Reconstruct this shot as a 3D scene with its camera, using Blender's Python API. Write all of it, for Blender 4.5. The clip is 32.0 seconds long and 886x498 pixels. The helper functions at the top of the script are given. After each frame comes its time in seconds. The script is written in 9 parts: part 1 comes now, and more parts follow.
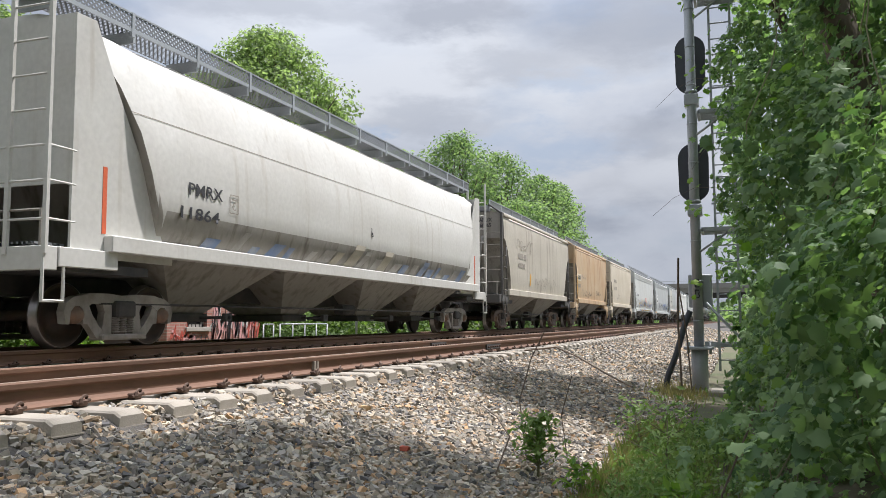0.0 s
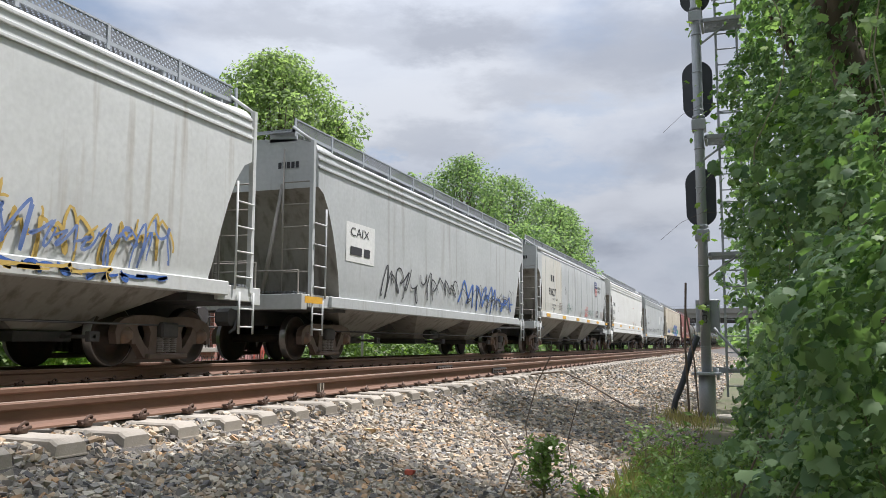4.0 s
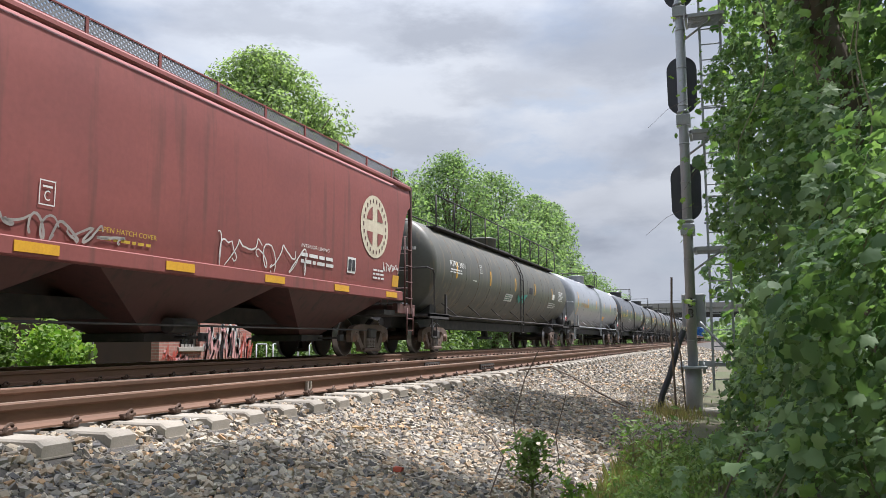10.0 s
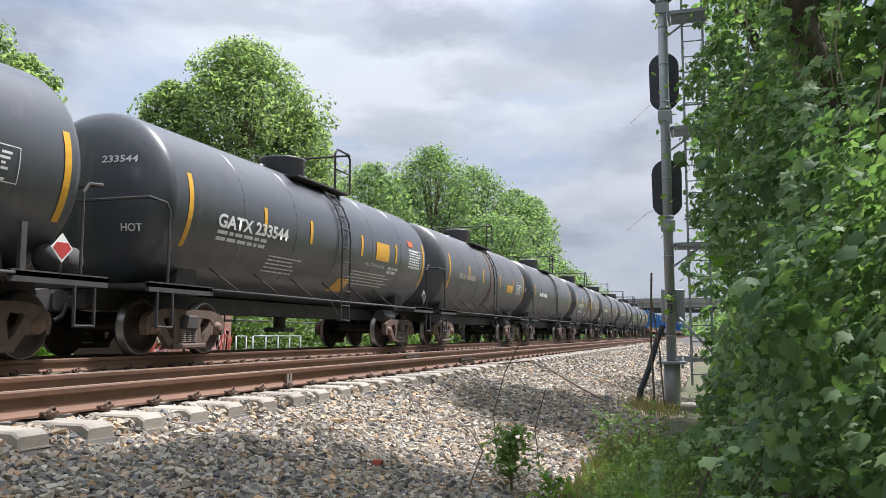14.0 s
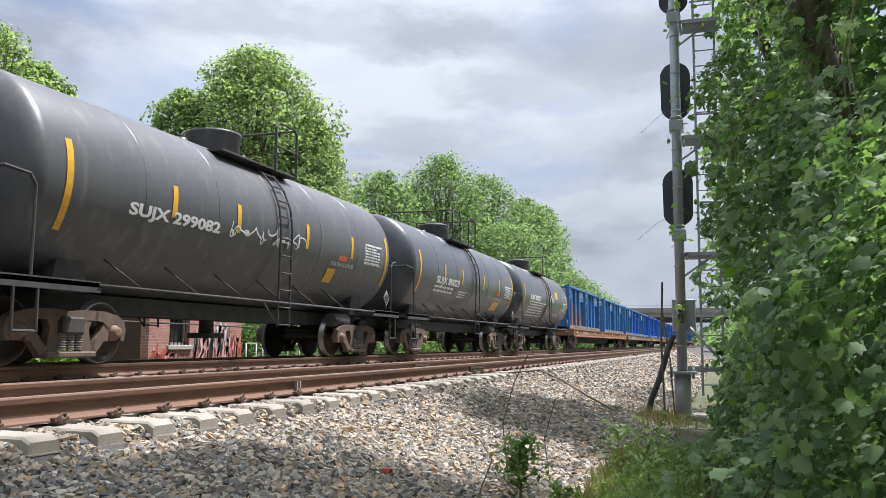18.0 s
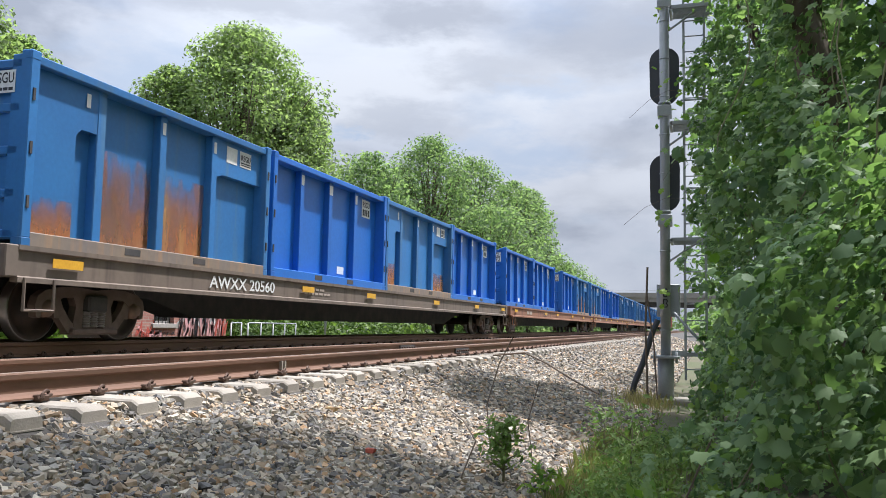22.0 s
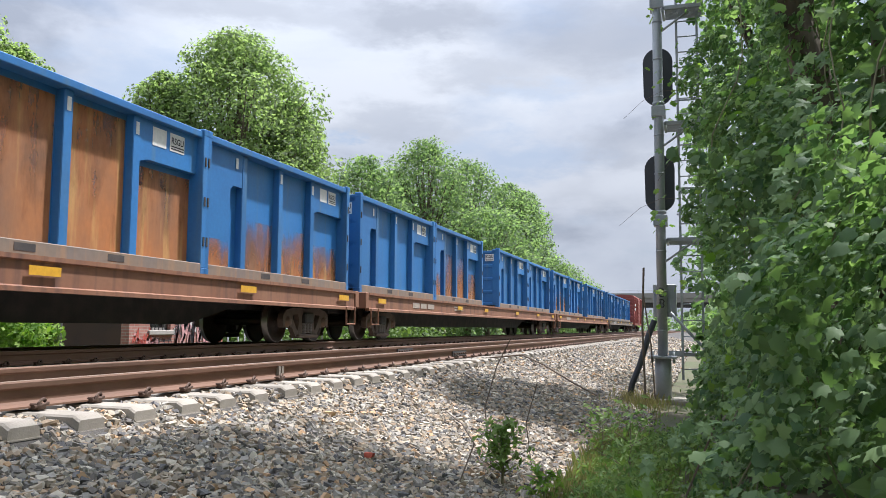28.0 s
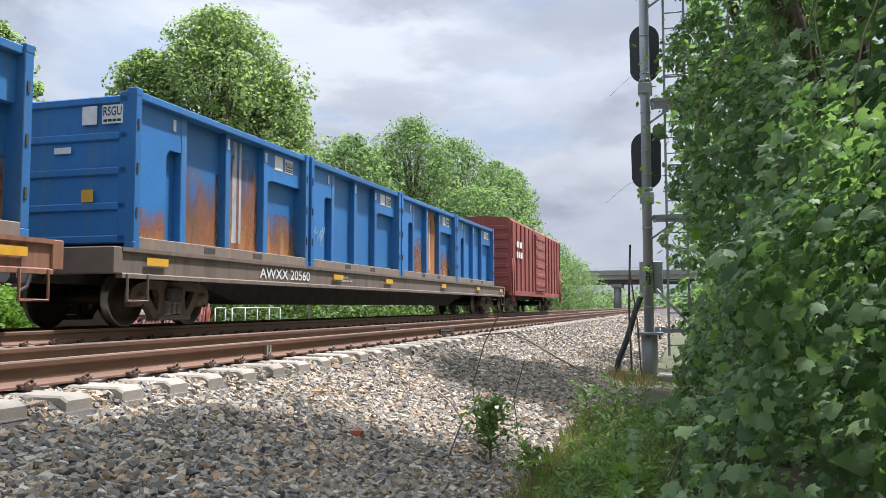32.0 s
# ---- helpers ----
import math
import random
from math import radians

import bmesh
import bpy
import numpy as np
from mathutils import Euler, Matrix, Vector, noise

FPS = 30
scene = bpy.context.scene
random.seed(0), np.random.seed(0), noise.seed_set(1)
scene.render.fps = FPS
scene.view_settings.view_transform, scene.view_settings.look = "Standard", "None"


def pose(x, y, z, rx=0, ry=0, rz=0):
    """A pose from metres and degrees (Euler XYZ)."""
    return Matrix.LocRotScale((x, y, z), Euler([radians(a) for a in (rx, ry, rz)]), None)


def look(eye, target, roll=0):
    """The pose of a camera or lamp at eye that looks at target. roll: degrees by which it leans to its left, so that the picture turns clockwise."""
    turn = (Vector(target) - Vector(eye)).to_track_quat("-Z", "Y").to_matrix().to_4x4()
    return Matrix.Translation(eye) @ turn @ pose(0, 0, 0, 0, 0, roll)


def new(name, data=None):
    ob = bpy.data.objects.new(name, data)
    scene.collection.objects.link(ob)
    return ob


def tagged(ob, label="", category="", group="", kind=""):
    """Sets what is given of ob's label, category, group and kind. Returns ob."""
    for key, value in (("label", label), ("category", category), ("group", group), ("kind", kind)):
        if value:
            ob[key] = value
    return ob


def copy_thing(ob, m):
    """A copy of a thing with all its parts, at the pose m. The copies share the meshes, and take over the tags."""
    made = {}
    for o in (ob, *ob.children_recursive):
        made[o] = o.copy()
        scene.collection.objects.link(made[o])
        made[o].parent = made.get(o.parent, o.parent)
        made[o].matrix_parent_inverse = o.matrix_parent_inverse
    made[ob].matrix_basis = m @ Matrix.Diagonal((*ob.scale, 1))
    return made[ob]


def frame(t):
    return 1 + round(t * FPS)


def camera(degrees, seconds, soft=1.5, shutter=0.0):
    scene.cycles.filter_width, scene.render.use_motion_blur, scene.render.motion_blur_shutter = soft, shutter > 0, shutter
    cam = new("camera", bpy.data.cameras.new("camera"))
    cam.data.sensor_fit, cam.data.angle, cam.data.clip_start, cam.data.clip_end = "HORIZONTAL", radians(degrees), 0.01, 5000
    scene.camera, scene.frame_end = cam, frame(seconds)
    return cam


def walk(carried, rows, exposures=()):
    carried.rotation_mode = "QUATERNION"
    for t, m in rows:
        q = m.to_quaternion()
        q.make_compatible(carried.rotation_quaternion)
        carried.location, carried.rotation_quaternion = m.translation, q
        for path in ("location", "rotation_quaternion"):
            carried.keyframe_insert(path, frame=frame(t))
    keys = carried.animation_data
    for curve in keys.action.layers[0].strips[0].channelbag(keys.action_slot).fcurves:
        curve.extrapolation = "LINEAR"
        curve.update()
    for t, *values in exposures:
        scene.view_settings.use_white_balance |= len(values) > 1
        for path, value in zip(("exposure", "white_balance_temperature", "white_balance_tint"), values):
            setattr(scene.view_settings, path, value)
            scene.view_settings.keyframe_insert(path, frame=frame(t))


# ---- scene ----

LENS = 55.82
cam = camera(LENS, 32.0, soft=0.7)
EYE = (0.0, 0.0, 0.38)
# seconds, and the camera's turn in degrees (it stands in one spot, held in the hand)
TURNS = (
    (0, 94.97, 0.35, 19.37),
    (0.5, 95.20, 0.30, 19.55),
    (1, 95.46, 0.30, 19.62),
    (1.5, 95.73, 0.22, 19.62),
    (2, 95.98, 0.17, 19.62),
    (2.5, 96.18, 0.12, 19.65),
    (3, 96.36, -0.04, 19.70),
    (3.5, 96.45, -0.18, 19.75),
    (5.5, 96.79, 0.01, 20.05),
    (6, 96.92, 0.18, 19.95),
    (6.5, 96.97, 0.25, 19.82),
    (7, 96.94, 0.32, 19.66),
    (7.5, 96.89, 0.39, 19.50),
    (8, 96.80, 0.33, 19.35),
    (8.5, 96.68, 0.31, 19.24),
    (9, 96.56, 0.32, 19.16),
    (9.5, 96.45, 0.39, 19.08),
    (10, 96.30, 0.41, 18.94),
    (10.5, 96.18, 0.47, 18.73),
    (11, 96.10, 0.51, 18.49),
    (11.5, 96.08, 0.58, 18.24),
    (12, 96.03, 0.56, 18.10),
    (12.5, 95.98, 0.45, 17.98),
    (13, 95.90, 0.25, 17.79),
    (13.5, 95.79, 0.10, 17.67),
    (14, 95.85, -0.00, 17.62),
    (14.5, 96.17, 0.01, 17.80),
    (16.5, 96.75, -0.06, 18.42),
    (17, 96.61, -0.16, 18.36),
    (17.5, 96.47, -0.22, 18.33),
    (18, 96.42, -0.36, 18.28),
    (18.5, 96.31, -0.50, 18.23),
    (19, 96.18, -0.66, 18.25),
    (19.5, 96.00, -0.75, 18.19),
    (20, 95.80, -0.82, 18.10),
    (20.5, 95.66, -0.94, 17.97),
    (21, 95.52, -1.03, 17.77),
    (21.5, 95.35, -1.07, 17.53),
    (22, 95.20, -1.09, 17.29),
    (22.5, 95.04, -1.14, 17.05),
    (23, 94.92, -1.03, 16.86),
    (23.5, 94.81, -0.92, 16.66),
    (24, 94.72, -0.80, 16.52),
    (24.5, 94.68, -0.58, 16.42),
    (25, 94.69, -0.49, 16.44),
    (25.5, 94.92, -0.40, 16.55),
    (27.5, 95.59, -0.44, 17.21),
    (28, 95.41, -0.34, 17.09),
    (28.5, 95.14, -0.28, 16.90),
    (29, 94.87, -0.18, 16.75),
    (29.5, 94.64, -0.18, 16.56),
    (30, 94.39, -0.13, 16.35),
    (30.5, 94.15, -0.11, 16.18),
    (31, 94.00, -0.09, 16.10),
    (31.5, 93.90, -0.01, 16.07),
    (32, 93.92, 0.06, 16.24),)
walk(cam, [(t, pose(*EYE, a, b, c)) for t, a, b, c in TURNS], exposures=((0.0, 0.51, 6270, 14), (7.0, 0.51, 6220, 14), (12.0, 0.60, 6170, 14), (20.0, 0.68, 6120, 14), (32.0, 0.72, 6080, 14)))

# ---- light: a bright broken overcast with a high veiled sun ahead and to the right
SUN_AZ, SUN_EL = 42.0, 66.0      # degrees clockwise from +Y, degrees up


def sky():
    world = bpy.data.worlds.new("sky")
    scene.world = world
    world.use_nodes = True
    nt = world.node_tree
    nt.nodes.clear()
    out = nt.nodes.new("ShaderNodeOutputWorld")
    bg = nt.nodes.new("ShaderNodeBackground")
    nish = nt.nodes.new("ShaderNodeTexSky")
    nish.sky_type = "NISHITA"
    nish.sun_disc = False
    nish.sun_elevation, nish.sun_rotation = radians(SUN_EL), radians(SUN_AZ)
    co = nt.nodes.new("ShaderNodeTexCoord")
    mp = nt.nodes.new("ShaderNodeMapping")
    mp.inputs["Scale"].default_value = (1.0, 1.0, 2.6)
    mp.inputs["Location"].default_value = SKY_SHIFT
    nt.links.new(co.outputs["Generated"], mp.inputs["Vector"])
    big = nt.nodes.new("ShaderNodeTexNoise")
    big.inputs["Scale"].default_value, big.inputs["Detail"].default_value = 2.3, 7
    big.inputs["Roughness"].default_value = 0.55
    big.inputs["Distortion"].default_value = 0.25
    nt.links.new(mp.outputs[0], big.inputs["Vector"])
    fine = nt.nodes.new("ShaderNodeTexNoise")
    fine.inputs["Scale"].default_value, fine.inputs["Detail"].default_value = 3.4, 6
    nt.links.new(mp.outputs[0], fine.inputs["Vector"])
    cover = nt.nodes.new("ShaderNodeValToRGB")      # where blue shows through
    cover.color_ramp.elements[0].position, cover.color_ramp.elements[1].position = 0.30, 0.47
    nt.links.new(fine.outputs["Fac"], cover.inputs["Fac"])
    cloud = nt.nodes.new("ShaderNodeValToRGB")      # grey bellies and bright tops
    e = cloud.color_ramp.elements
    e[0].position, e[0].color = 0.36, (4.9, 5.4, 6.2, 1)
    e[1].position, e[1].color = 0.60, (8.7, 9.25, 9.75, 1)
    mid = cloud.color_ramp.elements.new(0.46)
    mid.color = (7.2, 7.75, 8.5, 1)
    nt.links.new(big.outputs["Fac"], cloud.inputs["Fac"])
    blue = nt.nodes.new("ShaderNodeMix")
    blue.data_type = "RGBA"
    blue.inputs[0].default_value = 0.42
    blue.inputs[7].default_value = (6.3, 7.6, 9.2, 1)
    nt.links.new(nish.outputs[0], blue.inputs[6])
    mix = nt.nodes.new("ShaderNodeMix")
    mix.data_type = "RGBA"
    nt.links.new(cover.outputs["Color"], mix.inputs[0])
    nt.links.new(blue.outputs[2], mix.inputs[6])
    nt.links.new(cloud.outputs["Color"], mix.inputs[7])
    # single clouds and gaps in the deck over the line: direction, half-width, half-height, colour, strength
    tear = nt.nodes.new("ShaderNodeTexNoise")
    tear.inputs["Scale"].default_value, tear.inputs["Detail"].default_value, tear.inputs["Roughness"].default_value = 9.0, 6, 0.62
    nt.links.new(mp.outputs[0], tear.inputs["Vector"])
    off = nt.nodes.new("ShaderNodeVectorMath")
    off.operation = "MULTIPLY_ADD"
    off.inputs[1].default_value, off.inputs[2].default_value = (0.22, 0.22, 0.10), (-0.11, -0.11, -0.05)
    nt.links.new(tear.outputs["Color"], off.inputs[0])
    warp = nt.nodes.new("ShaderNodeVectorMath")
    nt.links.new(co.outputs["Generated"], warp.inputs[0])
    nt.links.new(off.outputs[0], warp.inputs[1])
    last = mix.outputs[2]
    grey, clear, white = (5.1, 5.5, 6.1, 1), (5.6, 6.9, 8.6, 1), (9.0, 9.35, 9.6, 1)
    for c, w, h, colour, much in (((-0.168, 0.937, 0.30), 0.17, 0.05, white, 0.7), ((-0.40, 0.90, 0.27), 0.15, 0.035, white, 0.5), ((-0.12, 0.97, 0.17), 0.2, 0.04, white, 0.5),
                                  ((-0.306, 0.888, 0.352), 0.10, 0.034, grey, 0.9), ((-0.080, 0.943, 0.330), 0.16, 0.062, grey, 0.85), ((-0.25, 0.923, 0.292), 0.075, 0.022, grey, 0.5),
                                  ((-0.345, 0.908, 0.235), 0.10, 0.022, grey, 0.45), ((-0.063, 0.975, 0.213), 0.10, 0.03, grey, 0.5), ((-0.473, 0.812, 0.36), 0.12, 0.03, grey, 0.6),
                                  ((-0.407, 0.885, 0.227), 0.035, 0.013, clear, 0.9), ((-0.214, 0.955, 0.206), 0.10, 0.025, clear, 0.65), ((-0.19, 0.943, 0.272), 0.055, 0.018, clear, 0.5),
                                  ((-0.587, 0.762, 0.265), 0.10, 0.045, clear, 0.7)):
        sub = nt.nodes.new("ShaderNodeVectorMath")
        sub.operation = "SUBTRACT"
        sub.inputs[1].default_value = c
        nt.links.new(warp.outputs[0], sub.inputs[0])
        mul = nt.nodes.new("ShaderNodeVectorMath")
        mul.operation = "MULTIPLY"
        mul.inputs[1].default_value = (1 / w, 1 / w, 1 / h)
        nt.links.new(sub.outputs[0], mul.inputs[0])
        far = nt.nodes.new("ShaderNodeVectorMath")
        far.operation = "LENGTH"
        nt.links.new(mul.outputs[0], far.inputs[0])
        soft = nt.nodes.new("ShaderNodeMapRange")
        soft.interpolation_type = "SMOOTHSTEP"
        soft.inputs[1].default_value, soft.inputs[2].default_value = 0.25, 1.35
        soft.inputs[3].default_value, soft.inputs[4].default_value = much, 0.0
        nt.links.new(far.outputs["Value"], soft.inputs[0])
        over = nt.nodes.new("ShaderNodeMix")
        over.data_type = "RGBA"
        over.inputs[7].default_value = colour
        nt.links.new(soft.outputs[0], over.inputs[0])
        nt.links.new(last, over.inputs[6])
        last = over.outputs[2]
    # an overcast sky is about three times as bright overhead as at its foot
    sep = nt.nodes.new("ShaderNodeSeparateXYZ")
    nt.links.new(co.outputs["Generated"], sep.inputs[0])
    up = nt.nodes.new("ShaderNodeMapRange")
    up.inputs[1].default_value, up.inputs[2].default_value = 0.0, 1.0
    up.inputs[3].default_value, up.inputs[4].default_value = 0.82, 2.6
    arch = nt.nodes.new("ShaderNodeMath")
    arch.operation, arch.inputs[1].default_value, arch.use_clamp = "POWER", 1.5, True
    nt.links.new(sep.outputs[2], arch.inputs[0])
    nt.links.new(arch.outputs[0], up.inputs[0])
    rise = nt.nodes.new("ShaderNodeVectorMath")
    rise.operation = "SCALE"
    nt.links.new(last, rise.inputs[0])
    nt.links.new(up.outputs[0], rise.inputs["Scale"])
    # and the half round the veiled sun is brighter than the half away from it
    toward = nt.nodes.new("ShaderNodeVectorMath")
    toward.operation = "DOT_PRODUCT"
    toward.inputs[1].default_value = (math.sin(radians(SUN_AZ)), math.cos(radians(SUN_AZ)), 0.0)
    nt.links.new(co.outputs["Generated"], toward.inputs[0])
    side = nt.nodes.new("ShaderNodeMapRange")
    side.inputs[1].default_value, side.inputs[2].default_value = -0.75, 0.15
    side.inputs[3].default_value, side.inputs[4].default_value = 0.66, 1.0
    nt.links.new(toward.outputs["Value"], side.inputs[0])
    fade = nt.nodes.new("ShaderNodeVectorMath")
    fade.operation = "SCALE"
    nt.links.new(rise.outputs[0], fade.inputs[0])
    nt.links.new(side.outputs[0], fade.inputs["Scale"])
    nt.links.new(fade.outputs[0], bg.inputs["Color"])
    bg.inputs["Strength"].default_value = 0.0535
    nt.links.new(bg.outputs[0], out.inputs["Surface"])


SKY_SHIFT = (0.35, 0.1, 0.0)
sky()
sun_data = bpy.data.lights.new("sun", "SUN")
sun_data.energy, sun_data.angle, sun_data.color = 5.0, radians(2.2), (1.0, 0.965, 0.915)
sun = new("sun", sun_data)
sun_dir = Vector((math.sin(radians(SUN_AZ)) * math.cos(radians(SUN_EL)), math.cos(radians(SUN_AZ)) * math.cos(radians(SUN_EL)), math.sin(radians(SUN_EL))))
sun.matrix_world = look(sun_dir * 60, (0, 0, 0))


# ---- materials
def material(name, base, tint=None, rough=0.6, metal=0.0, scale=1.5, grain=25.0, amount=0.5, bump=0.15, streak=None, streaks=0.0,
             island=0.0, each=0.0, see=0.0, stretch=(1, 1, 1), spec=0.5):
    """A worn surface: base and tint mixed by a broad noise, a fine grain, runs of another colour down it, and a shift by piece."""
    m = bpy.data.materials.new(name)
    m.use_nodes = True
    nt = m.node_tree
    b = nt.nodes["Principled BSDF"]
    b.inputs["Roughness"].default_value, b.inputs["Metallic"].default_value = rough, metal
    b.inputs["Specular IOR Level"].default_value = spec
    co = nt.nodes.new("ShaderNodeTexCoord")
    mp = nt.nodes.new("ShaderNodeMapping")
    mp.inputs["Scale"].default_value = stretch
    nt.links.new(co.outputs["Object"], mp.inputs["Vector"])
    n1 = nt.nodes.new("ShaderNodeTexNoise")
    n1.inputs["Scale"].default_value, n1.inputs["Detail"].default_value = scale, 5
    n2 = nt.nodes.new("ShaderNodeTexNoise")
    n2.inputs["Scale"].default_value, n2.inputs["Detail"].default_value = grain, 3
    for n in (n1, n2):
        nt.links.new(mp.outputs[0], n.inputs["Vector"])
    tint = tint or tuple(c * 0.72 for c in base)
    ramp = nt.nodes.new("ShaderNodeValToRGB")
    ramp.color_ramp.elements[0].position, ramp.color_ramp.elements[1].position = 0.38, 0.68
    ramp.color_ramp.elements[0].color, ramp.color_ramp.elements[1].color = (*base, 1), (*tint, 1)
    nt.links.new(n1.outputs["Fac"], ramp.inputs["Fac"])
    mix0 = nt.nodes.new("ShaderNodeMix")
    mix0.data_type = "RGBA"
    mix0.inputs[0].default_value = amount
    mix0.inputs[6].default_value = (*base, 1)
    nt.links.new(ramp.outputs["Color"], mix0.inputs[7])
    last = mix0.outputs[2]
    if streaks:
        mp2 = nt.nodes.new("ShaderNodeMapping")
        mp2.inputs["Scale"].default_value = (3.0, 3.0, 0.22)
        nt.links.new(co.outputs["Object"], mp2.inputs["Vector"])
        n3 = nt.nodes.new("ShaderNodeTexNoise")
        n3.inputs["Scale"].default_value, n3.inputs["Detail"].default_value = 1.6, 6
        nt.links.new(mp2.outputs[0], n3.inputs["Vector"])
        r3 = nt.nodes.new("ShaderNodeValToRGB")
        lo = 0.62 - 0.22 * streaks
        r3.color_ramp.elements[0].position, r3.color_ramp.elements[1].position = lo, lo + 0.2
        nt.links.new(n3.outputs["Fac"], r3.inputs["Fac"])
        k = nt.nodes.new("ShaderNodeMix")
        k.data_type = "RGBA"
        nt.links.new(r3.outputs["Color"], k.inputs[0])
        nt.links.new(last, k.inputs[6])
        k.inputs[7].default_value = (*streak, 1)
        last = k.outputs[2]
    hsv = nt.nodes.new("ShaderNodeHueSaturation")
    nt.links.new(last, hsv.inputs["Color"])
    # fine grain, and a lighter or darker shade for each piece
    val = nt.nodes.new("ShaderNodeMapRange")
    val.inputs[3].default_value, val.inputs[4].default_value = 0.86, 1.14
    nt.links.new(n2.outputs["Fac"], val.inputs[0])
    out = val.outputs[0]
    for node, socket, size in (("ShaderNodeNewGeometry", "Random Per Island", island), ("ShaderNodeObjectInfo", "Random", each)):
        if size:
            src = nt.nodes.new(node)
            rng = nt.nodes.new("ShaderNodeMapRange")
            rng.inputs[3].default_value, rng.inputs[4].default_value = 1 - size, 1 + size
            nt.links.new(src.outputs[socket], rng.inputs[0])
            mul = nt.nodes.new("ShaderNodeMath")
            mul.operation = "MULTIPLY"
            nt.links.new(out, mul.inputs[0])
            nt.links.new(rng.outputs[0], mul.inputs[1])
            out = mul.outputs[0]
    nt.links.new(out, hsv.inputs["Value"])
    nt.links.new(hsv.outputs[0], b.inputs["Base Color"])
    if bump:
        bp = nt.nodes.new("ShaderNodeBump")
        bp.inputs["Strength"].default_value, bp.inputs["Distance"].default_value = bump, 0.01
        nt.links.new(n2.outputs["Fac"], bp.inputs["Height"])
        nt.links.new(bp.outputs[0], b.inputs["Normal"])
    return m


def foliage(name, dark, light, glow=0.35, single=False):
    """Leaves: each one its own green, some light let through."""
    m = bpy.data.materials.new(name)
    m.use_nodes = True
    nt = m.node_tree
    b = nt.nodes["Principled BSDF"]
    b.inputs["Roughness"].default_value = 0.58
    b.inputs["Specular IOR Level"].default_value = 0.35
    geo = nt.nodes.new("ShaderNodeNewGeometry")
    ramp = nt.nodes.new("ShaderNodeValToRGB")
    ramp.color_ramp.elements[0].color, ramp.color_ramp.elements[1].color = (*dark, 1), (*light, 1)
    info = nt.nodes.new("ShaderNodeObjectInfo")
    nt.links.new(info.outputs["Random"] if single else geo.outputs["Random Per Island"], ramp.inputs["Fac"])
    nt.links.new(ramp.outputs["Color"], b.inputs["Base Color"])
    tr = nt.nodes.new("ShaderNodeBsdfTranslucent")
    warm = nt.nodes.new("ShaderNodeMix")
    warm.data_type, warm.blend_type = "RGBA", "MULTIPLY"
    warm.inputs[0].default_value = 1.0
    warm.inputs[7].default_value = (1.25, 1.42, 0.70, 1)
    nt.links.new(ramp.outputs["Color"], warm.inputs[6])
    nt.links.new(warm.outputs[2], tr.inputs["Color"])
    mx = nt.nodes.new("ShaderNodeMixShader")
    mx.inputs[0].default_value = glow
    nt.links.new(b.outputs[0], mx.inputs[1])
    nt.links.new(tr.outputs[0], mx.inputs[2])
    nt.links.new(mx.outputs[0], nt.nodes["Material Output"].inputs["Surface"])
    return m


def grating(name, base):
    """Expanded metal: a lattice of strands with open diamonds between."""
    m = material(name, base, rough=0.6, metal=0.3)
    nt = m.node_tree
    co = nt.nodes.new("ShaderNodeTexCoord")
    fac = []
    for turn in (38, -38):
        mp = nt.nodes.new("ShaderNodeMapping")
        mp.inputs["Rotation"].default_value = (0, 0, radians(turn))
        nt.links.new(co.outputs["Object"], mp.inputs["Vector"])
        w = nt.nodes.new("ShaderNodeTexWave")
        w.inputs["Scale"].default_value = 5.0
        nt.links.new(mp.outputs[0], w.inputs["Vector"])
        g = nt.nodes.new("ShaderNodeMath")
        g.operation = "GREATER_THAN"
        g.inputs[1].default_value = 0.62
        nt.links.new(w.outputs["Fac"], g.inputs[0])
        fac.append(g)
    both = nt.nodes.new("ShaderNodeMath")
    both.operation = "MAXIMUM"
    nt.links.new(fac[0].outputs[0], both.inputs[0])
    nt.links.new(fac[1].outputs[0], both.inputs[1])
    nt.links.new(both.outputs[0], nt.nodes["Principled BSDF"].inputs["Alpha"])
    return m


# Bed coloured near black: the shade in the gaps between stones is painted in.
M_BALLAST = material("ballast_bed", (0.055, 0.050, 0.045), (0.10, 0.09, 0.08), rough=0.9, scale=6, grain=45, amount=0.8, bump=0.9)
M_STONE = material("ballast_stone", (0.30, 0.275, 0.245), (0.21, 0.16, 0.115), rough=0.85, scale=2.2, grain=60, amount=0.9, bump=0.3, island=0.35)


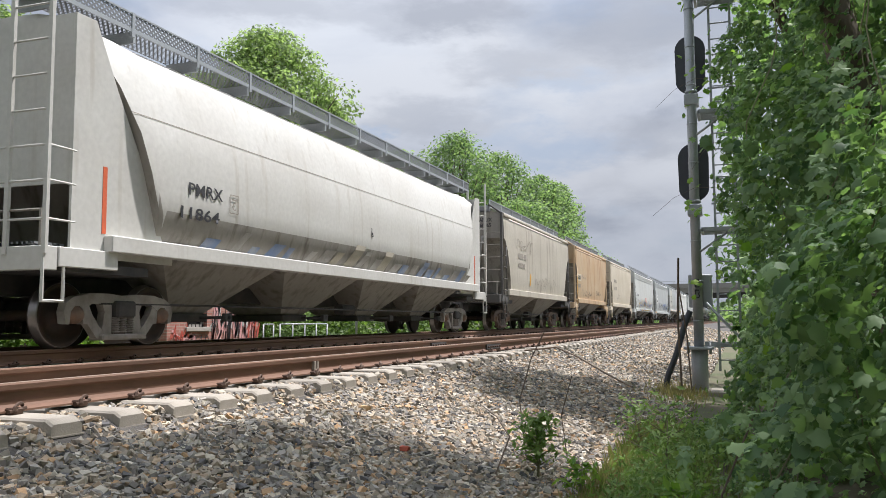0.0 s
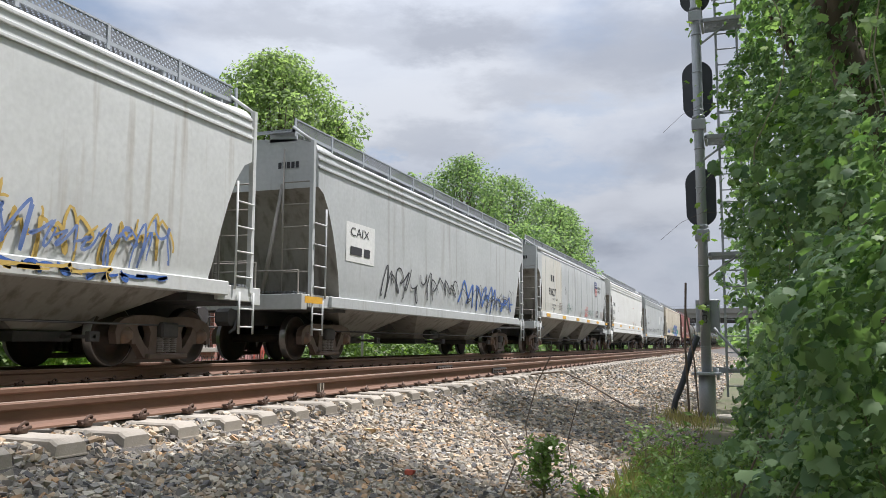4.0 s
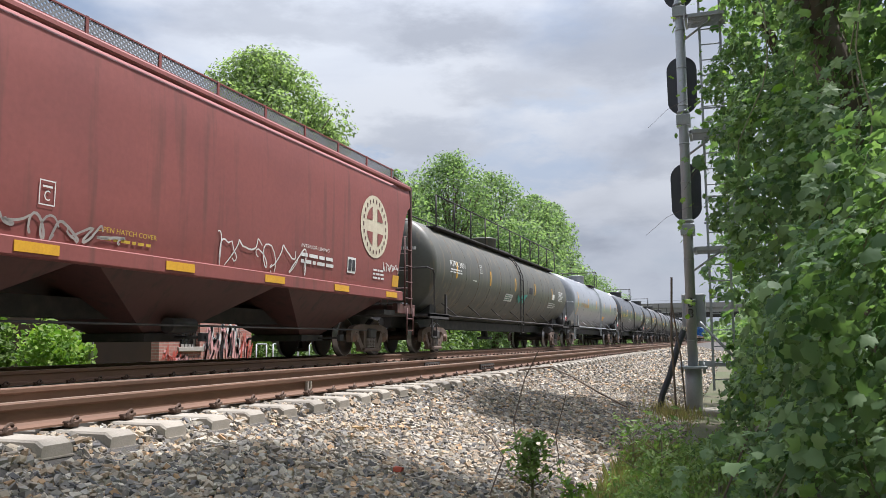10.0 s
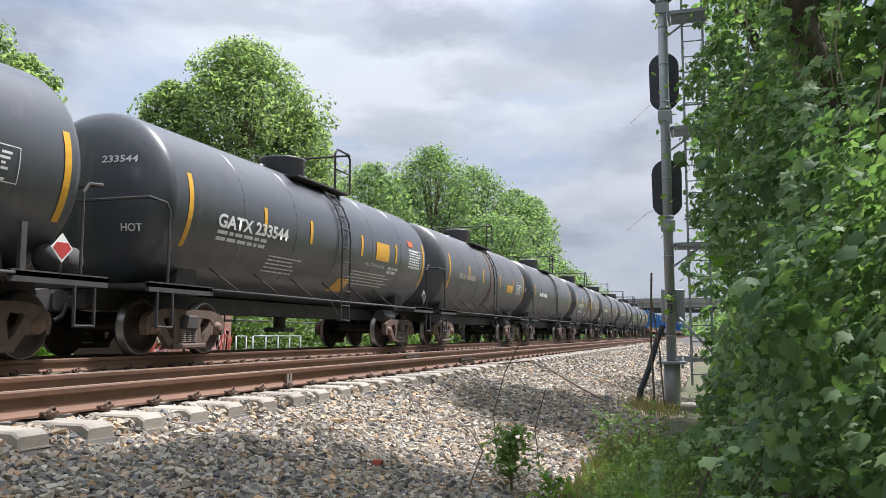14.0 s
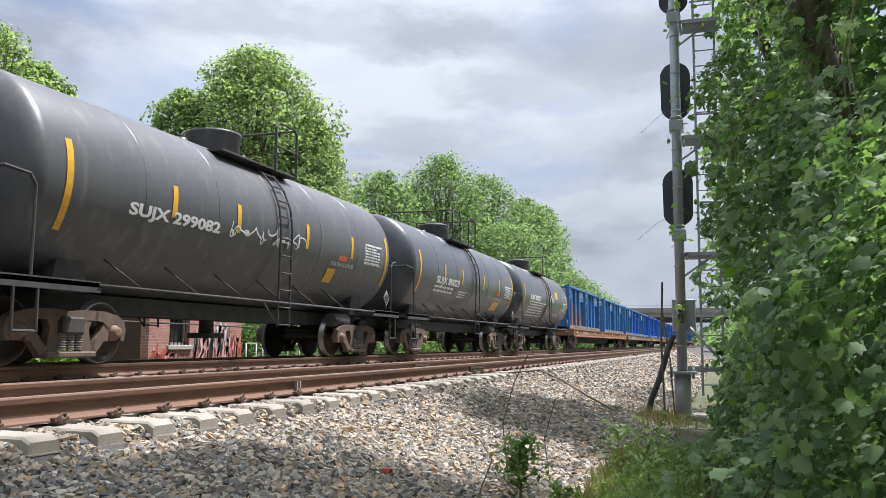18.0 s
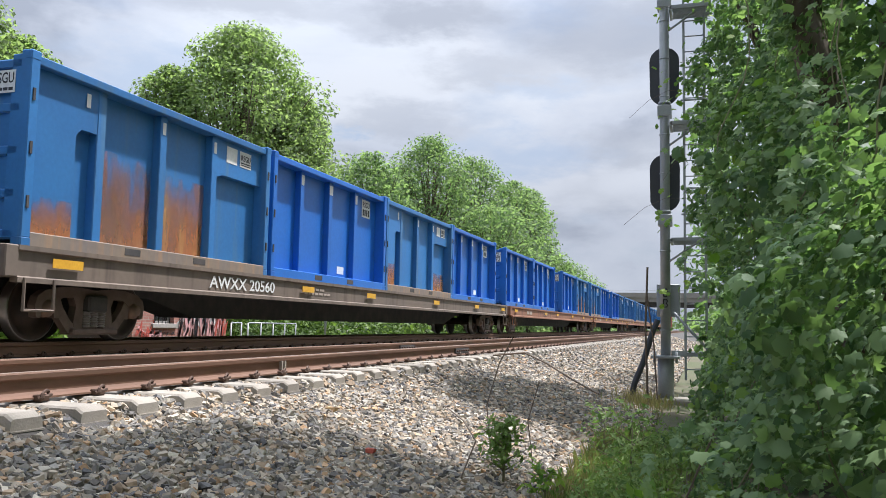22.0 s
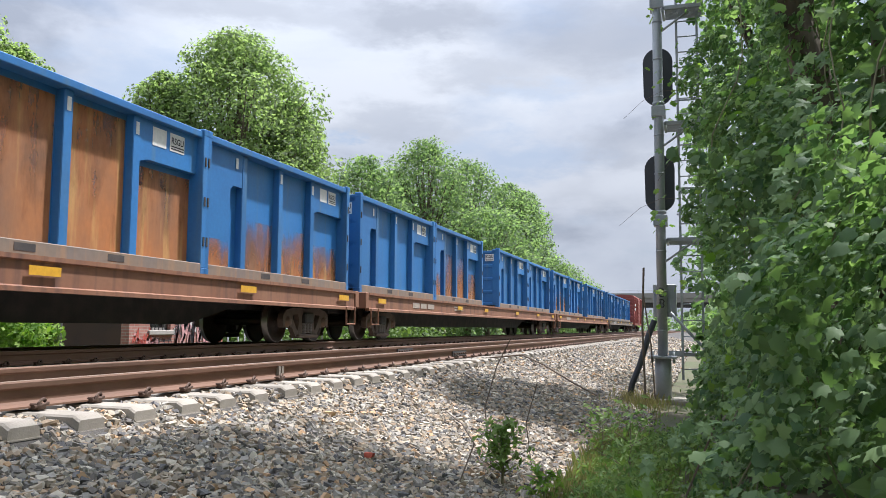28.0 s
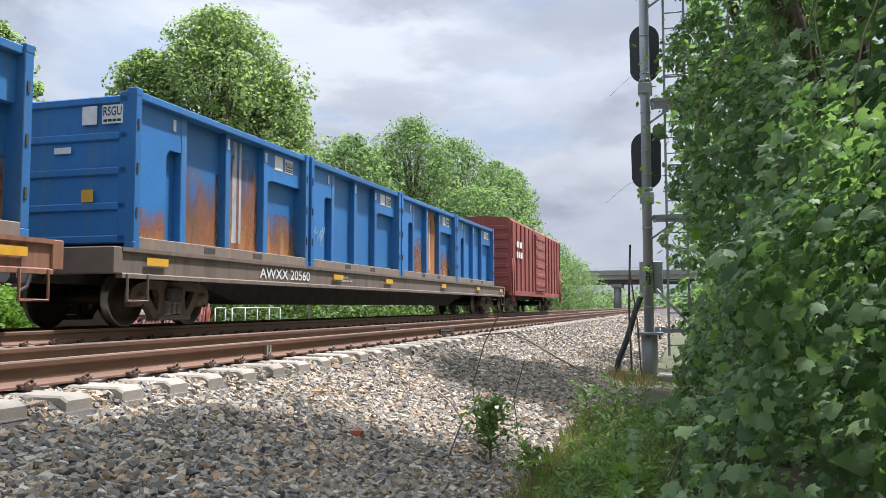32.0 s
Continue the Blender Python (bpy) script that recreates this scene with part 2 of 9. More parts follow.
def stone_colours():
    """Crushed stone of several kinds: each piece takes one of the quarry's colours."""
    nt = M_STONE.node_tree
    geo = nt.nodes.new("ShaderNodeNewGeometry")
    ramp = nt.nodes.new("ShaderNodeValToRGB")
    ramp.color_ramp.interpolation = "CONSTANT"
    e = ramp.color_ramp.elements
    e[0].position, e[0].color = 0.0, (0.28, 0.26, 0.225, 1)
    e[1].position, e[1].color = 0.22, (0.37, 0.31, 0.23, 1)
    for at_, c in ((0.42, (0.155, 0.142, 0.128)), (0.55, (0.34, 0.245, 0.155)), (0.68, (0.50, 0.45, 0.365)), (0.78, (0.22, 0.185, 0.145)), (0.88, (0.085, 0.085, 0.09)), (0.955, (0.46, 0.28, 0.14))):
        k = e.new(at_)
        k.color = (*c, 1)
    wn = nt.nodes.new("ShaderNodeTexWhiteNoise")
    wn.noise_dimensions = "1D"
    nt.links.new(geo.outputs["Random Per Island"], wn.inputs["W"])
    nt.links.new(wn.outputs["Value"], ramp.inputs["Fac"])
    hsv = next(n for n in nt.nodes if n.bl_idname == "ShaderNodeHueSaturation")
    old = hsv.inputs["Color"].links[0].from_socket
    mx = nt.nodes.new("ShaderNodeMix")
    mx.data_type = "RGBA"
    mx.inputs[0].default_value = 0.85
    nt.links.new(old, mx.inputs[6])
    nt.links.new(ramp.outputs["Color"], mx.inputs[7])
    nt.links.new(mx.outputs[2], hsv.inputs["Color"])


stone_colours()
M_EARTH = material("earth", (0.11, 0.095, 0.06), (0.07, 0.09, 0.035), rough=0.95, scale=0.6, grain=18, amount=0.9, bump=0.8)
M_RAIL = material("rusty_rail", (0.185, 0.10, 0.064), (0.115, 0.068, 0.047), rough=0.75, scale=3, grain=50, amount=0.7, bump=0.2, stretch=(1, 0.2, 1))
M_RAILTOP = material("worn_rail_head", (0.36, 0.27, 0.20), (0.24, 0.17, 0.12), rough=0.45, metal=0.5, scale=2, grain=40, stretch=(1, 0.1, 1))
M_TIE = material("concrete_tie", (0.335, 0.30, 0.255), (0.24, 0.215, 0.175), rough=0.9, scale=5, grain=70, amount=0.7, bump=0.3, each=0.12)
M_CLIP = material("spring_clip", (0.10, 0.062, 0.045), rough=0.6, metal=0.5, scale=12)
M_UNDER = material("sooty_running_gear", (0.045, 0.043, 0.044), (0.08, 0.07, 0.064), rough=0.8, scale=4, grain=30, amount=0.8)
M_TRUCK = material("dusty_truck_steel", (0.155, 0.108, 0.085), (0.10, 0.068, 0.052), rough=0.8, scale=5, grain=30, amount=0.8)
M_WHEEL = material("wheel_steel", (0.055, 0.042, 0.036), (0.11, 0.06, 0.04), rough=0.65, metal=0.4, scale=5, grain=30)
M_TREAD = material("polished_tread", (0.26, 0.24, 0.23), rough=0.3, metal=0.9, scale=6)
M_TRUCKPALE = material("pale_dusty_truck_steel", (0.34, 0.31, 0.28), (0.20, 0.17, 0.15), rough=0.8, scale=4, grain=30, amount=0.8)
M_BEARING = material("rust_orange_bearing_cap", (0.22, 0.13, 0.085), (0.14, 0.095, 0.075), rough=0.7, scale=9, grain=40, amount=0.8)
M_SPRING = material("dusty_spring_steel", (0.20, 0.17, 0.15), (0.11, 0.09, 0.08), rough=0.7, scale=7, grain=40)
M_GALV = material("galvanised_steel", (0.40, 0.42, 0.44), (0.31, 0.33, 0.35), rough=0.55, metal=0.35, scale=4, grain=40)
M_DARKGREY = material("dark_signal_paint", (0.05, 0.055, 0.065), rough=0.6, scale=3)
M_GRATE = grating("expanded_metal", (0.22, 0.23, 0.24))
M_WHITE = material("white_stencil", (0.72, 0.72, 0.69), rough=0.7, scale=8, amount=0.4)
M_BLACK = material("black_stencil", (0.035, 0.035, 0.04), rough=0.7, scale=8, amount=0.4)
M_YELLOW = material("yellow_reflector", (0.70, 0.38, 0.03), (0.55, 0.27, 0.03), rough=0.45, scale=9)
M_REDINK = material("red_stencil", (0.55, 0.10, 0.07), rough=0.7, scale=9)
M_ORANGE = material("orange_panel", (0.65, 0.13, 0.05), rough=0.6, scale=9)


# ---- building helpers
def part(name, bm, mat, parent=None, label="", smooth=False):
    """Links a bmesh as one mesh object, under a thing or a part where one is given."""
    me = bpy.data.meshes.new(name)
    bm.to_mesh(me)
    bm.free()
    me.materials.append(mat)
    if smooth:
        me.shade_smooth()
    ob = new(name, me)
    if parent:
        ob.parent = parent
    if label:
        tagged(ob, label)
    return ob


def again(ob, parent, m=None, name=None):
    """One more object on the same mesh, under another parent."""
    o = new(name or ob.name.split(".")[0], ob.data)
    o.parent = parent
    if m is not None:
        o.matrix_basis = m
    return o


def box(bm, x0, x1, y0, y1, z0, z1, bevel=0.0):
    vs = [bm.verts.new((x, y, z)) for x in (x0, x1) for y in (y0, y1) for z in (z0, z1)]
    fs = [bm.faces.new([vs[i] for i in f]) for f in ((0, 1, 3, 2), (4, 6, 7, 5), (0, 4, 5, 1), (2, 3, 7, 6), (0, 2, 6, 4), (1, 5, 7, 3))]
    if bevel:
        es = list({e for f in fs for e in f.edges})
        bmesh.ops.bevel(bm, geom=es, offset=bevel, segments=1, affect="EDGES")
    return bm


def rod(bm, a, b, r, n=8, r2=None, caps=True):
    a, b = Vector(a), Vector(b)
    q = (b - a).to_track_quat("Z", "Y").to_matrix()
    r2 = r if r2 is None else r2
    rings = []
    for c, rr in ((a, r), (b, r2)):
        rings.append([bm.verts.new(c + q @ Vector((math.cos(2 * math.pi * i / n) * rr, math.sin(2 * math.pi * i / n) * rr, 0))) for i in range(n)])
    for i in range(n):
        f = bm.faces.new((rings[0][i], rings[0][(i + 1) % n], rings[1][(i + 1) % n], rings[1][i]))
        f.smooth = True
    if caps:
        bm.faces.new(rings[0][::-1])
        bm.faces.new(rings[1])
    return bm


def pipe(bm, pts, r, n=7):
    """A bent tube of one piece along pts."""
    pts = [Vector(p) for p in pts]
    last = len(pts) - 1
    u, rings = None, []
    for i, c in enumerate(pts):
        a = (c - pts[i - 1]).normalized() if i else (pts[1] - c).normalized()
        b = (pts[i + 1] - c).normalized() if i < last else a
        t = a + b
        t = t.normalized() if t.length > 1e-4 else b
        u = t.orthogonal().normalized() if u is None else u - t * u.dot(t)
        u = u.normalized() if u.length > 1e-5 else t.orthogonal().normalized()
        v = t.cross(u)
        wide = min(1.4, 1.0 / max(0.5, t.dot(b)))
        rings.append([bm.verts.new(c + (u * math.cos(6.2832 * k / n) + v * math.sin(6.2832 * k / n)) * r * wide) for k in range(n)])
    for p0, p1 in zip(rings, rings[1:]):
        for k in range(n):
            bm.faces.new((p0[k], p0[(k + 1) % n], p1[(k + 1) % n], p1[k]))
    bm.faces.new(rings[0][::-1])
    bm.faces.new(rings[-1])
    return bm


def turned(bm, prof, axis="x", n=24, centre=(0, 0, 0)):
    """A body of revolution: prof lists (along, radius)."""
    c = Vector(centre)
    rings = []
    for s, r in prof:
        ring = []
        for i in range(n):
            u, v = math.cos(2 * math.pi * i / n) * r, math.sin(2 * math.pi * i / n) * r
            p = {"x": (s, u, v), "y": (v, s, u), "z": (u, v, s)}[axis]
            ring.append(bm.verts.new(c + Vector(p)))
        rings.append(ring)
    for a, b in zip(rings, rings[1:]):
        for i in range(n):
            f = bm.faces.new((a[i], a[(i + 1) % n], b[(i + 1) % n], b[i]))
            f.smooth = True
    bm.faces.new(rings[0][::-1])
    bm.faces.new(rings[-1])
    return bm


def slab(bm, poly, x0, x1):
    """A polygon in the y-z plane given thickness along x."""
    a = [bm.verts.new((x0, y, z)) for y, z in poly]
    b = [bm.verts.new((x1, y, z)) for y, z in poly]
    n = len(poly)
    bm.faces.new(a[::-1])
    bm.faces.new(b)
    for i in range(n):
        bm.faces.new((a[i], a[(i + 1) % n], b[(i + 1) % n], b[i]))
    return bm


def loft_y(bm, sections):
    """Joins closed sections (y, [(x, z), ...]) into one skin with caps."""
    rings = [[bm.verts.new((x, y, z)) for x, z in pts] for y, pts in sections]
    n = len(rings[0])
    for a, b in zip(rings, rings[1:]):
        for i in range(n):
            bm.faces.new((a[i], a[(i + 1) % n], b[(i + 1) % n], b[i]))
    bm.faces.new(rings[0])
    bm.faces.new(rings[-1][::-1])
    bmesh.ops.recalc_face_normals(bm, faces=bm.faces)
    return bm


def lettering(name, words, size, y, z, skin, mat, parent, squeeze=1.0, bold=0.0, label="", lift=0.012):
    """Painted letters that lie on a side whose half-width at height z is skin(z)."""
    cu = bpy.data.curves.new(name, "FONT")
    cu.body, cu.size, cu.offset = words, size, bold
    cu.resolution_u = 3
    tmp = bpy.data.objects.new(name, cu)
    me = bpy.data.meshes.new_from_object(tmp)
    bpy.data.objects.remove(tmp)
    for v in me.vertices:
        px, pz = v.co.x * squeeze, v.co.y
        v.co = (skin(z + pz) + lift, y + px, z + pz)
    me.materials.clear()
    me.materials.append(mat)
    ob = new(name, me)
    ob.parent = parent
    if label:
        tagged(ob, label)
    return ob


def end_lettering(words, x0, x1, z, h, depth, mat, parent, label="", name="lettering"):
    """Letters of cap height h between x0 and x1 on an end that faces back along the line, whose place along the car is depth(x, z)."""
    cu = bpy.data.curves.new(name, "FONT")
    cu.body, cu.size, cu.offset, cu.resolution_u = words, h / 0.70, 0.003, 3
    tmp = bpy.data.objects.new(name, cu)
    me = bpy.data.meshes.new_from_object(tmp)
    bpy.data.objects.remove(tmp)
    xs = [v.co.x for v in me.vertices]
    a, b = min(xs), max(xs)
    for v in me.vertices:
        px, pz = x0 + (v.co.x - a) * (x1 - x0) / (b - a), z + v.co.y
        v.co = (px, depth(px, pz), pz)
    me.materials.clear()
    me.materials.append(mat)
    ob = new(name, me)
    ob.parent = parent
    if label:
        tagged(ob, label)
    return ob


def patch(bm, y0, y1, z0, z1, skin, lift=0.008, n=4, lean=0.0):
    """A painted or glued rectangle that follows the side."""
    for i in range(n):
        a, b = z0 + (z1 - z0) * i / n, z0 + (z1 - z0) * (i + 1) / n
        la, lb = lean * (a - z0), lean * (b - z0)
        vs = [bm.verts.new((skin(q) + lift, yy, q)) for yy, q in ((y0 + la, a), (y1 + la, a), (y1 + lb, b), (y0 + lb, b))]
        bm.faces.new(vs)
    return bm


def bars(bm, y, z, width, rows, pitch, height, skin, rng, lift=0.01):
    """Small print that cannot be read: plain bars of its size."""
    for r in range(rows):
        at, zz = y, z - r * pitch
        while at < y + width * (0.75 + 0.25 * rng.random()):
            w = pitch * rng.uniform(0.8, 3.0)
            patch(bm, at, at + w, zz, zz + height, skin, lift, 1)
            at += w + pitch * 0.5
    return bm


def ribbon(bm, pts, width, skin, lift=0.01):
    """A brush stroke: pts lists (y, z) on the side."""
    prev = None
    n = len(pts)
    for i, (y, z) in enumerate(pts):
        a, b = pts[max(0, i - 1)], pts[min(n - 1, i + 1)]
        d = Vector((b[0] - a[0], b[1] - a[1]))
        d = d.normalized() if d.length > 1e-6 else Vector((1, 0))
        w = width * (0.6 + 0.4 * math.sin(math.pi * (i + 0.5) / n))
        cur = [bm.verts.new((skin(z + s * d.x * w) + lift, y - s * d.y * w, z + s * d.x * w)) for s in (-0.5, 0.5)]
        if prev:
            bm.faces.new((prev[0], cur[0], cur[1], prev[1]))
        prev = cur
    return bm


def scrawl(bm, y0, y1, z0, z1, count, width, skin, seed, lift=0.01, slant=0.25):
    """Hand-sprayed loose squiggles: smooth strokes through random points."""
    r = random.Random(seed)
    for k in range(count):
        cy = y0 + (y1 - y0) * (k + 0.5) / count
        w = (y1 - y0) / count * r.uniform(0.8, 1.3)
        h = (z1 - z0) * r.uniform(0.6, 1.0)
        zb = z0 + (z1 - z0 - h) * r.random()
        turns, ph, ph2 = r.choice((0.6, 1.1, 1.5, 2.1)), r.uniform(0, 6.28), r.uniform(0, 6.28)
        amp = [r.uniform(0.45, 1.0) for _ in range(5)]
        pts = []
        for i in range(25):
            u = i / 24
            a = amp[int(u * 3.99)] * (1 - u * 4 % 1) + amp[int(u * 3.99) + 1] * (u * 4 % 1)
            p = (-0.5 + u + 0.26 * math.sin(turns * 6.2832 * u + ph) + 0.12 * math.sin(14.0 * u + ph2), 0.5 + 0.36 * a * math.cos(turns * 6.2832 * u + ph * 0.9) + 0.22 * math.sin(10.5 * u + ph2))
            pts.append((cy + p[0] * w + slant * p[1] * h * 0.4, zb + p[1] * h))
        ribbon(bm, pts, width, skin, lift + 0.0012 * (k % 12))
    return bm


def scatter(name, shape, faces, places, turns, sizes, mat, smooth=False):
    """Many small pieces joined in one mesh: shape (n, 3), faces as index rows, places (k, 3), turns (k, 3, 3), sizes (k, 3)."""
    shape = np.asarray(shape, float)
    k, n = len(places), len(shape)
    pts = np.einsum("kij,knj->kni", turns, shape[None] * sizes[:, None, :]) + places[:, None, :]
    faces = np.asarray(faces)
    idx = (faces[None] + (np.arange(k) * n)[:, None, None]).reshape(-1)
    me = bpy.data.meshes.new(name)
    nf, c = len(faces) * k, faces.shape[1]
    me.vertices.add(k * n)
    me.vertices.foreach_set("co", pts.reshape(-1))
    me.loops.add(nf * c)
    me.loops.foreach_set("vertex_index", idx.astype(np.int32))
    me.polygons.add(nf)
    me.polygons.foreach_set("loop_start", (np.arange(nf) * c).astype(np.int32))
    me.update(calc_edges=True)
    me.validate()
    if smooth:
        me.shade_smooth()
    else:
        me.shade_flat()
    me.materials.append(mat)
    return new(name, me)


def facing(rng_, k, normal, spread):
    """Turns that lay leaf faces roughly across a direction."""
    n = np.asarray(normal, float).reshape(-1, 3) + rng_.normal(size=(k, 3)) * spread
    n /= np.linalg.norm(n, axis=1, keepdims=True)
    u = np.cross(n, rng_.normal(size=(k, 3)))
    u /= np.linalg.norm(u, axis=1, keepdims=True)
    v = np.cross(n, u)
    return np.stack([u, v, n], 2)


# ---- the ground: one sheet with the ballast shoulder, the ditch and the far bank
X1, X2 = -5.265, -9.45          # middles of the empty track and of the train's track
RAIL = 0.755
Z2 = 0.045                      # rail top of the train's track


def ground_z(x, y=0.0):
    pts = ((-400, -1.5), (-60, -1.2), (-16, -0.75), (-12.6, -0.30), (-4.6, -0.30), (-4.45, -0.25), (-4.06, -0.262), (-3.90, -0.355), (-0.95, -0.98), (0.4, -1.06), (3, -0.9), (30, -0.6), (400, -0.5))
    for (a, za), (b, zb) in zip(pts, pts[1:]):
        if x <= b:
            return za + (zb - za) * (x - a) / (b - a)
    return pts[-1][1]


def build_ground():
    xs = [-400, -160, -60, -30, -16, -14, -12.6, -10, -7, -5, -4.6, -4.45, -4.06, -3.90, -3.72] + [-3.5 + 0.1 * i for i in range(27)] + [-0.7, -0.3, 0.4, 1.2, 3, 8, 30, 120, 400]
    ys = [-120, -50, -20, -8] + [-4 + 0.5 * i for i in range(60)] + [27, 30, 36, 45, 60, 90, 140, 220, 350, 800, 1500]
    bm = bmesh.new()
    grid = []
    for y in ys:
        row = []
        for x in xs:
            z = ground_z(x)
            if -3.6 < x < 3 and y < 40:
                z += 0.05 * noise.noise((x * 0.9, y * 0.5, 0.0))
            row.append(bm.verts.new((x, y, z)))
        grid.append(row)
    for a, b in zip(grid, grid[1:]):
        for i in range(len(xs) - 1):
            f = bm.faces.new((a[i], a[i + 1], b[i + 1], b[i]))
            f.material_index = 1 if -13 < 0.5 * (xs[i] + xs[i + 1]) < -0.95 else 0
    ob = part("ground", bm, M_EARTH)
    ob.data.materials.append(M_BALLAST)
    tagged(ob, "grey ballast shoulder sloping to weedy dark earth", "ground", kind="structure")


build_ground()


# ---- rails
def rail_profile():
    half = ((0.0762, -0.186), (0.0762, -0.172), (0.025, -0.158), (0.0095, -0.14), (0.0095, -0.062), (0.034, -0.045), (0.0375, -0.012), (0.030, 0.0))
    return [(x, z) for x, z in half] + [(-x, z) for x, z in reversed(half)]


def build_rail(name, x, z, label):
    bm = bmesh.new()
    prof = rail_profile()
    loft_y(bm, [(y, [(x + a, z + b) for a, b in prof]) for y in (-60.0, 0.0, 40.0, 120.0, 420.0)])
    ob = part(name, bm, M_RAIL)
    ob.data.materials.append(M_RAILTOP)
    for f in ob.data.polygons:
        if f.normal.z > 0.9 and f.center.z > z - 0.005:
            f.material_index = 1
    return tagged(ob, label, "rail", kind="structure")


RAILS = [build_rail("rail", X1 + RAIL, 0.0, "rust-brown steel rail on concrete ties"), build_rail("rail", X1 - RAIL, 0.0, "rust-brown steel rail on concrete ties"),
         build_rail("rail", X2 + RAIL, Z2, "rust-brown steel rail under the train"), build_rail("rail", X2 - RAIL, Z2, "dark steel rail under the train")]


# ---- the train ------------------------------------------------------------
MOVERS = []          # things that ride with the train, and the place of each along it
WHEELSETS = []       # wheelset, place along the train


def run(t):
    """How far the train has come by t seconds."""
    s = t / 32.0
    return 577.75 * s + 108.33 * s ** 2 - 215.33 * s ** 3 + 99.08 * s ** 4


def riding(ob, q):
    MOVERS.append((ob, q))
    ob.matrix_basis = pose(X2, q, Z2)
    return ob


# running gear, made once and shared by every car
def bmesh_of(ob):
    bm = bmesh.new()
    bm.from_mesh(ob.data)
    return bm


def gear_meshes():
    g = {}
    bm = bmesh.new()          # wheelset: axle and two flanged wheels
    for sx in (1, -1):
        prof = [(0.66, 0.10), (0.66, 0.40), (0.675, 0.475), (0.70, 0.48), (0.715, 0.457), (0.80, 0.45), (0.81, 0.43), (0.80, 0.37), (0.745, 0.34), (0.735, 0.17), (0.79, 0.14), (0.79, 0.085)]
        pr = prof if sx > 0 else [(-a, r) for a, r in reversed(prof)]
        turned(bm, pr, "x", 28)
    rod(bm, (-0.99, 0, 0), (0.99, 0, 0), 0.08, 12)
    o = part("wheelset", bm, M_WHEEL)
    o.data.materials.append(M_TREAD)
    for f in o.data.polygons:
        r = math.hypot(f.center.y, f.center.z)
        if 0.425 < r < 0.47 and abs(f.center.x) > 0.70:
            f.material_index = 1
    g["wheelset"] = o
    bm = bmesh.new()          # cast side frame: deep ends over the axle boxes, two rounded windows, a spring seat below
    for s in (1, -1):
        slab(bm, [(0, 0.735), (s * 0.30, 0.76), (s * 0.66, 0.755), (s * 0.95, 0.70), (s * 1.08, 0.62), (s * 1.12, 0.50), (s * 1.09, 0.34), (s * 1.02, 0.33), (s * 1.00, 0.50), (s * 0.93, 0.575), (s * 0.84, 0.575), (s * 0.76, 0.52), (s * 0.70, 0.56), (s * 0.62, 0.61), (s * 0.36, 0.62), (0, 0.60)], -0.065, 0.065)
        slab(bm, [(s * 0.78, 0.53), (s * 0.76, 0.33), (s * 0.68, 0.33), (s * 0.50, 0.135), (s * 0.36, 0.12), (s * 0.34, 0.22), (s * 0.46, 0.30), (s * 0.60, 0.47), (s * 0.66, 0.59)], -0.055, 0.055)
        slab(bm, [(s * 0.22, 0.15), (s * 0.36, 0.15), (s * 0.40, 0.28), (s * 0.36, 0.50), (s * 0.42, 0.63), (s * 0.22, 0.63)], -0.06, 0.06)
    box(bm, -0.13, 0.13, -0.46, 0.46, 0.105, 0.19, 0.02)
    bmesh.ops.recalc_face_normals(bm, faces=bm.faces)
    g["side_frame"] = part("side_frame", bm, M_TRUCK)
    g["pale_frame"] = part("side_frame", bmesh_of(g["side_frame"]), M_TRUCKPALE)
    bm = bmesh.new()          # bolster
    box(bm, -1.15, 1.15, -0.20, 0.20, 0.42, 0.66, 0.03)
    rod(bm, (0, 0, 0.6), (0, 0, 0.82), 0.18, 12)
    g["truck"] = part("truck", bm, M_UNDER)
    bm = bmesh.new()          # one coil spring between frame and bolster
    prof = []
    for k in range(7):
        z = 0.205 + k * 0.033
        prof += [(z, 0.056), (z + 0.010, 0.074), (z + 0.020, 0.074), (z + 0.030, 0.056)]
    turned(bm, prof, "z", 10)
    g["coil_spring"] = part("coil_spring", bm, M_SPRING)
    bm = bmesh.new()          # roller bearing end cap with its bolts
    turned(bm, [(-0.05, 0.125), (0.06, 0.12), (0.075, 0.09), (0.12, 0.08), (0.13, 0.04)], "x", 14)
    g["bearing_cap"] = part("bearing_cap", bm, M_BEARING)
    bm = bmesh.new()          # coupler with its draft arm and knuckle
    box(bm, -0.09, 0.09, -0.05, 0.62, 0.76, 0.93, 0.02)
    slab(bm, [(-0.05, 0.70), (-0.28, 0.68), (-0.36, 0.76), (-0.36, 0.95), (-0.25, 1.02), (-0.05, 0.98)], -0.13, 0.16)
    pipe(bm, [(0.18, -0.1, 0.80), (0.22, -0.22, 0.62), (0.20, -0.36, 0.55)], 0.028)
    g["coupler"] = part("coupler", bm, M_UNDER)
    for o in g.values():
        scene.collection.objects.unlink(o)
    return g


GEAR = gear_meshes()


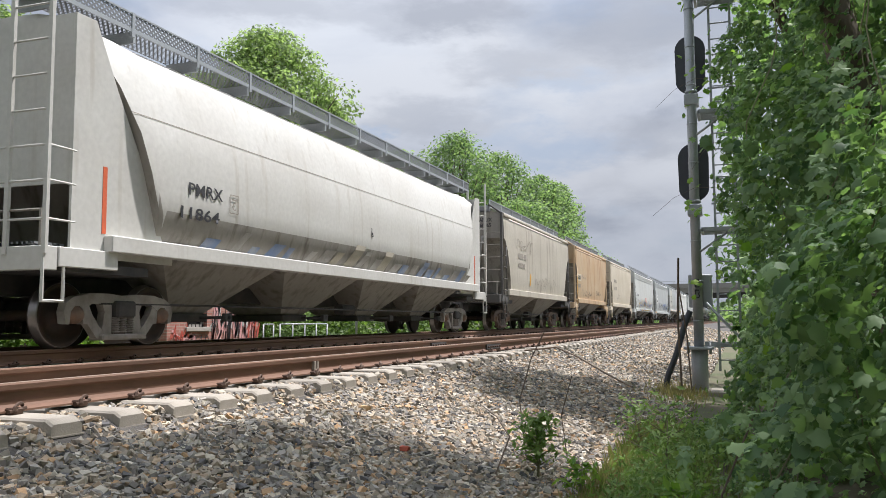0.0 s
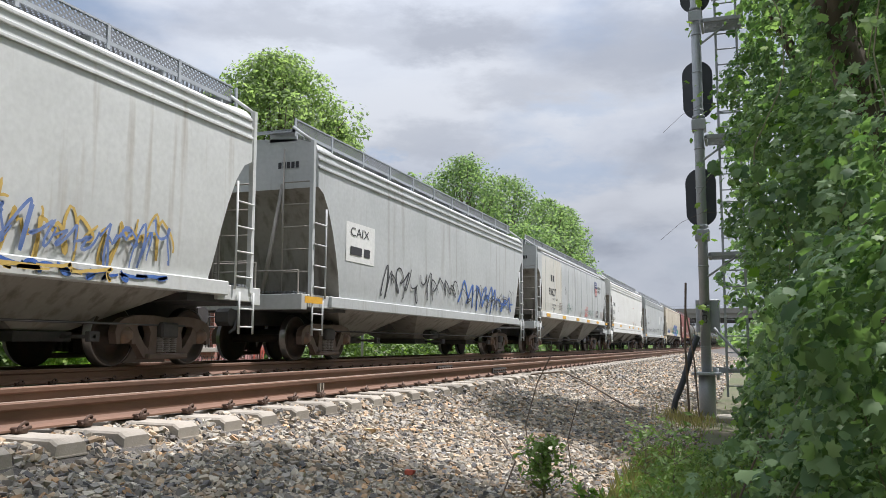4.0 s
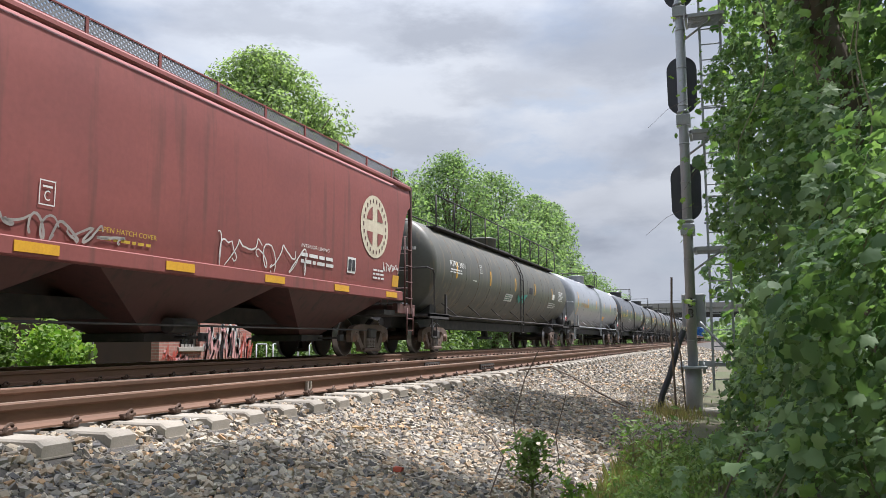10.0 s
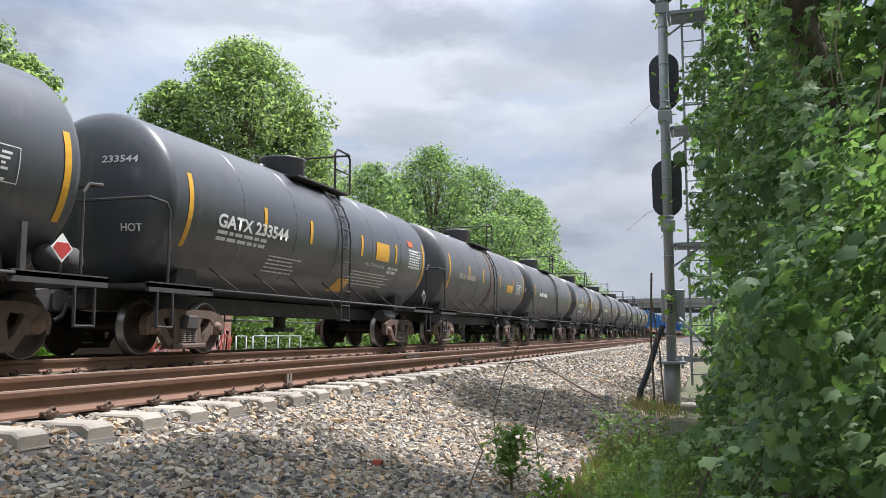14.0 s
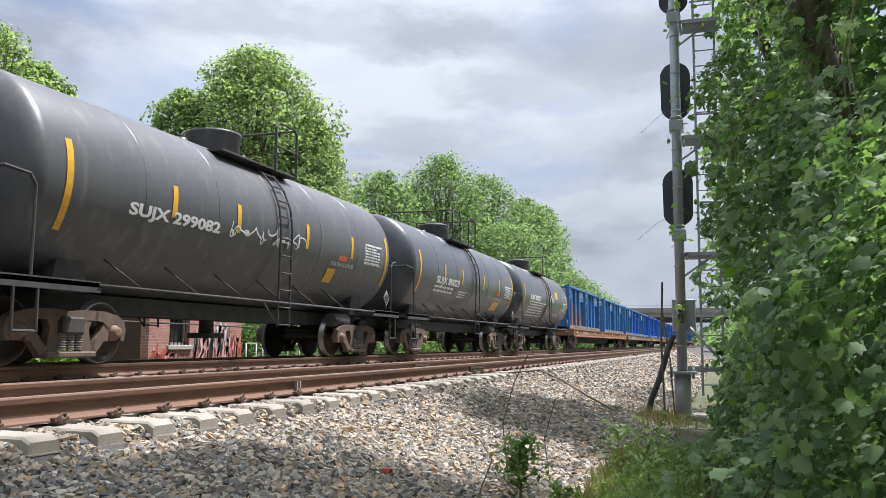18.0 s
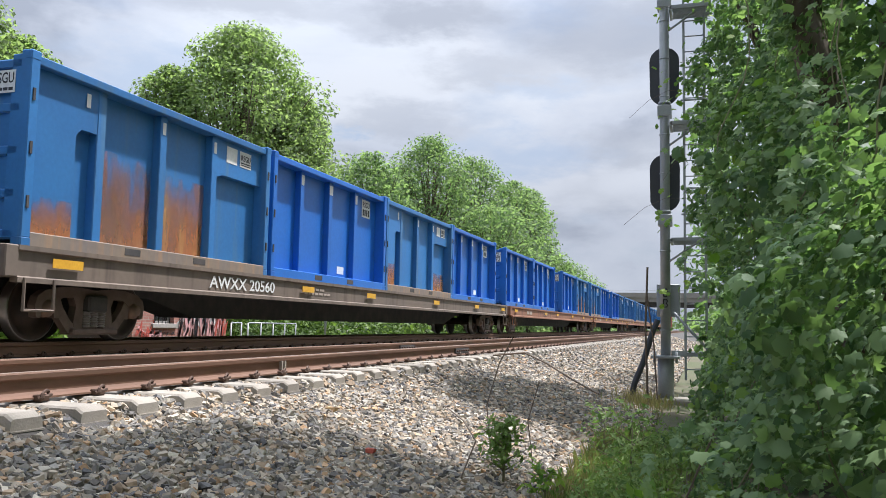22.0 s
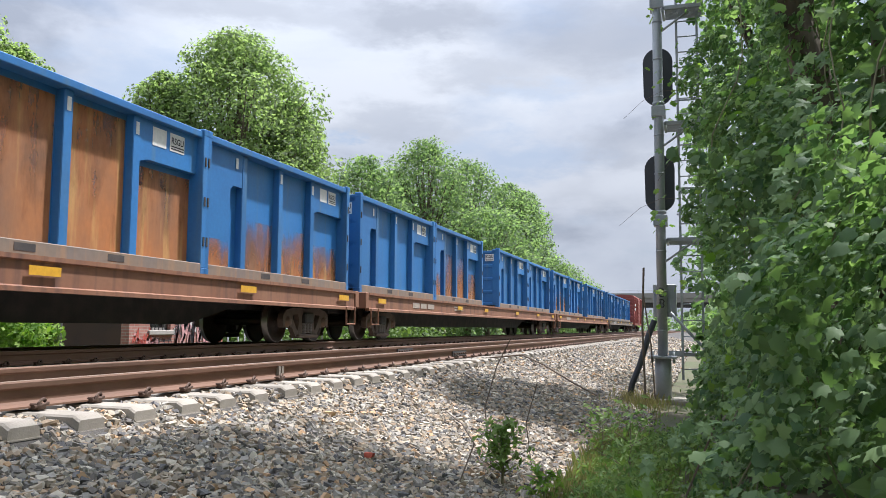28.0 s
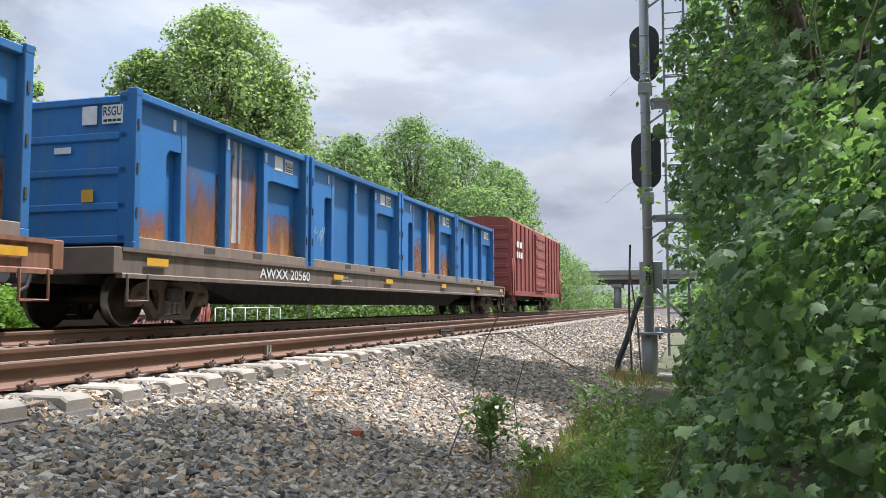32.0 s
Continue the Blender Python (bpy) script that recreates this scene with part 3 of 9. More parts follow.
def add_gear(car, length, inset, q, frame_kind="side_frame"):
    """Two trucks, a coupler at each end and the brake pipe under a car."""
    for y in (inset, length - inset):
        tr = new("truck", GEAR["truck"].data)
        tr.parent, tr.matrix_basis = car, pose(0, y, 0)
        for s in (1, -1):
            again(GEAR[frame_kind], tr, pose(s * 1.0, 0, 0, 0, 0, 0 if s > 0 else 180), "side_frame")
            for sy in (-0.15, 0.0, 0.15):
                again(GEAR["coil_spring"], tr, pose(s * 1.05, sy, 0))
            for sy in (-0.889, 0.889):
                again(GEAR["bearing_cap"], tr, pose(s * 1.0, sy, 0.457, 0, 0, 0 if s > 0 else 180))
            ws = again(GEAR["wheelset"], tr, pose(0, s * 0.889, 0.457))
            WHEELSETS.append((ws, s * 0.889, q + y))
    again(GEAR["coupler"], car, pose(0, -0.05, 0))
    again(GEAR["coupler"], car, pose(0, length + 0.05, 0, 0, 0, 180))


def ladder(bm, x, y0, y1, z0, z1, step=0.36, r=0.016):
    for y in (y0, y1):
        rod(bm, (x, y, z0), (x, y, z1), r * 1.4, 6)
    z = z0 + 0.12
    while z < z1:
        rod(bm, (x, y0, z), (x, y1, z), r, 6)
        z += step
    return bm


def hopper_skin(zs, zt, round_side):
    if round_side:
        pts = [(zs, 1.34), (zs + 0.45, 1.57), (zs + 0.9, 1.59), (zs + 1.5, 1.58), (zs + 2.0, 1.49), (zt - 0.35, 1.27), (zt - 0.10, 0.98), (zt, 0.70)]
    else:
        pts = [(zs, 1.50), (zs + 0.5, 1.545), (zs + 1.2, 1.56), (zt - 0.75, 1.56), (zt - 0.34, 1.545), (zt - 0.16, 1.50), (zt - 0.05, 1.36), (zt, 1.12)]

    def skin(z):
        for (a, xa), (b, xb) in zip(pts, pts[1:]):
            if z <= b:
                return xa + (xb - xa) * max(0.0, (z - a) / (b - a))
        return pts[-1][1]
    return skin, pts


def hopper_car(q0, q1, paint, dark, label, zs=1.45, zt=4.40, round_side=False, bays=3, sill=None, beading=False, ribs=0, walk_mat=None, steep=1.1, end_z=None, yellow=(), post=None, cut=1.9, flat_end=False, yellow_z=0.0):
    """A covered hopper: skin with slope sheets, bays, sills, end cage, ladders, roof walk and running gear."""
    L = q1 - q0
    car = new("covered_hopper_car")
    tagged(car, label, "hopper car", "cars of the train")
    skin, pts = hopper_skin(zs, zt, round_side)
    bm = bmesh.new()
    e = 0.78 if flat_end else 0.50
    end_z = end_z or zt - 1.0
    ys = [e] + [e + steep * u for u in (0.2, 0.4, 0.6, 0.75, 0.87, 0.95, 1.0)]
    ys = ys + [e + steep + (L - 2 * e - 2 * steep) * i / 8 for i in range(1, 8)] + [L - y for y in reversed(ys)]

    def low(y):
        d = min(y, L - y) - e
        return zs + (end_z - zs) * (1 - min(1.0, max(0.0, d / steep)) ** cut)
    secs = []
    for y in ys:
        zl = low(y)
        zz = [zl + (zt - zl) * k / 11 for k in range(12)]
        ring = [(skin(z), z) for z in zz] + [(0.5, zt + 0.05), (0, zt + 0.07), (-0.5, zt + 0.05)] + [(-skin(z), z) for z in reversed(zz)]
        secs.append((y, ring))
    loft_y(bm, secs)
    body = part("body", bm, paint, car, smooth=True)
    body.data.set_sharp_from_angle(angle=radians(32))
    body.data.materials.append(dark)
    for f in body.data.polygons:      # grimy slope sheets with their shade in the paint; ends of post-painted cars too
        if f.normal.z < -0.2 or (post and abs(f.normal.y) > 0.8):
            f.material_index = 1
    n = bays                  # bays that narrow to their gates
    y0, y1 = e + steep + 0.1, L - e - steep - 0.1
    for k in range(n):
        bm = bmesh.new()
        a, b = y0 + (y1 - y0) * k / n, y0 + (y1 - y0) * (k + 1) / n
        m = 0.5 * (a + b)
        top = [(-1.42, a, zs), (1.42, a, zs), (1.42, b, zs), (-1.42, b, zs)]
        bot = [(-0.55, m - 0.45, 0.50), (0.55, m - 0.45, 0.50), (0.55, m + 0.45, 0.50), (-0.55, m + 0.45, 0.50)]
        hi = [bm.verts.new(v) for v in top]
        lo = [bm.verts.new(v) for v in bot]
        for i in range(4):
            bm.faces.new((lo[i], lo[(i + 1) % 4], hi[(i + 1) % 4], hi[i]))
        bm.faces.new(lo[::-1])
        bm.faces.new(hi)
        bmesh.ops.recalc_face_normals(bm, faces=bm.faces)
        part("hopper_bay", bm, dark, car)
    for k in range(n):
        m = y0 + (y1 - y0) * (k + 0.5) / n
        bm = bmesh.new()
        box(bm, -0.62, 0.62, m - 0.5, m + 0.5, 0.36, 0.50, 0.01)
        rod(bm, (-1.2, m + 0.3, 0.43), (1.2, m + 0.3, 0.43), 0.03, 6)
        box(bm, 1.12, 1.2, m + 0.2, m + 0.4, 0.36, 0.5, 0.01)
        part("outlet_gate", bm, M_UNDER, car)
    for s in (1, -1):
        bm = bmesh.new()
        box(bm, min(s * 1.40, s * 1.585), max(s * 1.40, s * 1.585), 0.75 + 0.35, L - 0.75 - 0.35, zs - 0.13, zs + 0.10, 0.015)
        part("side_sill", bm, sill or paint, car)
    bm = bmesh.new()          # centre sill and end floors
    box(bm, -0.28, 0.28, 0.15, L - 0.15, 0.72, 1.02)
    for y in (0.1, L - 0.1 - 1.9):
        box(bm, -1.45, 1.45, y, y + 1.9, 1.0, 1.12)
    part("centre_sill", bm, M_UNDER, car)
    for end in (0, 1):
        def Yf(v):
            return v if end == 0 else L - v
        bm = bmesh.new()      # end sill and stub side sills
        a, b = sorted((Yf(0.02), Yf(0.24)))
        box(bm, -1.5, 1.5, a, b, 1.0, 1.30, 0.01)
        for s in (1, -1):
            a, b = sorted((Yf(0.24), Yf(1.3)))
            box(bm, min(s * 1.38, s * 1.52), max(s * 1.38, s * 1.52), a, b, 1.05, 1.30, 0.01)
        part("end_sill", bm, post or paint, car)
        for s in (1, -1):     # a full-height corner post carries the ladder
            if flat_end:
                bm = bmesh.new()
                pipe(bm, [(s * 1.5, Yf(0.0), 1.15), (s * 1.5, Yf(0.0), 0.62), (s * 1.5, Yf(0.34), 0.62), (s * 1.5, Yf(0.34), 1.15)], 0.02, 6)
                part("step", bm, paint, car)
                continue
            bm = bmesh.new()
            a, b = sorted((Yf(0.33), Yf(0.42)))
            slab(bm, [(a, 1.2), (b, 1.2), (b, zt - 0.08), (a, zt - 0.08)], min(s * 1.46, s * 1.54), max(s * 1.46, s * 1.54))
            rod(bm, (s * 1.49, Yf(0.38), zt - 0.1), (s * 1.02, Yf(0.40), zt + 0.24), 0.035, 6)
            part("corner_post", bm, post or paint, car)
            bm = bmesh.new()
            rod(bm, (s * 0.55, Yf(0.14), 1.28), (s * 0.75, Yf(e), end_z + 0.1), 0.045, 6)
            part("end_brace", bm, dark, car)
            bm = bmesh.new()
            rod(bm, (s * 1.55, Yf(0.88), 1.24), (s * 1.55, Yf(0.88), min(zt - 0.9, 3.05)), 0.022, 6)
            z = 1.45
            while z < min(zt - 0.9, 3.05):
                rod(bm, (s * 1.56, Yf(0.38), z), (s * 1.56, Yf(0.88), z), 0.016, 6)
                z += 0.42
            ladder(bm, s * 1.56, Yf(0.34), Yf(0.76), 0.50, 1.2, 0.3)
            part("ladder", bm, post or paint, car)
        bm = bmesh.new()      # rungs and grab bars across the end
        for z in (1.75, 2.2, 2.65, 3.1, 3.55):
            if z < zt - 0.5 and not flat_end:
                rod(bm, (-1.46, Yf(0.36), z), (-0.96, Yf(0.36), z), 0.016, 6)
                rod(bm, (0.85, Yf(0.36), z), (1.46, Yf(0.36), z), 0.014, 6)
        for xx in () if flat_end else (-0.96, 0.85):
            rod(bm, (xx, Yf(0.36), 1.28), (xx, Yf(0.36), zt - 0.2), 0.022, 6)
        pipe(bm, [(-1.4, Yf(0.05), 1.3), (-1.4, Yf(0.05), 1.75), (1.4, Yf(0.05), 1.75), (1.4, Yf(0.05), 1.3)], 0.018, 6)
        part("end_railing", bm, dark, car)
        if flat_end:          # flat side plates that run on past the rounded body
            for s in (1, -1):
                bm = bmesh.new()
                slab(bm, [(Yf(0.50), 1.2), (Yf(0.50), zt - 0.15), (Yf(0.86), zt - 0.15), (Yf(1.30), 3.55), (Yf(1.85), 2.6), (Yf(2.3), 1.55), (Yf(2.55), 1.40), (Yf(2.55), 1.2)], min(s * 1.40, s * 1.44), max(s * 1.40, s * 1.44))
                bmesh.ops.recalc_face_normals(bm, faces=bm.faces)
                plate = part("end_side_plate", bm, paint, car)
                bm = bmesh.new()
                a, b = sorted((Yf(1.05), Yf(1.13)))
                box(bm, min(s * 1.442, s * 1.446), max(s * 1.442, s * 1.446), a, b, 1.54, 2.45)
                part("reflector", bm, M_ORANGE, plate, "faded orange strip")
            bm = bmesh.new()  # upright end sheet above the brake gear
            a, b = sorted((Yf(0.50), Yf(0.54)))
            box(bm, -1.398, 1.398, a, b, 2.15, zt - 0.15)
            part("end_sheet", bm, paint, car)
            for xx in (-1.5, -0.88, 0.88, 1.5):   # tall ladder stiles at the platform's edge
                bm = bmesh.new()
                box(bm, xx - 0.03, xx + 0.03, min(Yf(0.0), Yf(0.05)), max(Yf(0.0), Yf(0.05)), 1.2, zt + 0.42)
                part("ladder_stile", bm, paint, car)
            for z in (1.63, 2.11, 2.55, 3.0, 3.45, 3.9, 4.35):
                for s in (1, -1):
                    bm = bmesh.new()
                    if z < 2.7:
                        pipe(bm, [(s * 0.3, Yf(0.02), z), (s * 1.5, Yf(0.02), z), (s * 1.5, Yf(0.5), z)], 0.014, 6)
                    else:
                        rod(bm, (s * 0.88, Yf(0.02), z), (s * 1.5, Yf(0.02), z), 0.014, 6)
                    part("rung", bm, paint, car)
        if end:               # hand-brake wheel
            bm = bmesh.new()
            turned(bm, [(Yf(0.22), 0.25), (Yf(0.20), 0.27), (Yf(0.18), 0.25), (Yf(0.20), 0.235), (Yf(0.22), 0.25)], "y", 18, (0.4, 0, 2.1))
            for k in range(5):
                rod(bm, (0.4, Yf(0.20), 2.1), (0.4 + 0.24 * math.cos(k * 1.2566), Yf(0.20), 2.1 + 0.24 * math.sin(k * 1.2566)), 0.012, 5)
            rod(bm, (0.4, Yf(0.20), 2.1), (0.4, Yf(0.5), 2.1), 0.03, 6)
            part("brake_wheel", bm, M_UNDER, car)
        bm = bmesh.new()
        a, b = sorted((Yf(0.05), Yf(0.55)))
        box(bm, -1.3, 1.3, a, b, 1.33, 1.36)
        part("end_platform", bm, M_GRATE, car)
    wm = walk_mat or M_GALV
    zz = zt + 0.16
    bm = bmesh.new()          # roof walk: grating on brackets round the hatches
    for s in (1, -1):
        box(bm, min(s * 0.42, s * 1.02), max(s * 0.42, s * 1.02), 0.35, L - 0.35, zz, zz + 0.02)
    part("roof_walk", bm, M_GRATE, car)
    bm = bmesh.new()
    for s in (1, -1):
        box(bm, min(s * 1.02, s * 1.05), max(s * 1.02, s * 1.05), 0.35, L - 0.35, zz - 0.03, zz + 0.03)
        k = 0.5
        while k < L - 0.4:
            box(bm, min(s * 0.42, s * 1.04), max(s * 0.42, s * 1.04), k, k + 0.05, zt - 0.02, zz)
            k += 1.55
    for y in (0.35, L - 0.40):
        box(bm, -1.05, 1.05, y, y + 0.05, zz - 0.03, zz + 0.03)
    part("walk_frame", bm, wm, car)
    bm = bmesh.new()
    for s in (-1, 1):         # upright mesh kick-rail along the roof edge
        box(bm, min(s * 1.035, s * 1.045), max(s * 1.035, s * 1.045), 0.4, L - 0.4, zz + 0.03, zz + 0.24)
    part("kick_screen", bm, M_GRATE_V, car)
    for s in (-1, 1):
        k = 0.4
        while k < L - 0.3:
            bm = bmesh.new()
            box(bm, min(s * 1.03, s * 1.06), max(s * 1.03, s * 1.06), k, k + 0.06, zz - 0.1, zz + 0.27)
            part("walk_post", bm, wm, car)
            k += 1.6
        bm = bmesh.new()
        box(bm, min(s * 1.03, s * 1.055), max(s * 1.03, s * 1.055), 0.4, L - 0.4, zz + 0.24, zz + 0.265)
        part("walk_rail", bm, wm, car)
    nh = max(4, int(L / 1.7))
    for k in range(nh):
        y = 1.2 + (L - 2.4) * (k + 0.5) / nh
        bm = bmesh.new()
        turned(bm, [(zt + 0.02, 0.32), (zt + 0.13, 0.32), (zt + 0.16, 0.27)], "z", 14, (0, y, 0))
        part("hatch", bm, paint, car)
    if not round_side and not beading:
        for s in (1, -1):     # rolled eave along the top of the side
            bm = bmesh.new()
            loft_y(bm, [(y, [(s * (1.50 + a), zt - 0.20 + b) for a, b in ((0.0, 0.0), (0.055, 0.0), (0.075, 0.03), (0.07, 0.09), (0.03, 0.13), (-0.04, 0.14))]) for y in (e, L - e)])
            part("eave", bm, walk_mat or paint, car)
    if beading:
        for s in (1, -1):
            for z in (zt - 0.62, zt - 0.45, zt - 0.29):
                bm = bmesh.new()
                box(bm, min(s * (skin(z) - 0.02), s * (skin(z) + 0.028)), max(s * (skin(z) - 0.02), s * (skin(z) + 0.028)), e, L - e, z, z + 0.05, 0.008)
                part("roof_bead", bm, paint, car)
    for k in range(ribs):
        y = e + steep * 0.5 + (L - 2 * e - steep) * (k + 0.5) / ribs
        for s in (1,):
            bm = bmesh.new()
            prev = None
            for i in range(9):
                z = max(low(y), zs) + 0.12 + (zt - 0.3 - max(low(y), zs) - 0.12) * i / 8
                cur = [bm.verts.new((s * (skin(z) + d), y + w, z)) for d, w in ((-0.01, -0.035), (0.012, -0.012), (0.012, 0.012), (-0.01, 0.035))]
                if prev:
                    for j in range(3):
                        bm.faces.new((prev[j], prev[j + 1], cur[j + 1], cur[j]))
                prev = cur
            part("seam", bm, paint, car)
    if yellow:
        for yy in yellow:
            bm = bmesh.new()
            box(bm, 1.586, 1.597, yy * L - 0.35, yy * L + 0.35, zs - 0.08 + yellow_z, zs + 0.05 + yellow_z)
            part("reflector", bm, M_YELLOW, car)
    bm = bmesh.new()          # brake cylinder, pipe and levers under the floor
    rod(bm, (0.9, L * 0.5 - 0.3, 0.62), (0.9, L * 0.5 + 0.35, 0.62), 0.13, 10)
    rod(bm, (1.05, 1.5, 0.62), (1.05, L - 1.5, 0.62), 0.02, 6)
    part("brake_rigging", bm, M_UNDER, car)
    add_gear(car, L, 1.95, q0, "pale_frame" if flat_end else "side_frame")
    riding(car, q0)
    return car, skin, L


M_GRATE_V = bpy.data.materials["expanded_metal"].copy()
M_GRATE_V.name = "expanded_metal_upright"
for n_ in M_GRATE_V.node_tree.nodes:      # the lattice stands upright along the roof
    if n_.bl_idname == "ShaderNodeMapping" and abs(n_.inputs["Rotation"].default_value[2]) > 0.1:
        n_.inputs["Rotation"].default_value = (n_.inputs["Rotation"].default_value[2], radians(90), 0)


def worn(name, base, tint, streak, streaks=0.5, rough=0.6, scale=0.7, amount=0.6):
    return material(name, base, tint, rough=rough, scale=scale, grain=12, amount=amount, bump=0.06, streak=streak, streaks=streaks)


P_PALE = worn("pale_grey_car_paint", (0.55, 0.54, 0.505), (0.47, 0.45, 0.41), (0.43, 0.40, 0.35), 0.15)
P_DUST = worn("dusty_grey_car_paint", (0.48, 0.44, 0.37), (0.39, 0.35, 0.28), (0.30, 0.26, 0.21), 0.4)
P_TAN = worn("rust_stained_tan_paint", (0.49, 0.37, 0.24), (0.44, 0.27, 0.13), (0.33, 0.17, 0.08), 0.45)
P_CREAM = worn("cream_car_paint", (0.56, 0.50, 0.40), (0.48, 0.41, 0.31), (0.42, 0.34, 0.24), 0.3)
P_GREY = worn("light_grey_car_paint", (0.56, 0.57, 0.55), (0.47, 0.48, 0.46), (0.40, 0.38, 0.34), 0.25)
P_COOL = worn("cool_grey_car_paint", (0.455, 0.47, 0.465), (0.37, 0.385, 0.38), (0.33, 0.325, 0.31), 0.3)
P_WHITE = worn("off_white_car_paint", (0.68, 0.68, 0.65), (0.60, 0.59, 0.55), (0.55, 0.53, 0.48), 0.15)
P_RED = worn("faded_red_brown_paint", (0.26, 0.075, 0.065), (0.20, 0.06, 0.055), (0.16, 0.06, 0.05), 0.3)
# Bay and slope-sheet paints: grime, with the underside's shade put into the colour.
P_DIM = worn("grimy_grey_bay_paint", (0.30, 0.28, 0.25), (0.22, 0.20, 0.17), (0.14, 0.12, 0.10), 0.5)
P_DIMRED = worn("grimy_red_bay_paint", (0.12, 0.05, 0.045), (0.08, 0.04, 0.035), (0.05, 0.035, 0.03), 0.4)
P_ENDDARK = worn("dark_end_paint", (0.085, 0.08, 0.075), (0.06, 0.055, 0.05), (0.05, 0.04, 0.035), 0.3)
P_TANK = worn("black_tank_paint", (0.055, 0.058, 0.066), (0.072, 0.076, 0.083), (0.10, 0.098, 0.095), 0.2, rough=0.36)
P_TANKGREY = worn("grey_tank_paint", (0.27, 0.285, 0.31), (0.24, 0.25, 0.275), (0.20, 0.205, 0.215), 0.2, rough=0.32)
P_TANKOLIVE = worn("grimy_olive_tank_paint", (0.085, 0.085, 0.07), (0.065, 0.065, 0.055), (0.18, 0.14, 0.09), 0.4, rough=0.55)
P_TANKDUSTY = worn("dusty_black_tank_paint", (0.078, 0.080, 0.085), (0.108, 0.107, 0.107), (0.145, 0.138, 0.13), 0.35, rough=0.42)
for p_, coat_, coat_rough_ in ((P_TANK, 0.45, 0.2), (P_TANKGREY, 0.5, 0.16), (P_TANKOLIVE, 0.2, 0.3), (P_TANKDUSTY, 0.15, 0.3)):     # gloss enamel
    p_.node_tree.nodes["Principled BSDF"].inputs["Coat Weight"].default_value = coat_
    p_.node_tree.nodes["Principled BSDF"].inputs["Coat Roughness"].default_value = coat_rough_
P_SEAMRUST = worn("rust_stained_weld", (0.20, 0.13, 0.075), (0.13, 0.105, 0.075), (0.28, 0.20, 0.13), 0.5)
P_FLAT = worn("rusty_flat_car_steel", (0.235, 0.105, 0.058), (0.30, 0.155, 0.09), (0.14, 0.07, 0.05), 0.45, rough=0.75)
P_FLATGREY = worn("grimy_grey_flat_car_steel", (0.145, 0.115, 0.092), (0.21, 0.155, 0.115), (0.10, 0.075, 0.058), 0.45, rough=0.75)
P_BLUE = material("fresh_blue_container_paint", (0.019, 0.135, 0.48), (0.016, 0.11, 0.42), rough=0.40, scale=0.8, grain=14, amount=0.6, bump=0.05, each=0.10)
P_BLUEOLD = material("weathered_blue_container_paint", (0.032, 0.165, 0.41), (0.028, 0.13, 0.345), rough=0.48, scale=0.9, grain=14, amount=0.7, bump=0.06, each=0.16, streak=(0.06, 0.165, 0.32), streaks=0.45)
P_RUSTPANEL = material("rust_run_paint", (0.41, 0.155, 0.05), (0.22, 0.115, 0.065), rough=0.75, scale=1.3, grain=16, amount=0.9, bump=0.1, streak=(0.52, 0.31, 0.11), streaks=0.35, stretch=(1, 1.2, 0.6))


def ragged(mat, lo, hi, fall):
    """Let a stain thin out upwards in uneven runs, so that the paint beneath shows."""
    nt = mat.node_tree
    co = nt.nodes.new("ShaderNodeTexCoord")
    sep = nt.nodes.new("ShaderNodeSeparateXYZ")
    nt.links.new(co.outputs["Generated"], sep.inputs[0])
    info = nt.nodes.new("ShaderNodeObjectInfo")
    mp = nt.nodes.new("ShaderNodeMapping")
    mp.inputs["Scale"].default_value = (1, 2.6, 0.7)
    nt.links.new(co.outputs["Object"], mp.inputs["Vector"])
    n = nt.nodes.new("ShaderNodeTexNoise")
    n.noise_dimensions = "4D"
    n.inputs["Scale"].default_value, n.inputs["Detail"].default_value, n.inputs["Roughness"].default_value = 1.3, 6, 0.65
    nt.links.new(mp.outputs[0], n.inputs["Vector"])
    big = nt.nodes.new("ShaderNodeMath")
    big.operation, big.inputs[1].default_value = "MULTIPLY", 40.0
    nt.links.new(info.outputs["Random"], big.inputs[0])
    nt.links.new(big.outputs[0], n.inputs["W"])
    drop = nt.nodes.new("ShaderNodeMath")
    drop.operation, drop.inputs[1].default_value = "MULTIPLY", fall
    nt.links.new(sep.outputs[2], drop.inputs[0])
    sub = nt.nodes.new("ShaderNodeMath")
    sub.operation = "SUBTRACT"
    nt.links.new(n.outputs["Fac"], sub.inputs[0])
    nt.links.new(drop.outputs[0], sub.inputs[1])
    edge = nt.nodes.new("ShaderNodeMapRange")
    edge.inputs[1].default_value, edge.inputs[2].default_value = lo, hi
    nt.links.new(sub.outputs[0], edge.inputs[0])
    out = nt.nodes["Material Output"]
    clear = nt.nodes.new("ShaderNodeBsdfTransparent")
    mx = nt.nodes.new("ShaderNodeMixShader")
    nt.links.new(edge.outputs[0], mx.inputs[0])
    nt.links.new(clear.outputs[0], mx.inputs[1])
    nt.links.new(nt.nodes["Principled BSDF"].outputs[0], mx.inputs[2])
    nt.links.new(mx.outputs[0], out.inputs["Surface"])


P_RAILWORN = worn("worn_rusty_rail_paint", (0.22, 0.17, 0.125), (0.12, 0.13, 0.16), (0.30, 0.19, 0.11), 0.5, rough=0.75)
P_RUSTFULL = P_RUSTPANEL.copy()
P_RUSTFULL.name = "rust_covered_paint"
P_DRIP = material("white_paint_run", (0.55, 0.58, 0.60), (0.40, 0.46, 0.52), rough=0.7, scale=4, grain=30)
M_PALEBLUE = material("pale_blue_spray", (0.30, 0.42, 0.58), rough=0.7, scale=5)
ragged(P_RUSTPANEL, 0.06, 0.66, 0.40)
ragged(P_RUSTFULL, -0.02, 0.42, 0.24)
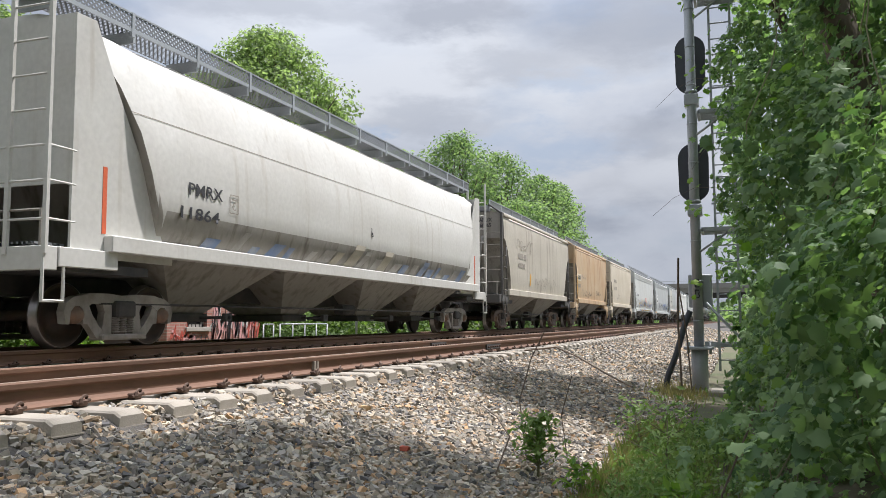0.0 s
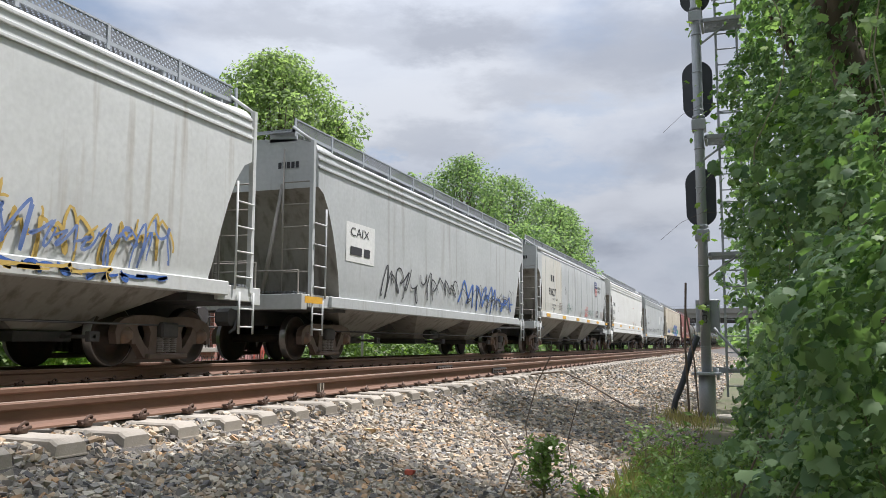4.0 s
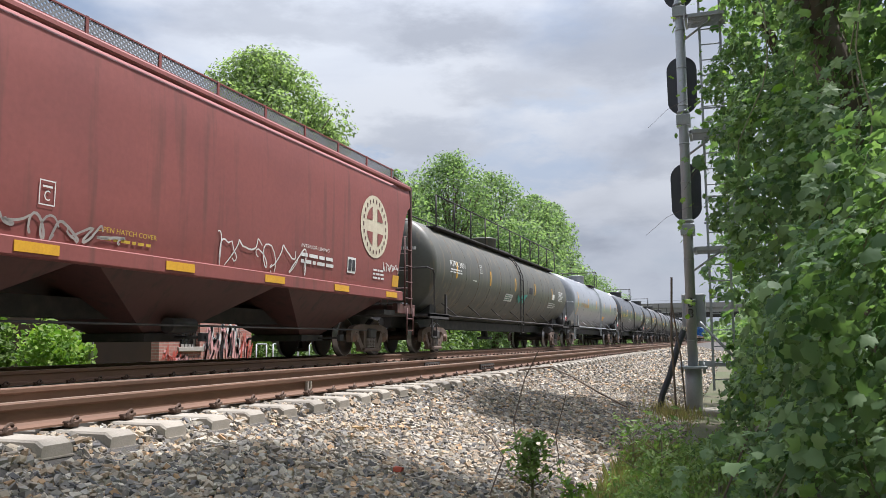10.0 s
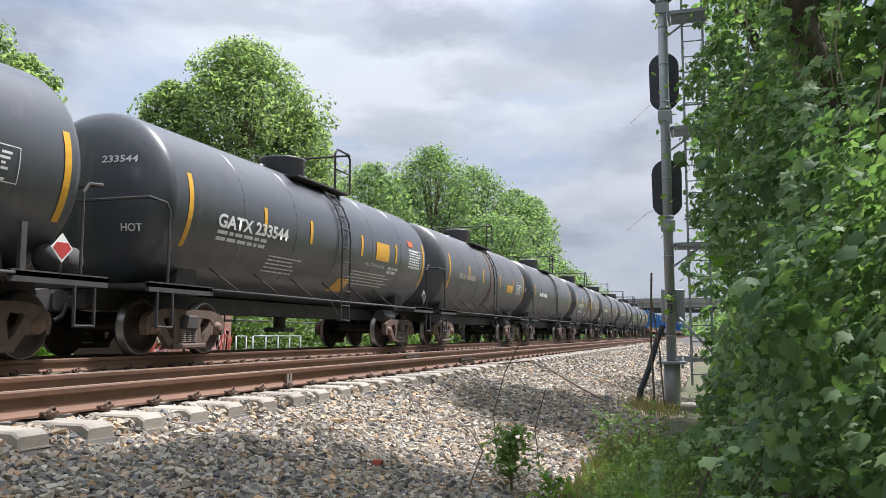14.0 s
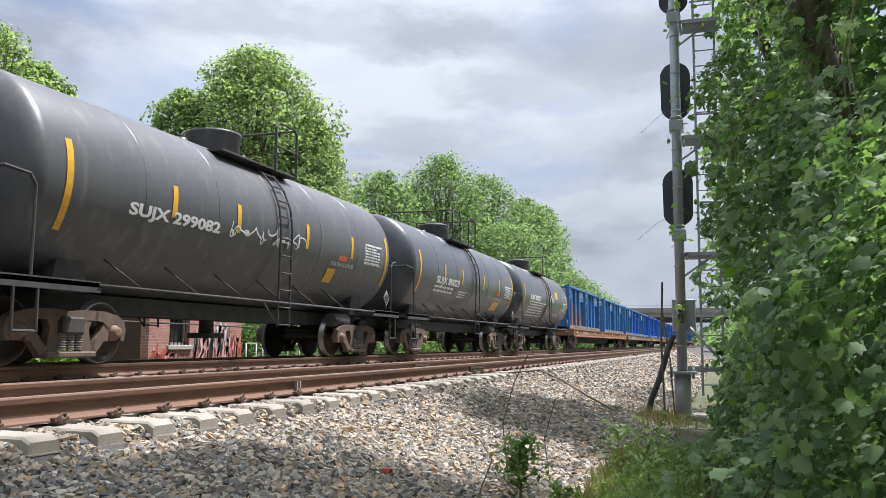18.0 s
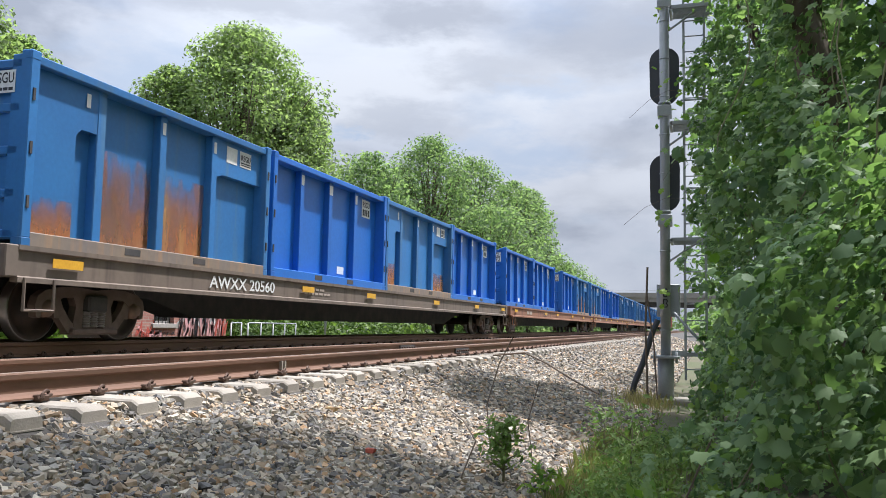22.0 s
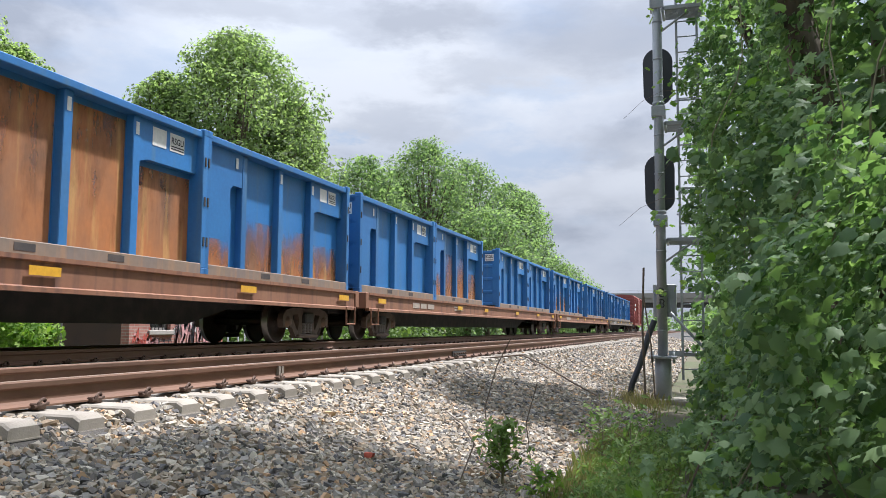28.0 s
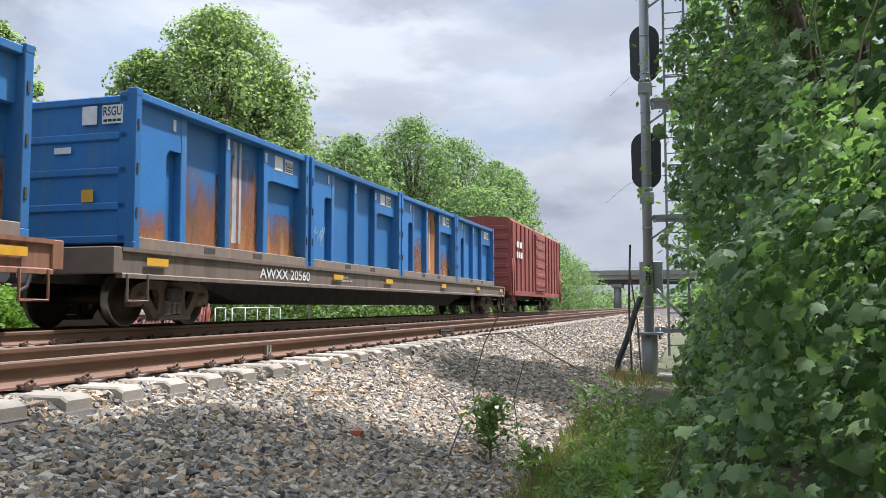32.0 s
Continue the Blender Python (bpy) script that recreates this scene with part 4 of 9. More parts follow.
ragged(P_DRIP, 0.18, 0.62, 0.05)
P_BOX = worn("red_boxcar_paint", (0.27, 0.06, 0.045), (0.22, 0.055, 0.045), (0.36, 0.17, 0.13), 0.3)


# hopper cars, from the head of the view backwards
CARS = {}
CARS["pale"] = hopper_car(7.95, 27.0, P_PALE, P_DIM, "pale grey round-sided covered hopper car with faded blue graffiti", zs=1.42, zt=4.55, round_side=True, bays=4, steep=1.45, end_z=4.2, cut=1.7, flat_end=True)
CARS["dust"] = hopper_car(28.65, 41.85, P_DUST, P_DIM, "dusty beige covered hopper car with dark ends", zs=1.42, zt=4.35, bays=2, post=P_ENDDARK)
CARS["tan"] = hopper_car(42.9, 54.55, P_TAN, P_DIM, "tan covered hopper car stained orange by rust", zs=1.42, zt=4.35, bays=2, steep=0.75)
CARS["cream"] = hopper_car(55.8, 67.8, P_CREAM, P_DIM, "cream covered hopper car with grimy ends darkened for shade", zs=1.42, zt=4.35, bays=2, steep=0.95, end_z=2.95)
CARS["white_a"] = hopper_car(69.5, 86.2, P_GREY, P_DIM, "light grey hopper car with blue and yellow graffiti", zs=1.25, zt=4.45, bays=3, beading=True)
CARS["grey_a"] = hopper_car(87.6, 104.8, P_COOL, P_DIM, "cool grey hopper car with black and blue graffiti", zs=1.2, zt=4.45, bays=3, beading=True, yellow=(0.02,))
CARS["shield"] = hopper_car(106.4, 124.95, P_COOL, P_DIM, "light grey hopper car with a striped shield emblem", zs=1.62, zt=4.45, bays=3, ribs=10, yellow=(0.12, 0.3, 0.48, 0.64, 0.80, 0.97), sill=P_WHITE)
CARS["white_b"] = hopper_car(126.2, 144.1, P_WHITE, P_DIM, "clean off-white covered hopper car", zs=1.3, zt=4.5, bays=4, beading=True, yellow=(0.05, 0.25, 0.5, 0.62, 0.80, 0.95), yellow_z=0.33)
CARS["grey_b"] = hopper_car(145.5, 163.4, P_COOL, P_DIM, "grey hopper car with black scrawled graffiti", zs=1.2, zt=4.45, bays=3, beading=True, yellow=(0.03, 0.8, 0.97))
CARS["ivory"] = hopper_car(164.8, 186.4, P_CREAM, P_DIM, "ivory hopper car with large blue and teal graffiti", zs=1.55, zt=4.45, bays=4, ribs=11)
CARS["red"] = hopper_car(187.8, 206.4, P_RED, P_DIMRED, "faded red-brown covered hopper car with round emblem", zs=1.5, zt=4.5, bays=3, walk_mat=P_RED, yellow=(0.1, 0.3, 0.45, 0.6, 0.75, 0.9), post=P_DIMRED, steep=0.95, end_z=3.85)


def tank_car(q0, q1, paint, label, r=1.47, zc=2.52, long_rail=False, bands=(), rust_band=False, rail_mat=None, head_y=1.1, hoops=(1,)):
    """A tank car: shell with dished heads, saddle sills, walkway rail, dome, ladders and running gear."""
    L = q1 - q0
    car = new("tank_car")
    tagged(car, label, "tank car", "cars of the train")
    bm = bmesh.new()
    a, b, h = 0.28, L - 0.28, 0.46      # dished heads
    prof = [(a - h * math.cos(radians(k)) + h, r * math.sin(radians(k)) ** 0.86) for k in (4, 12, 22, 34, 47, 60, 70, 78, 84, 90)]
    prof = prof + [(a + h + (b - a - 2 * h) * i / 6, r) for i in range(1, 6)] + [(L - s, rr) for s, rr in reversed(prof)]
    turned(bm, prof, "y", 48, (0, 0, zc))
    bmesh.ops.recalc_face_normals(bm, faces=bm.faces)
    part("shell", bm, paint, car)

    def skin(z):
        return math.sqrt(max(0.05, r * r - (z - zc) ** 2))
    seams = 13 if long_rail else 5
    for k in range(1, seams + 1):     # weld seams round the shell
        y = a + h + (b - a - 2 * h) * k / (seams + 1)
        bm = bmesh.new()
        turned(bm, [(y - 0.02, r - 0.01), (y - 0.006, r + 0.006), (y + 0.006, r + 0.006), (y + 0.02, r - 0.01)], "y", 40, (0, 0, zc))
        part("weld_seam", bm, P_SEAMRUST if long_rail and k % 2 else paint, car)
    bm = bmesh.new()          # stub sills, saddles
    box(bm, -0.3, 0.3, 0.1, L - 0.1, 0.74, 1.04)
    for y in (1.7, L - 1.7):
        slab(bm, [(y - 0.35, 1.0), (y + 0.35, 1.0), (y + 0.25, 1.45), (y - 0.25, 1.45)], -1.0, 1.0)
    part("stub_sill", bm, M_UNDER, car)
    for end in (0, 1):
        def Yf(v):
            return v if end == 0 else L - v
        bm = bmesh.new()
        y0, y1 = sorted((Yf(0.05), Yf(1.75)))
        box(bm, -1.5, 1.5, y0, y1 if end == 0 else y1, 1.05, 1.11)
        box(bm, 1.44, 1.5, y0, y1, 0.98, 1.13)
        box(bm, -1.5, -1.44, y0, y1, 0.98, 1.13)
        part("end_platform", bm, M_UNDER, car)
        bm = bmesh.new()      # end handrails and steps
        pipe(bm, [(1.46, Yf(0.55), 1.1), (1.46, Yf(0.55), 2.25), (1.46, Yf(0.45), 2.38), (1.40, Yf(0.12), 2.42), (-1.40, Yf(0.12), 2.42), (-1.46, Yf(0.45), 2.38), (-1.46, Yf(0.55), 1.1)], 0.022)
        for s in (1, -1):
            pipe(bm, [(s * 1.48, Yf(0.28), 1.05), (s * 1.48, Yf(0.28), 0.45), (s * 1.48, Yf(0.66), 0.45), (s * 1.48, Yf(0.66), 1.05)], 0.02)
        part("handrail", bm, rail_mat or M_UNDER, car)
    for s in (1, -1):
        bm = bmesh.new()      # side rail low along the shell, on slanting brackets
        rod(bm, (s * 1.5, 1.7, 1.08), (s * 1.5, L - 1.7, 1.08), 0.024, 8)
        k = 2.6
        while k < L - 2.2:
            rod(bm, (s * 1.5, k, 1.08), (s * (skin(1.5) + 0.01), k - 0.32, 1.5), 0.016, 6)
            k += (L - 4.6) / 6
        part("side_rail", bm, rail_mat or M_UNDER, car)
    m = L / 2
    zt = zc + r
    bm = bmesh.new()          # manway dome with fittings
    turned(bm, [(zt - 0.12, 0.52), (zt + 0.36, 0.52), (zt + 0.38, 0.55), (zt + 0.43, 0.55), (zt + 0.46, 0.44)], "z", 20, (0, m, 0))
    rod(bm, (0.1, m + 0.9, zt - 0.05), (0.1, m + 0.9, zt + 0.18), 0.09, 10)
    rod(bm, (-0.1, m - 0.9, zt - 0.05), (-0.1, m - 0.9, zt + 0.15), 0.12, 10)
    part("manway_dome", bm, paint, car)
    bm = bmesh.new()
    half = L * 0.42 if long_rail else 1.35
    box(bm, 0.62, 1.12, m - half, m + half, zt - 0.26, zt - 0.22)
    box(bm, -1.12, -0.62, m - half, m + half, zt - 0.26, zt - 0.22)
    part("top_walkway", bm, M_UNDER, car)
    for s in (1, -1):         # railing round the top platform
        bm = bmesh.new()
        x = s * 1.12
        if long_rail:
            k = m - half
            while k <= m + half + 0.01:
                rod(bm, (x, k, zt - 0.24), (x, k, zt + 0.72), 0.026, 6)
                k += half / 5
            rod(bm, (x, m - half, zt + 0.72), (x, m + half, zt + 0.72), 0.024, 6)
        else:
            for sg in hoops:
                pipe(bm, [(x, m + sg * 0.5, zt - 0.24), (x, m + sg * 0.5, zt + 0.62), (x, m + sg * 0.62, zt + 0.74), (x, m + sg * (half - 0.1), zt + 0.74), (x, m + sg * half, zt + 0.62), (x, m + sg * half, zt - 0.24)], 0.026, 6)
                rod(bm, (x, m + sg * 0.5, zt + 0.25), (x, m + sg * half, zt + 0.25), 0.02, 6)
                part("top_railing", bm, M_UNDER, car)
                bm = bmesh.new()
            bm.free()
            continue
        part("top_railing", bm, M_UNDER, car)
    bm = bmesh.new()
    if not long_rail:
        for sg in hoops:
            pipe(bm, [(1.12, m + sg * half, zt + 0.74), (-1.12, m + sg * half, zt + 0.74)], 0.026, 6)
            part("top_railing", bm, M_UNDER, car)
            bm = bmesh.new()
    bm.free()
    for s in (1, -1):         # side ladder following the shell
        bm = bmesh.new()
        for dy in (-0.22, 0.22):
            pts = [(s * 1.5, m + 0.3 + dy, 0.62), (s * 1.53, m + 0.3 + dy, zc)]
            pts += [(s * (r + 0.06) * math.cos(radians(k)), m + 0.3 + dy, zc + (r + 0.06) * math.sin(radians(k))) for k in (15, 30, 45, 58)]
            pipe(bm, pts, 0.022, 6)
        for z in [0.66 + 0.33 * k for k in range(6)]:
            rod(bm, (s * 1.52, m + 0.08, z), (s * 1.52, m + 0.52, z), 0.016, 6)
        for k in (8, 20, 32, 44, 56):
            x, z = s * (r + 0.06) * math.cos(radians(k)), zc + (r + 0.06) * math.sin(radians(k))
            rod(bm, (x, m + 0.08, z), (x, m + 0.52, z), 0.016, 6)
        rod(bm, (s * 1.5, m + 0.08, 0.64), (s * 1.5, m - 0.5, 1.1), 0.016, 6)
        part("side_ladder", bm, rail_mat or M_UNDER, car)
    if rust_band:
        bm = bmesh.new()
        turned(bm, [(m - 0.30, r - 0.02), (m - 0.29, r + 0.016), (m - 0.02, r + 0.016), (m, r - 0.02)], "y", 40, (0, 0, zc))
        part("saddle_band", bm, material("rusty_strap_steel", (0.16, 0.10, 0.075), (0.09, 0.07, 0.06), rough=0.8, scale=3), car)
    for f in bands:           # upright reflective strips
        bm = bmesh.new()
        big = f < 0.09 or f > 0.91
        y = head_y if f < 0.09 else L - 0.9 if f > 0.91 else f * L
        patch(bm, y - 0.06, y + 0.06, zc - (0.75 if big else 0.28), zc + (0.45 if big else 0.22), skin, 0.008, 8)
        part("reflector", bm, M_YELLOW, car)
    if r == 1.5:              # reservoir and upright on the end platform of the long cars
        bm = bmesh.new()
        turned(bm, [(L - 0.95, 0.05), (L - 0.93, 0.15), (L - 0.86, 0.20), (L - 0.38, 0.20), (L - 0.31, 0.15), (L - 0.29, 0.05)], "y", 16, (1.15, 0, 1.33))
        part("end_reservoir", bm, M_UNDER, car)
        for y in (L - 1.6, 1.55):
            bm = bmesh.new()
            box(bm, 1.42, 1.48, y, y + 0.09, 1.1, 1.72)
            part("platform_post", bm, rail_mat or M_UNDER, car)
    bm = bmesh.new()
    rod(bm, (0.9, L - 2.9, 0.85), (0.9, L - 2.1, 0.85), 0.16, 10)
    part("air_reservoir", bm, M_UNDER, car)
    bm = bmesh.new()
    rod(bm, (0, m, 1.05), (0, m, 0.45), 0.14, 10)
    box(bm, -0.25, 0.25, m - 0.25, m + 0.25, 0.40, 0.5)
    part("outlet_valve", bm, M_UNDER, car)
    add_gear(car, L, 1.7, q0)
    riding(car, q0)
    return car, skin, L


B6 = (0.085, 0.258, 0.40, 0.60, 0.77, 0.92)
CARS["olive"] = tank_car(207.5, 228.9, P_TANKOLIVE, "long grimy olive tank car with a full-length top railing", zc=2.55, r=1.5, long_rail=True, bands=(0.12, 0.3, 0.47, 0.63, 0.8))
CARS["greytank"] = tank_car(230.2, 249.4, P_TANKGREY, "grey tank car with orange stencils", zc=2.55, r=1.5, bands=(0.085, 0.270, 0.432, 0.606, 0.766, 0.93), rail_mat=M_GALV, head_y=1.75)
CARS["black_a"] = tank_car(250.3, 268.8, P_TANK, "glossy black tank car with yellow stencils", zc=2.55, r=1.5, bands=(0.085, 0.262, 0.419, 0.589, 0.739, 0.93), head_y=1.16)
CARS["black_b"] = tank_car(269.6, 283.2, P_TANK, "black tank car with white stencils and yellow placards", bands=B6)
CARS["dusty_a"] = tank_car(283.9, 297.2, P_TANKDUSTY, "dusty black tank car with a rusty saddle band", bands=B6, rust_band=True)
CARS["dusty_b"] = tank_car(297.9, 310.8, P_TANKDUSTY, "dusty grey-black tank car", bands=(0.09, 0.92))
CARS["black_c"] = tank_car(311.4, 324.3, P_TANK, "black tank car with a rusty saddle band and white stencils", bands=B6, rust_band=True)
CARS["black_d"] = tank_car(325.0, 337.8, P_TANKDUSTY, "grey-black tank car lettered for molten sulfur", bands=B6)
CARS["black_e"] = tank_car(338.4, 351.3, P_TANKDUSTY, "black tank car with white graffiti", bands=B6)
CARS["black_f"] = tank_car(351.9, 364.8, P_TANK, "black tank car with a sulphur placard", bands=B6, hoops=(-1, 1))
CARS["black_g"] = tank_car(365.2, 377.5, P_TANK, "black tank car with a rusty saddle band", bands=(0.085, 0.92), rust_band=True)


def flat_car(q0, q1, paint, label):
    L = q1 - q0
    car = new("flat_car")
    tagged(car, label, "flat car", "cars of the train")
    for s in (1, -1):
        bm = bmesh.new()      # channel side sill, deeper between the trucks
        sec = [(1.40, 1.22), (1.46, 1.22), (1.46, 1.16), (1.42, 1.14), (1.42, 0.84), (1.46, 0.82), (1.46, 0.76), (1.34, 0.76), (1.34, 1.22)]
        loft_y(bm, [(y, [(s * x, z) for x, z in sec]) for y in (0.25, L - 0.25)])
        part("side_sill", bm, paint, car)
        for k in (0.03, 0.29, 0.42, 0.62, 0.8, 0.955):
            bm = bmesh.new()
            box(bm, min(s * 1.462, s * 1.47), max(s * 1.462, s * 1.47), k * L, k * L + 0.55, 0.97, 1.09)
            part("reflector", bm, M_YELLOW, car)
    bm = bmesh.new()
    box(bm, -1.40, 1.40, 0.25, L - 0.25, 1.17, 1.225)
    part("deck", bm, paint, car)
    bm = bmesh.new()
    slab(bm, [(0.2, 0.70), (4.2, 0.70), (5.6, 0.38), (L - 5.6, 0.38), (L - 4.2, 0.70), (L - 0.2, 0.70), (L - 0.2, 1.16), (0.2, 1.16)], -0.35, 0.35)
    bmesh.ops.recalc_face_normals(bm, faces=bm.faces)
    part("centre_sill", bm, M_UNDER, car)
    for k in range(14):
        bm = bmesh.new()
        y = 1 + (L - 2) * k / 13
        for s in (-1, 1):
            box(bm, min(s * 0.36, s * 1.335), max(s * 0.36, s * 1.335), y - 0.06, y + 0.06, 0.86, 1.16)
        part("crossbearer", bm, M_UNDER, car)
    for y in (0.05, L - 0.27):
        bm = bmesh.new()
        box(bm, -1.45, 1.45, y, y + 0.22, 0.82, 1.22, 0.015)
        part("end_sill", bm, paint, car)
    for s in (1, -1):
        for y in (0.35, L - 0.85):
            bm = bmesh.new()
            pipe(bm, [(s * 1.47, y, 0.82), (s * 1.47, y, 0.42), (s * 1.47, y + 0.5, 0.42), (s * 1.47, y + 0.5, 0.82)], 0.018, 6)
            part("step", bm, paint, car)
    add_gear(car, L, 2.1, q0)
    riding(car, q0)
    return car


def container_parts():
    """Two kinds of open-top waste container, made once each: an old one with a side hatch frame and a newer one with plain ribs."""
    kinds = {}
    L, W, H = 6.26, 1.22, 2.56
    for kind, paint in (("old", P_BLUEOLD), ("new", P_BLUE)):
        ob = new("waste_container")
        for s in (1, -1):
            bm = bmesh.new()
            box(bm, min(s * (W - 0.31), s * (W - 0.27)), max(s * (W - 0.31), s * (W - 0.27)), 0.1, L - 0.1, 0.16, H - 0.1)
            part("side_panel", bm, paint, ob)
            bm = bmesh.new()
            box(bm, min(s * (W - 0.31), s * W), max(s * (W - 0.31), s * W), 0.14, L - 0.14, 0.0, 0.20, 0.012)
            part("bottom_rail", bm, P_RAILWORN if kind == "old" else paint, ob)
            bm = bmesh.new()
            box(bm, min(s * (W - 0.30), s * (W - 0.03)), max(s * (W - 0.30), s * (W - 0.03)), 0.1, L - 0.1, H - 0.16, H - 0.04, 0.012)
            part("top_rail", bm, paint, ob)
            for k in (1.52, 2.98, 4.47):
                bm = bmesh.new()
                box(bm, min(s * (W - 0.28), s * (W - 0.13)), max(s * (W - 0.28), s * (W - 0.13)), k - 0.09, k + 0.09, 0.2, H - 0.16, 0.012)
                part("rib", bm, paint, ob)
            # Solid dark blocks: the shade inside the open pockets, put in as colour.
            for k in (2.0, 3.75):
                bm = bmesh.new()
                box(bm, min(s * (W - 0.05), s * (W + 0.004)), max(s * (W - 0.05), s * (W + 0.004)), k, k + 0.36, 0.06, 0.16)
                part("fork_pocket", bm, M_UNDER, ob)
            if kind == "old":     # flush plates round a recessed hatch at one end and a header at the other
                bm = bmesh.new()
                slab(bm, [(0.16, 0.2), (0.16, H - 0.16), (1.44, H - 0.16), (1.44, H - 0.80), (1.12, H - 0.80), (1.02, H - 0.90), (1.02, 0.2)], min(s * (W - 0.275), s * (W - 0.14)), max(s * (W - 0.275), s * (W - 0.14)))
                part("hatch_plate", bm, paint, ob)
                bm = bmesh.new()
                slab(bm, [(4.55, H - 0.86), (4.77, H - 0.80), (L - 0.16, H - 0.80), (L - 0.16, H - 0.16), (4.55, H - 0.16)], min(s * (W - 0.275), s * (W - 0.14)), max(s * (W - 0.275), s * (W - 0.14)))
                part("header_plate", bm, paint, ob)
        for s in (1, -1):
            for y in (0.0, L - 0.16):
                bm = bmesh.new()
                box(bm, min(s * (W - 0.31), s * W), max(s * (W - 0.31), s * W), y, y + 0.16, 0.12, H - 0.05, 0.012)
                part("corner_post", bm, paint, ob)
                for z in (0.0, H - 0.13):
                    bm = bmesh.new()
                    box(bm, min(s * (W - 0.17), s * (W + 0.004)), max(s * (W - 0.17), s * (W + 0.004)), y - 0.004, y + 0.17, z, z + 0.13, 0.015)
                    part("corner_casting", bm, paint, ob)
                for z in (0.5, 1.2, 1.9):
                    bm = bmesh.new()
                    box(bm, s * (W + 0.002) - 0.012, s * (W + 0.002) + 0.012, y + 0.05, y + 0.09, z, z + 0.16)
                    part("hinge", bm, M_UNDER, ob)
        for y, sg in ((0.04, 1), (L - 0.08, -1)):
            bm = bmesh.new()
            box(bm, -W + 0.12, W - 0.12, y, y + 0.04, 0.1, H - 0.12)
            part("end_panel", bm, paint, ob)
            for z in (0.10, 0.62, 1.18, 1.74, H - 0.24):
                bm = bmesh.new()
                a, b = (y - 0.04, y + 0.02) if sg > 0 else (y + 0.02, y + 0.08)
                box(bm, -W + 0.14, W - 0.14, a, b, z, z + 0.13, 0.02)
                part("end_beam", bm, paint, ob)
        bm = bmesh.new()
        box(bm, -W + 0.1, W - 0.1, 0.1, L - 0.1, 0.1, 0.18)
        part("floor", bm, paint, ob)
        bm = bmesh.new()      # dark load sheeted over, just below the rim
        n = 10
        grid = [[bm.verts.new((-W + 0.32 + (2 * W - 0.64) * i / 6, 0.12 + (L - 0.24) * j / n, H - 0.26 + 0.05 * noise.noise((i * 0.7, j * 0.6, 3.0)))) for i in range(7)] for j in range(n + 1)]
        for a, b in zip(grid, grid[1:]):
            for i in range(6):
                bm.faces.new((a[i], a[i + 1], b[i + 1], b[i]))
        part("load_cover", bm, M_DARKGREY, ob, "dark sheeted load")
        kinds[kind] = ob
    return kinds, L, W, H


KINDS, CL, CW, CH = container_parts()
DECK = 1.225
SCRAWLED = {572.5: (0.25, 0.95, 0.55, 1.25), 587.3: (0.25, 0.95, 0.5, 1.1)}
NUMBERS = {428.0: "1091", 436.1: "1072", 442.4: "1054", 451.4: "1223"}
rng = random.Random(5)


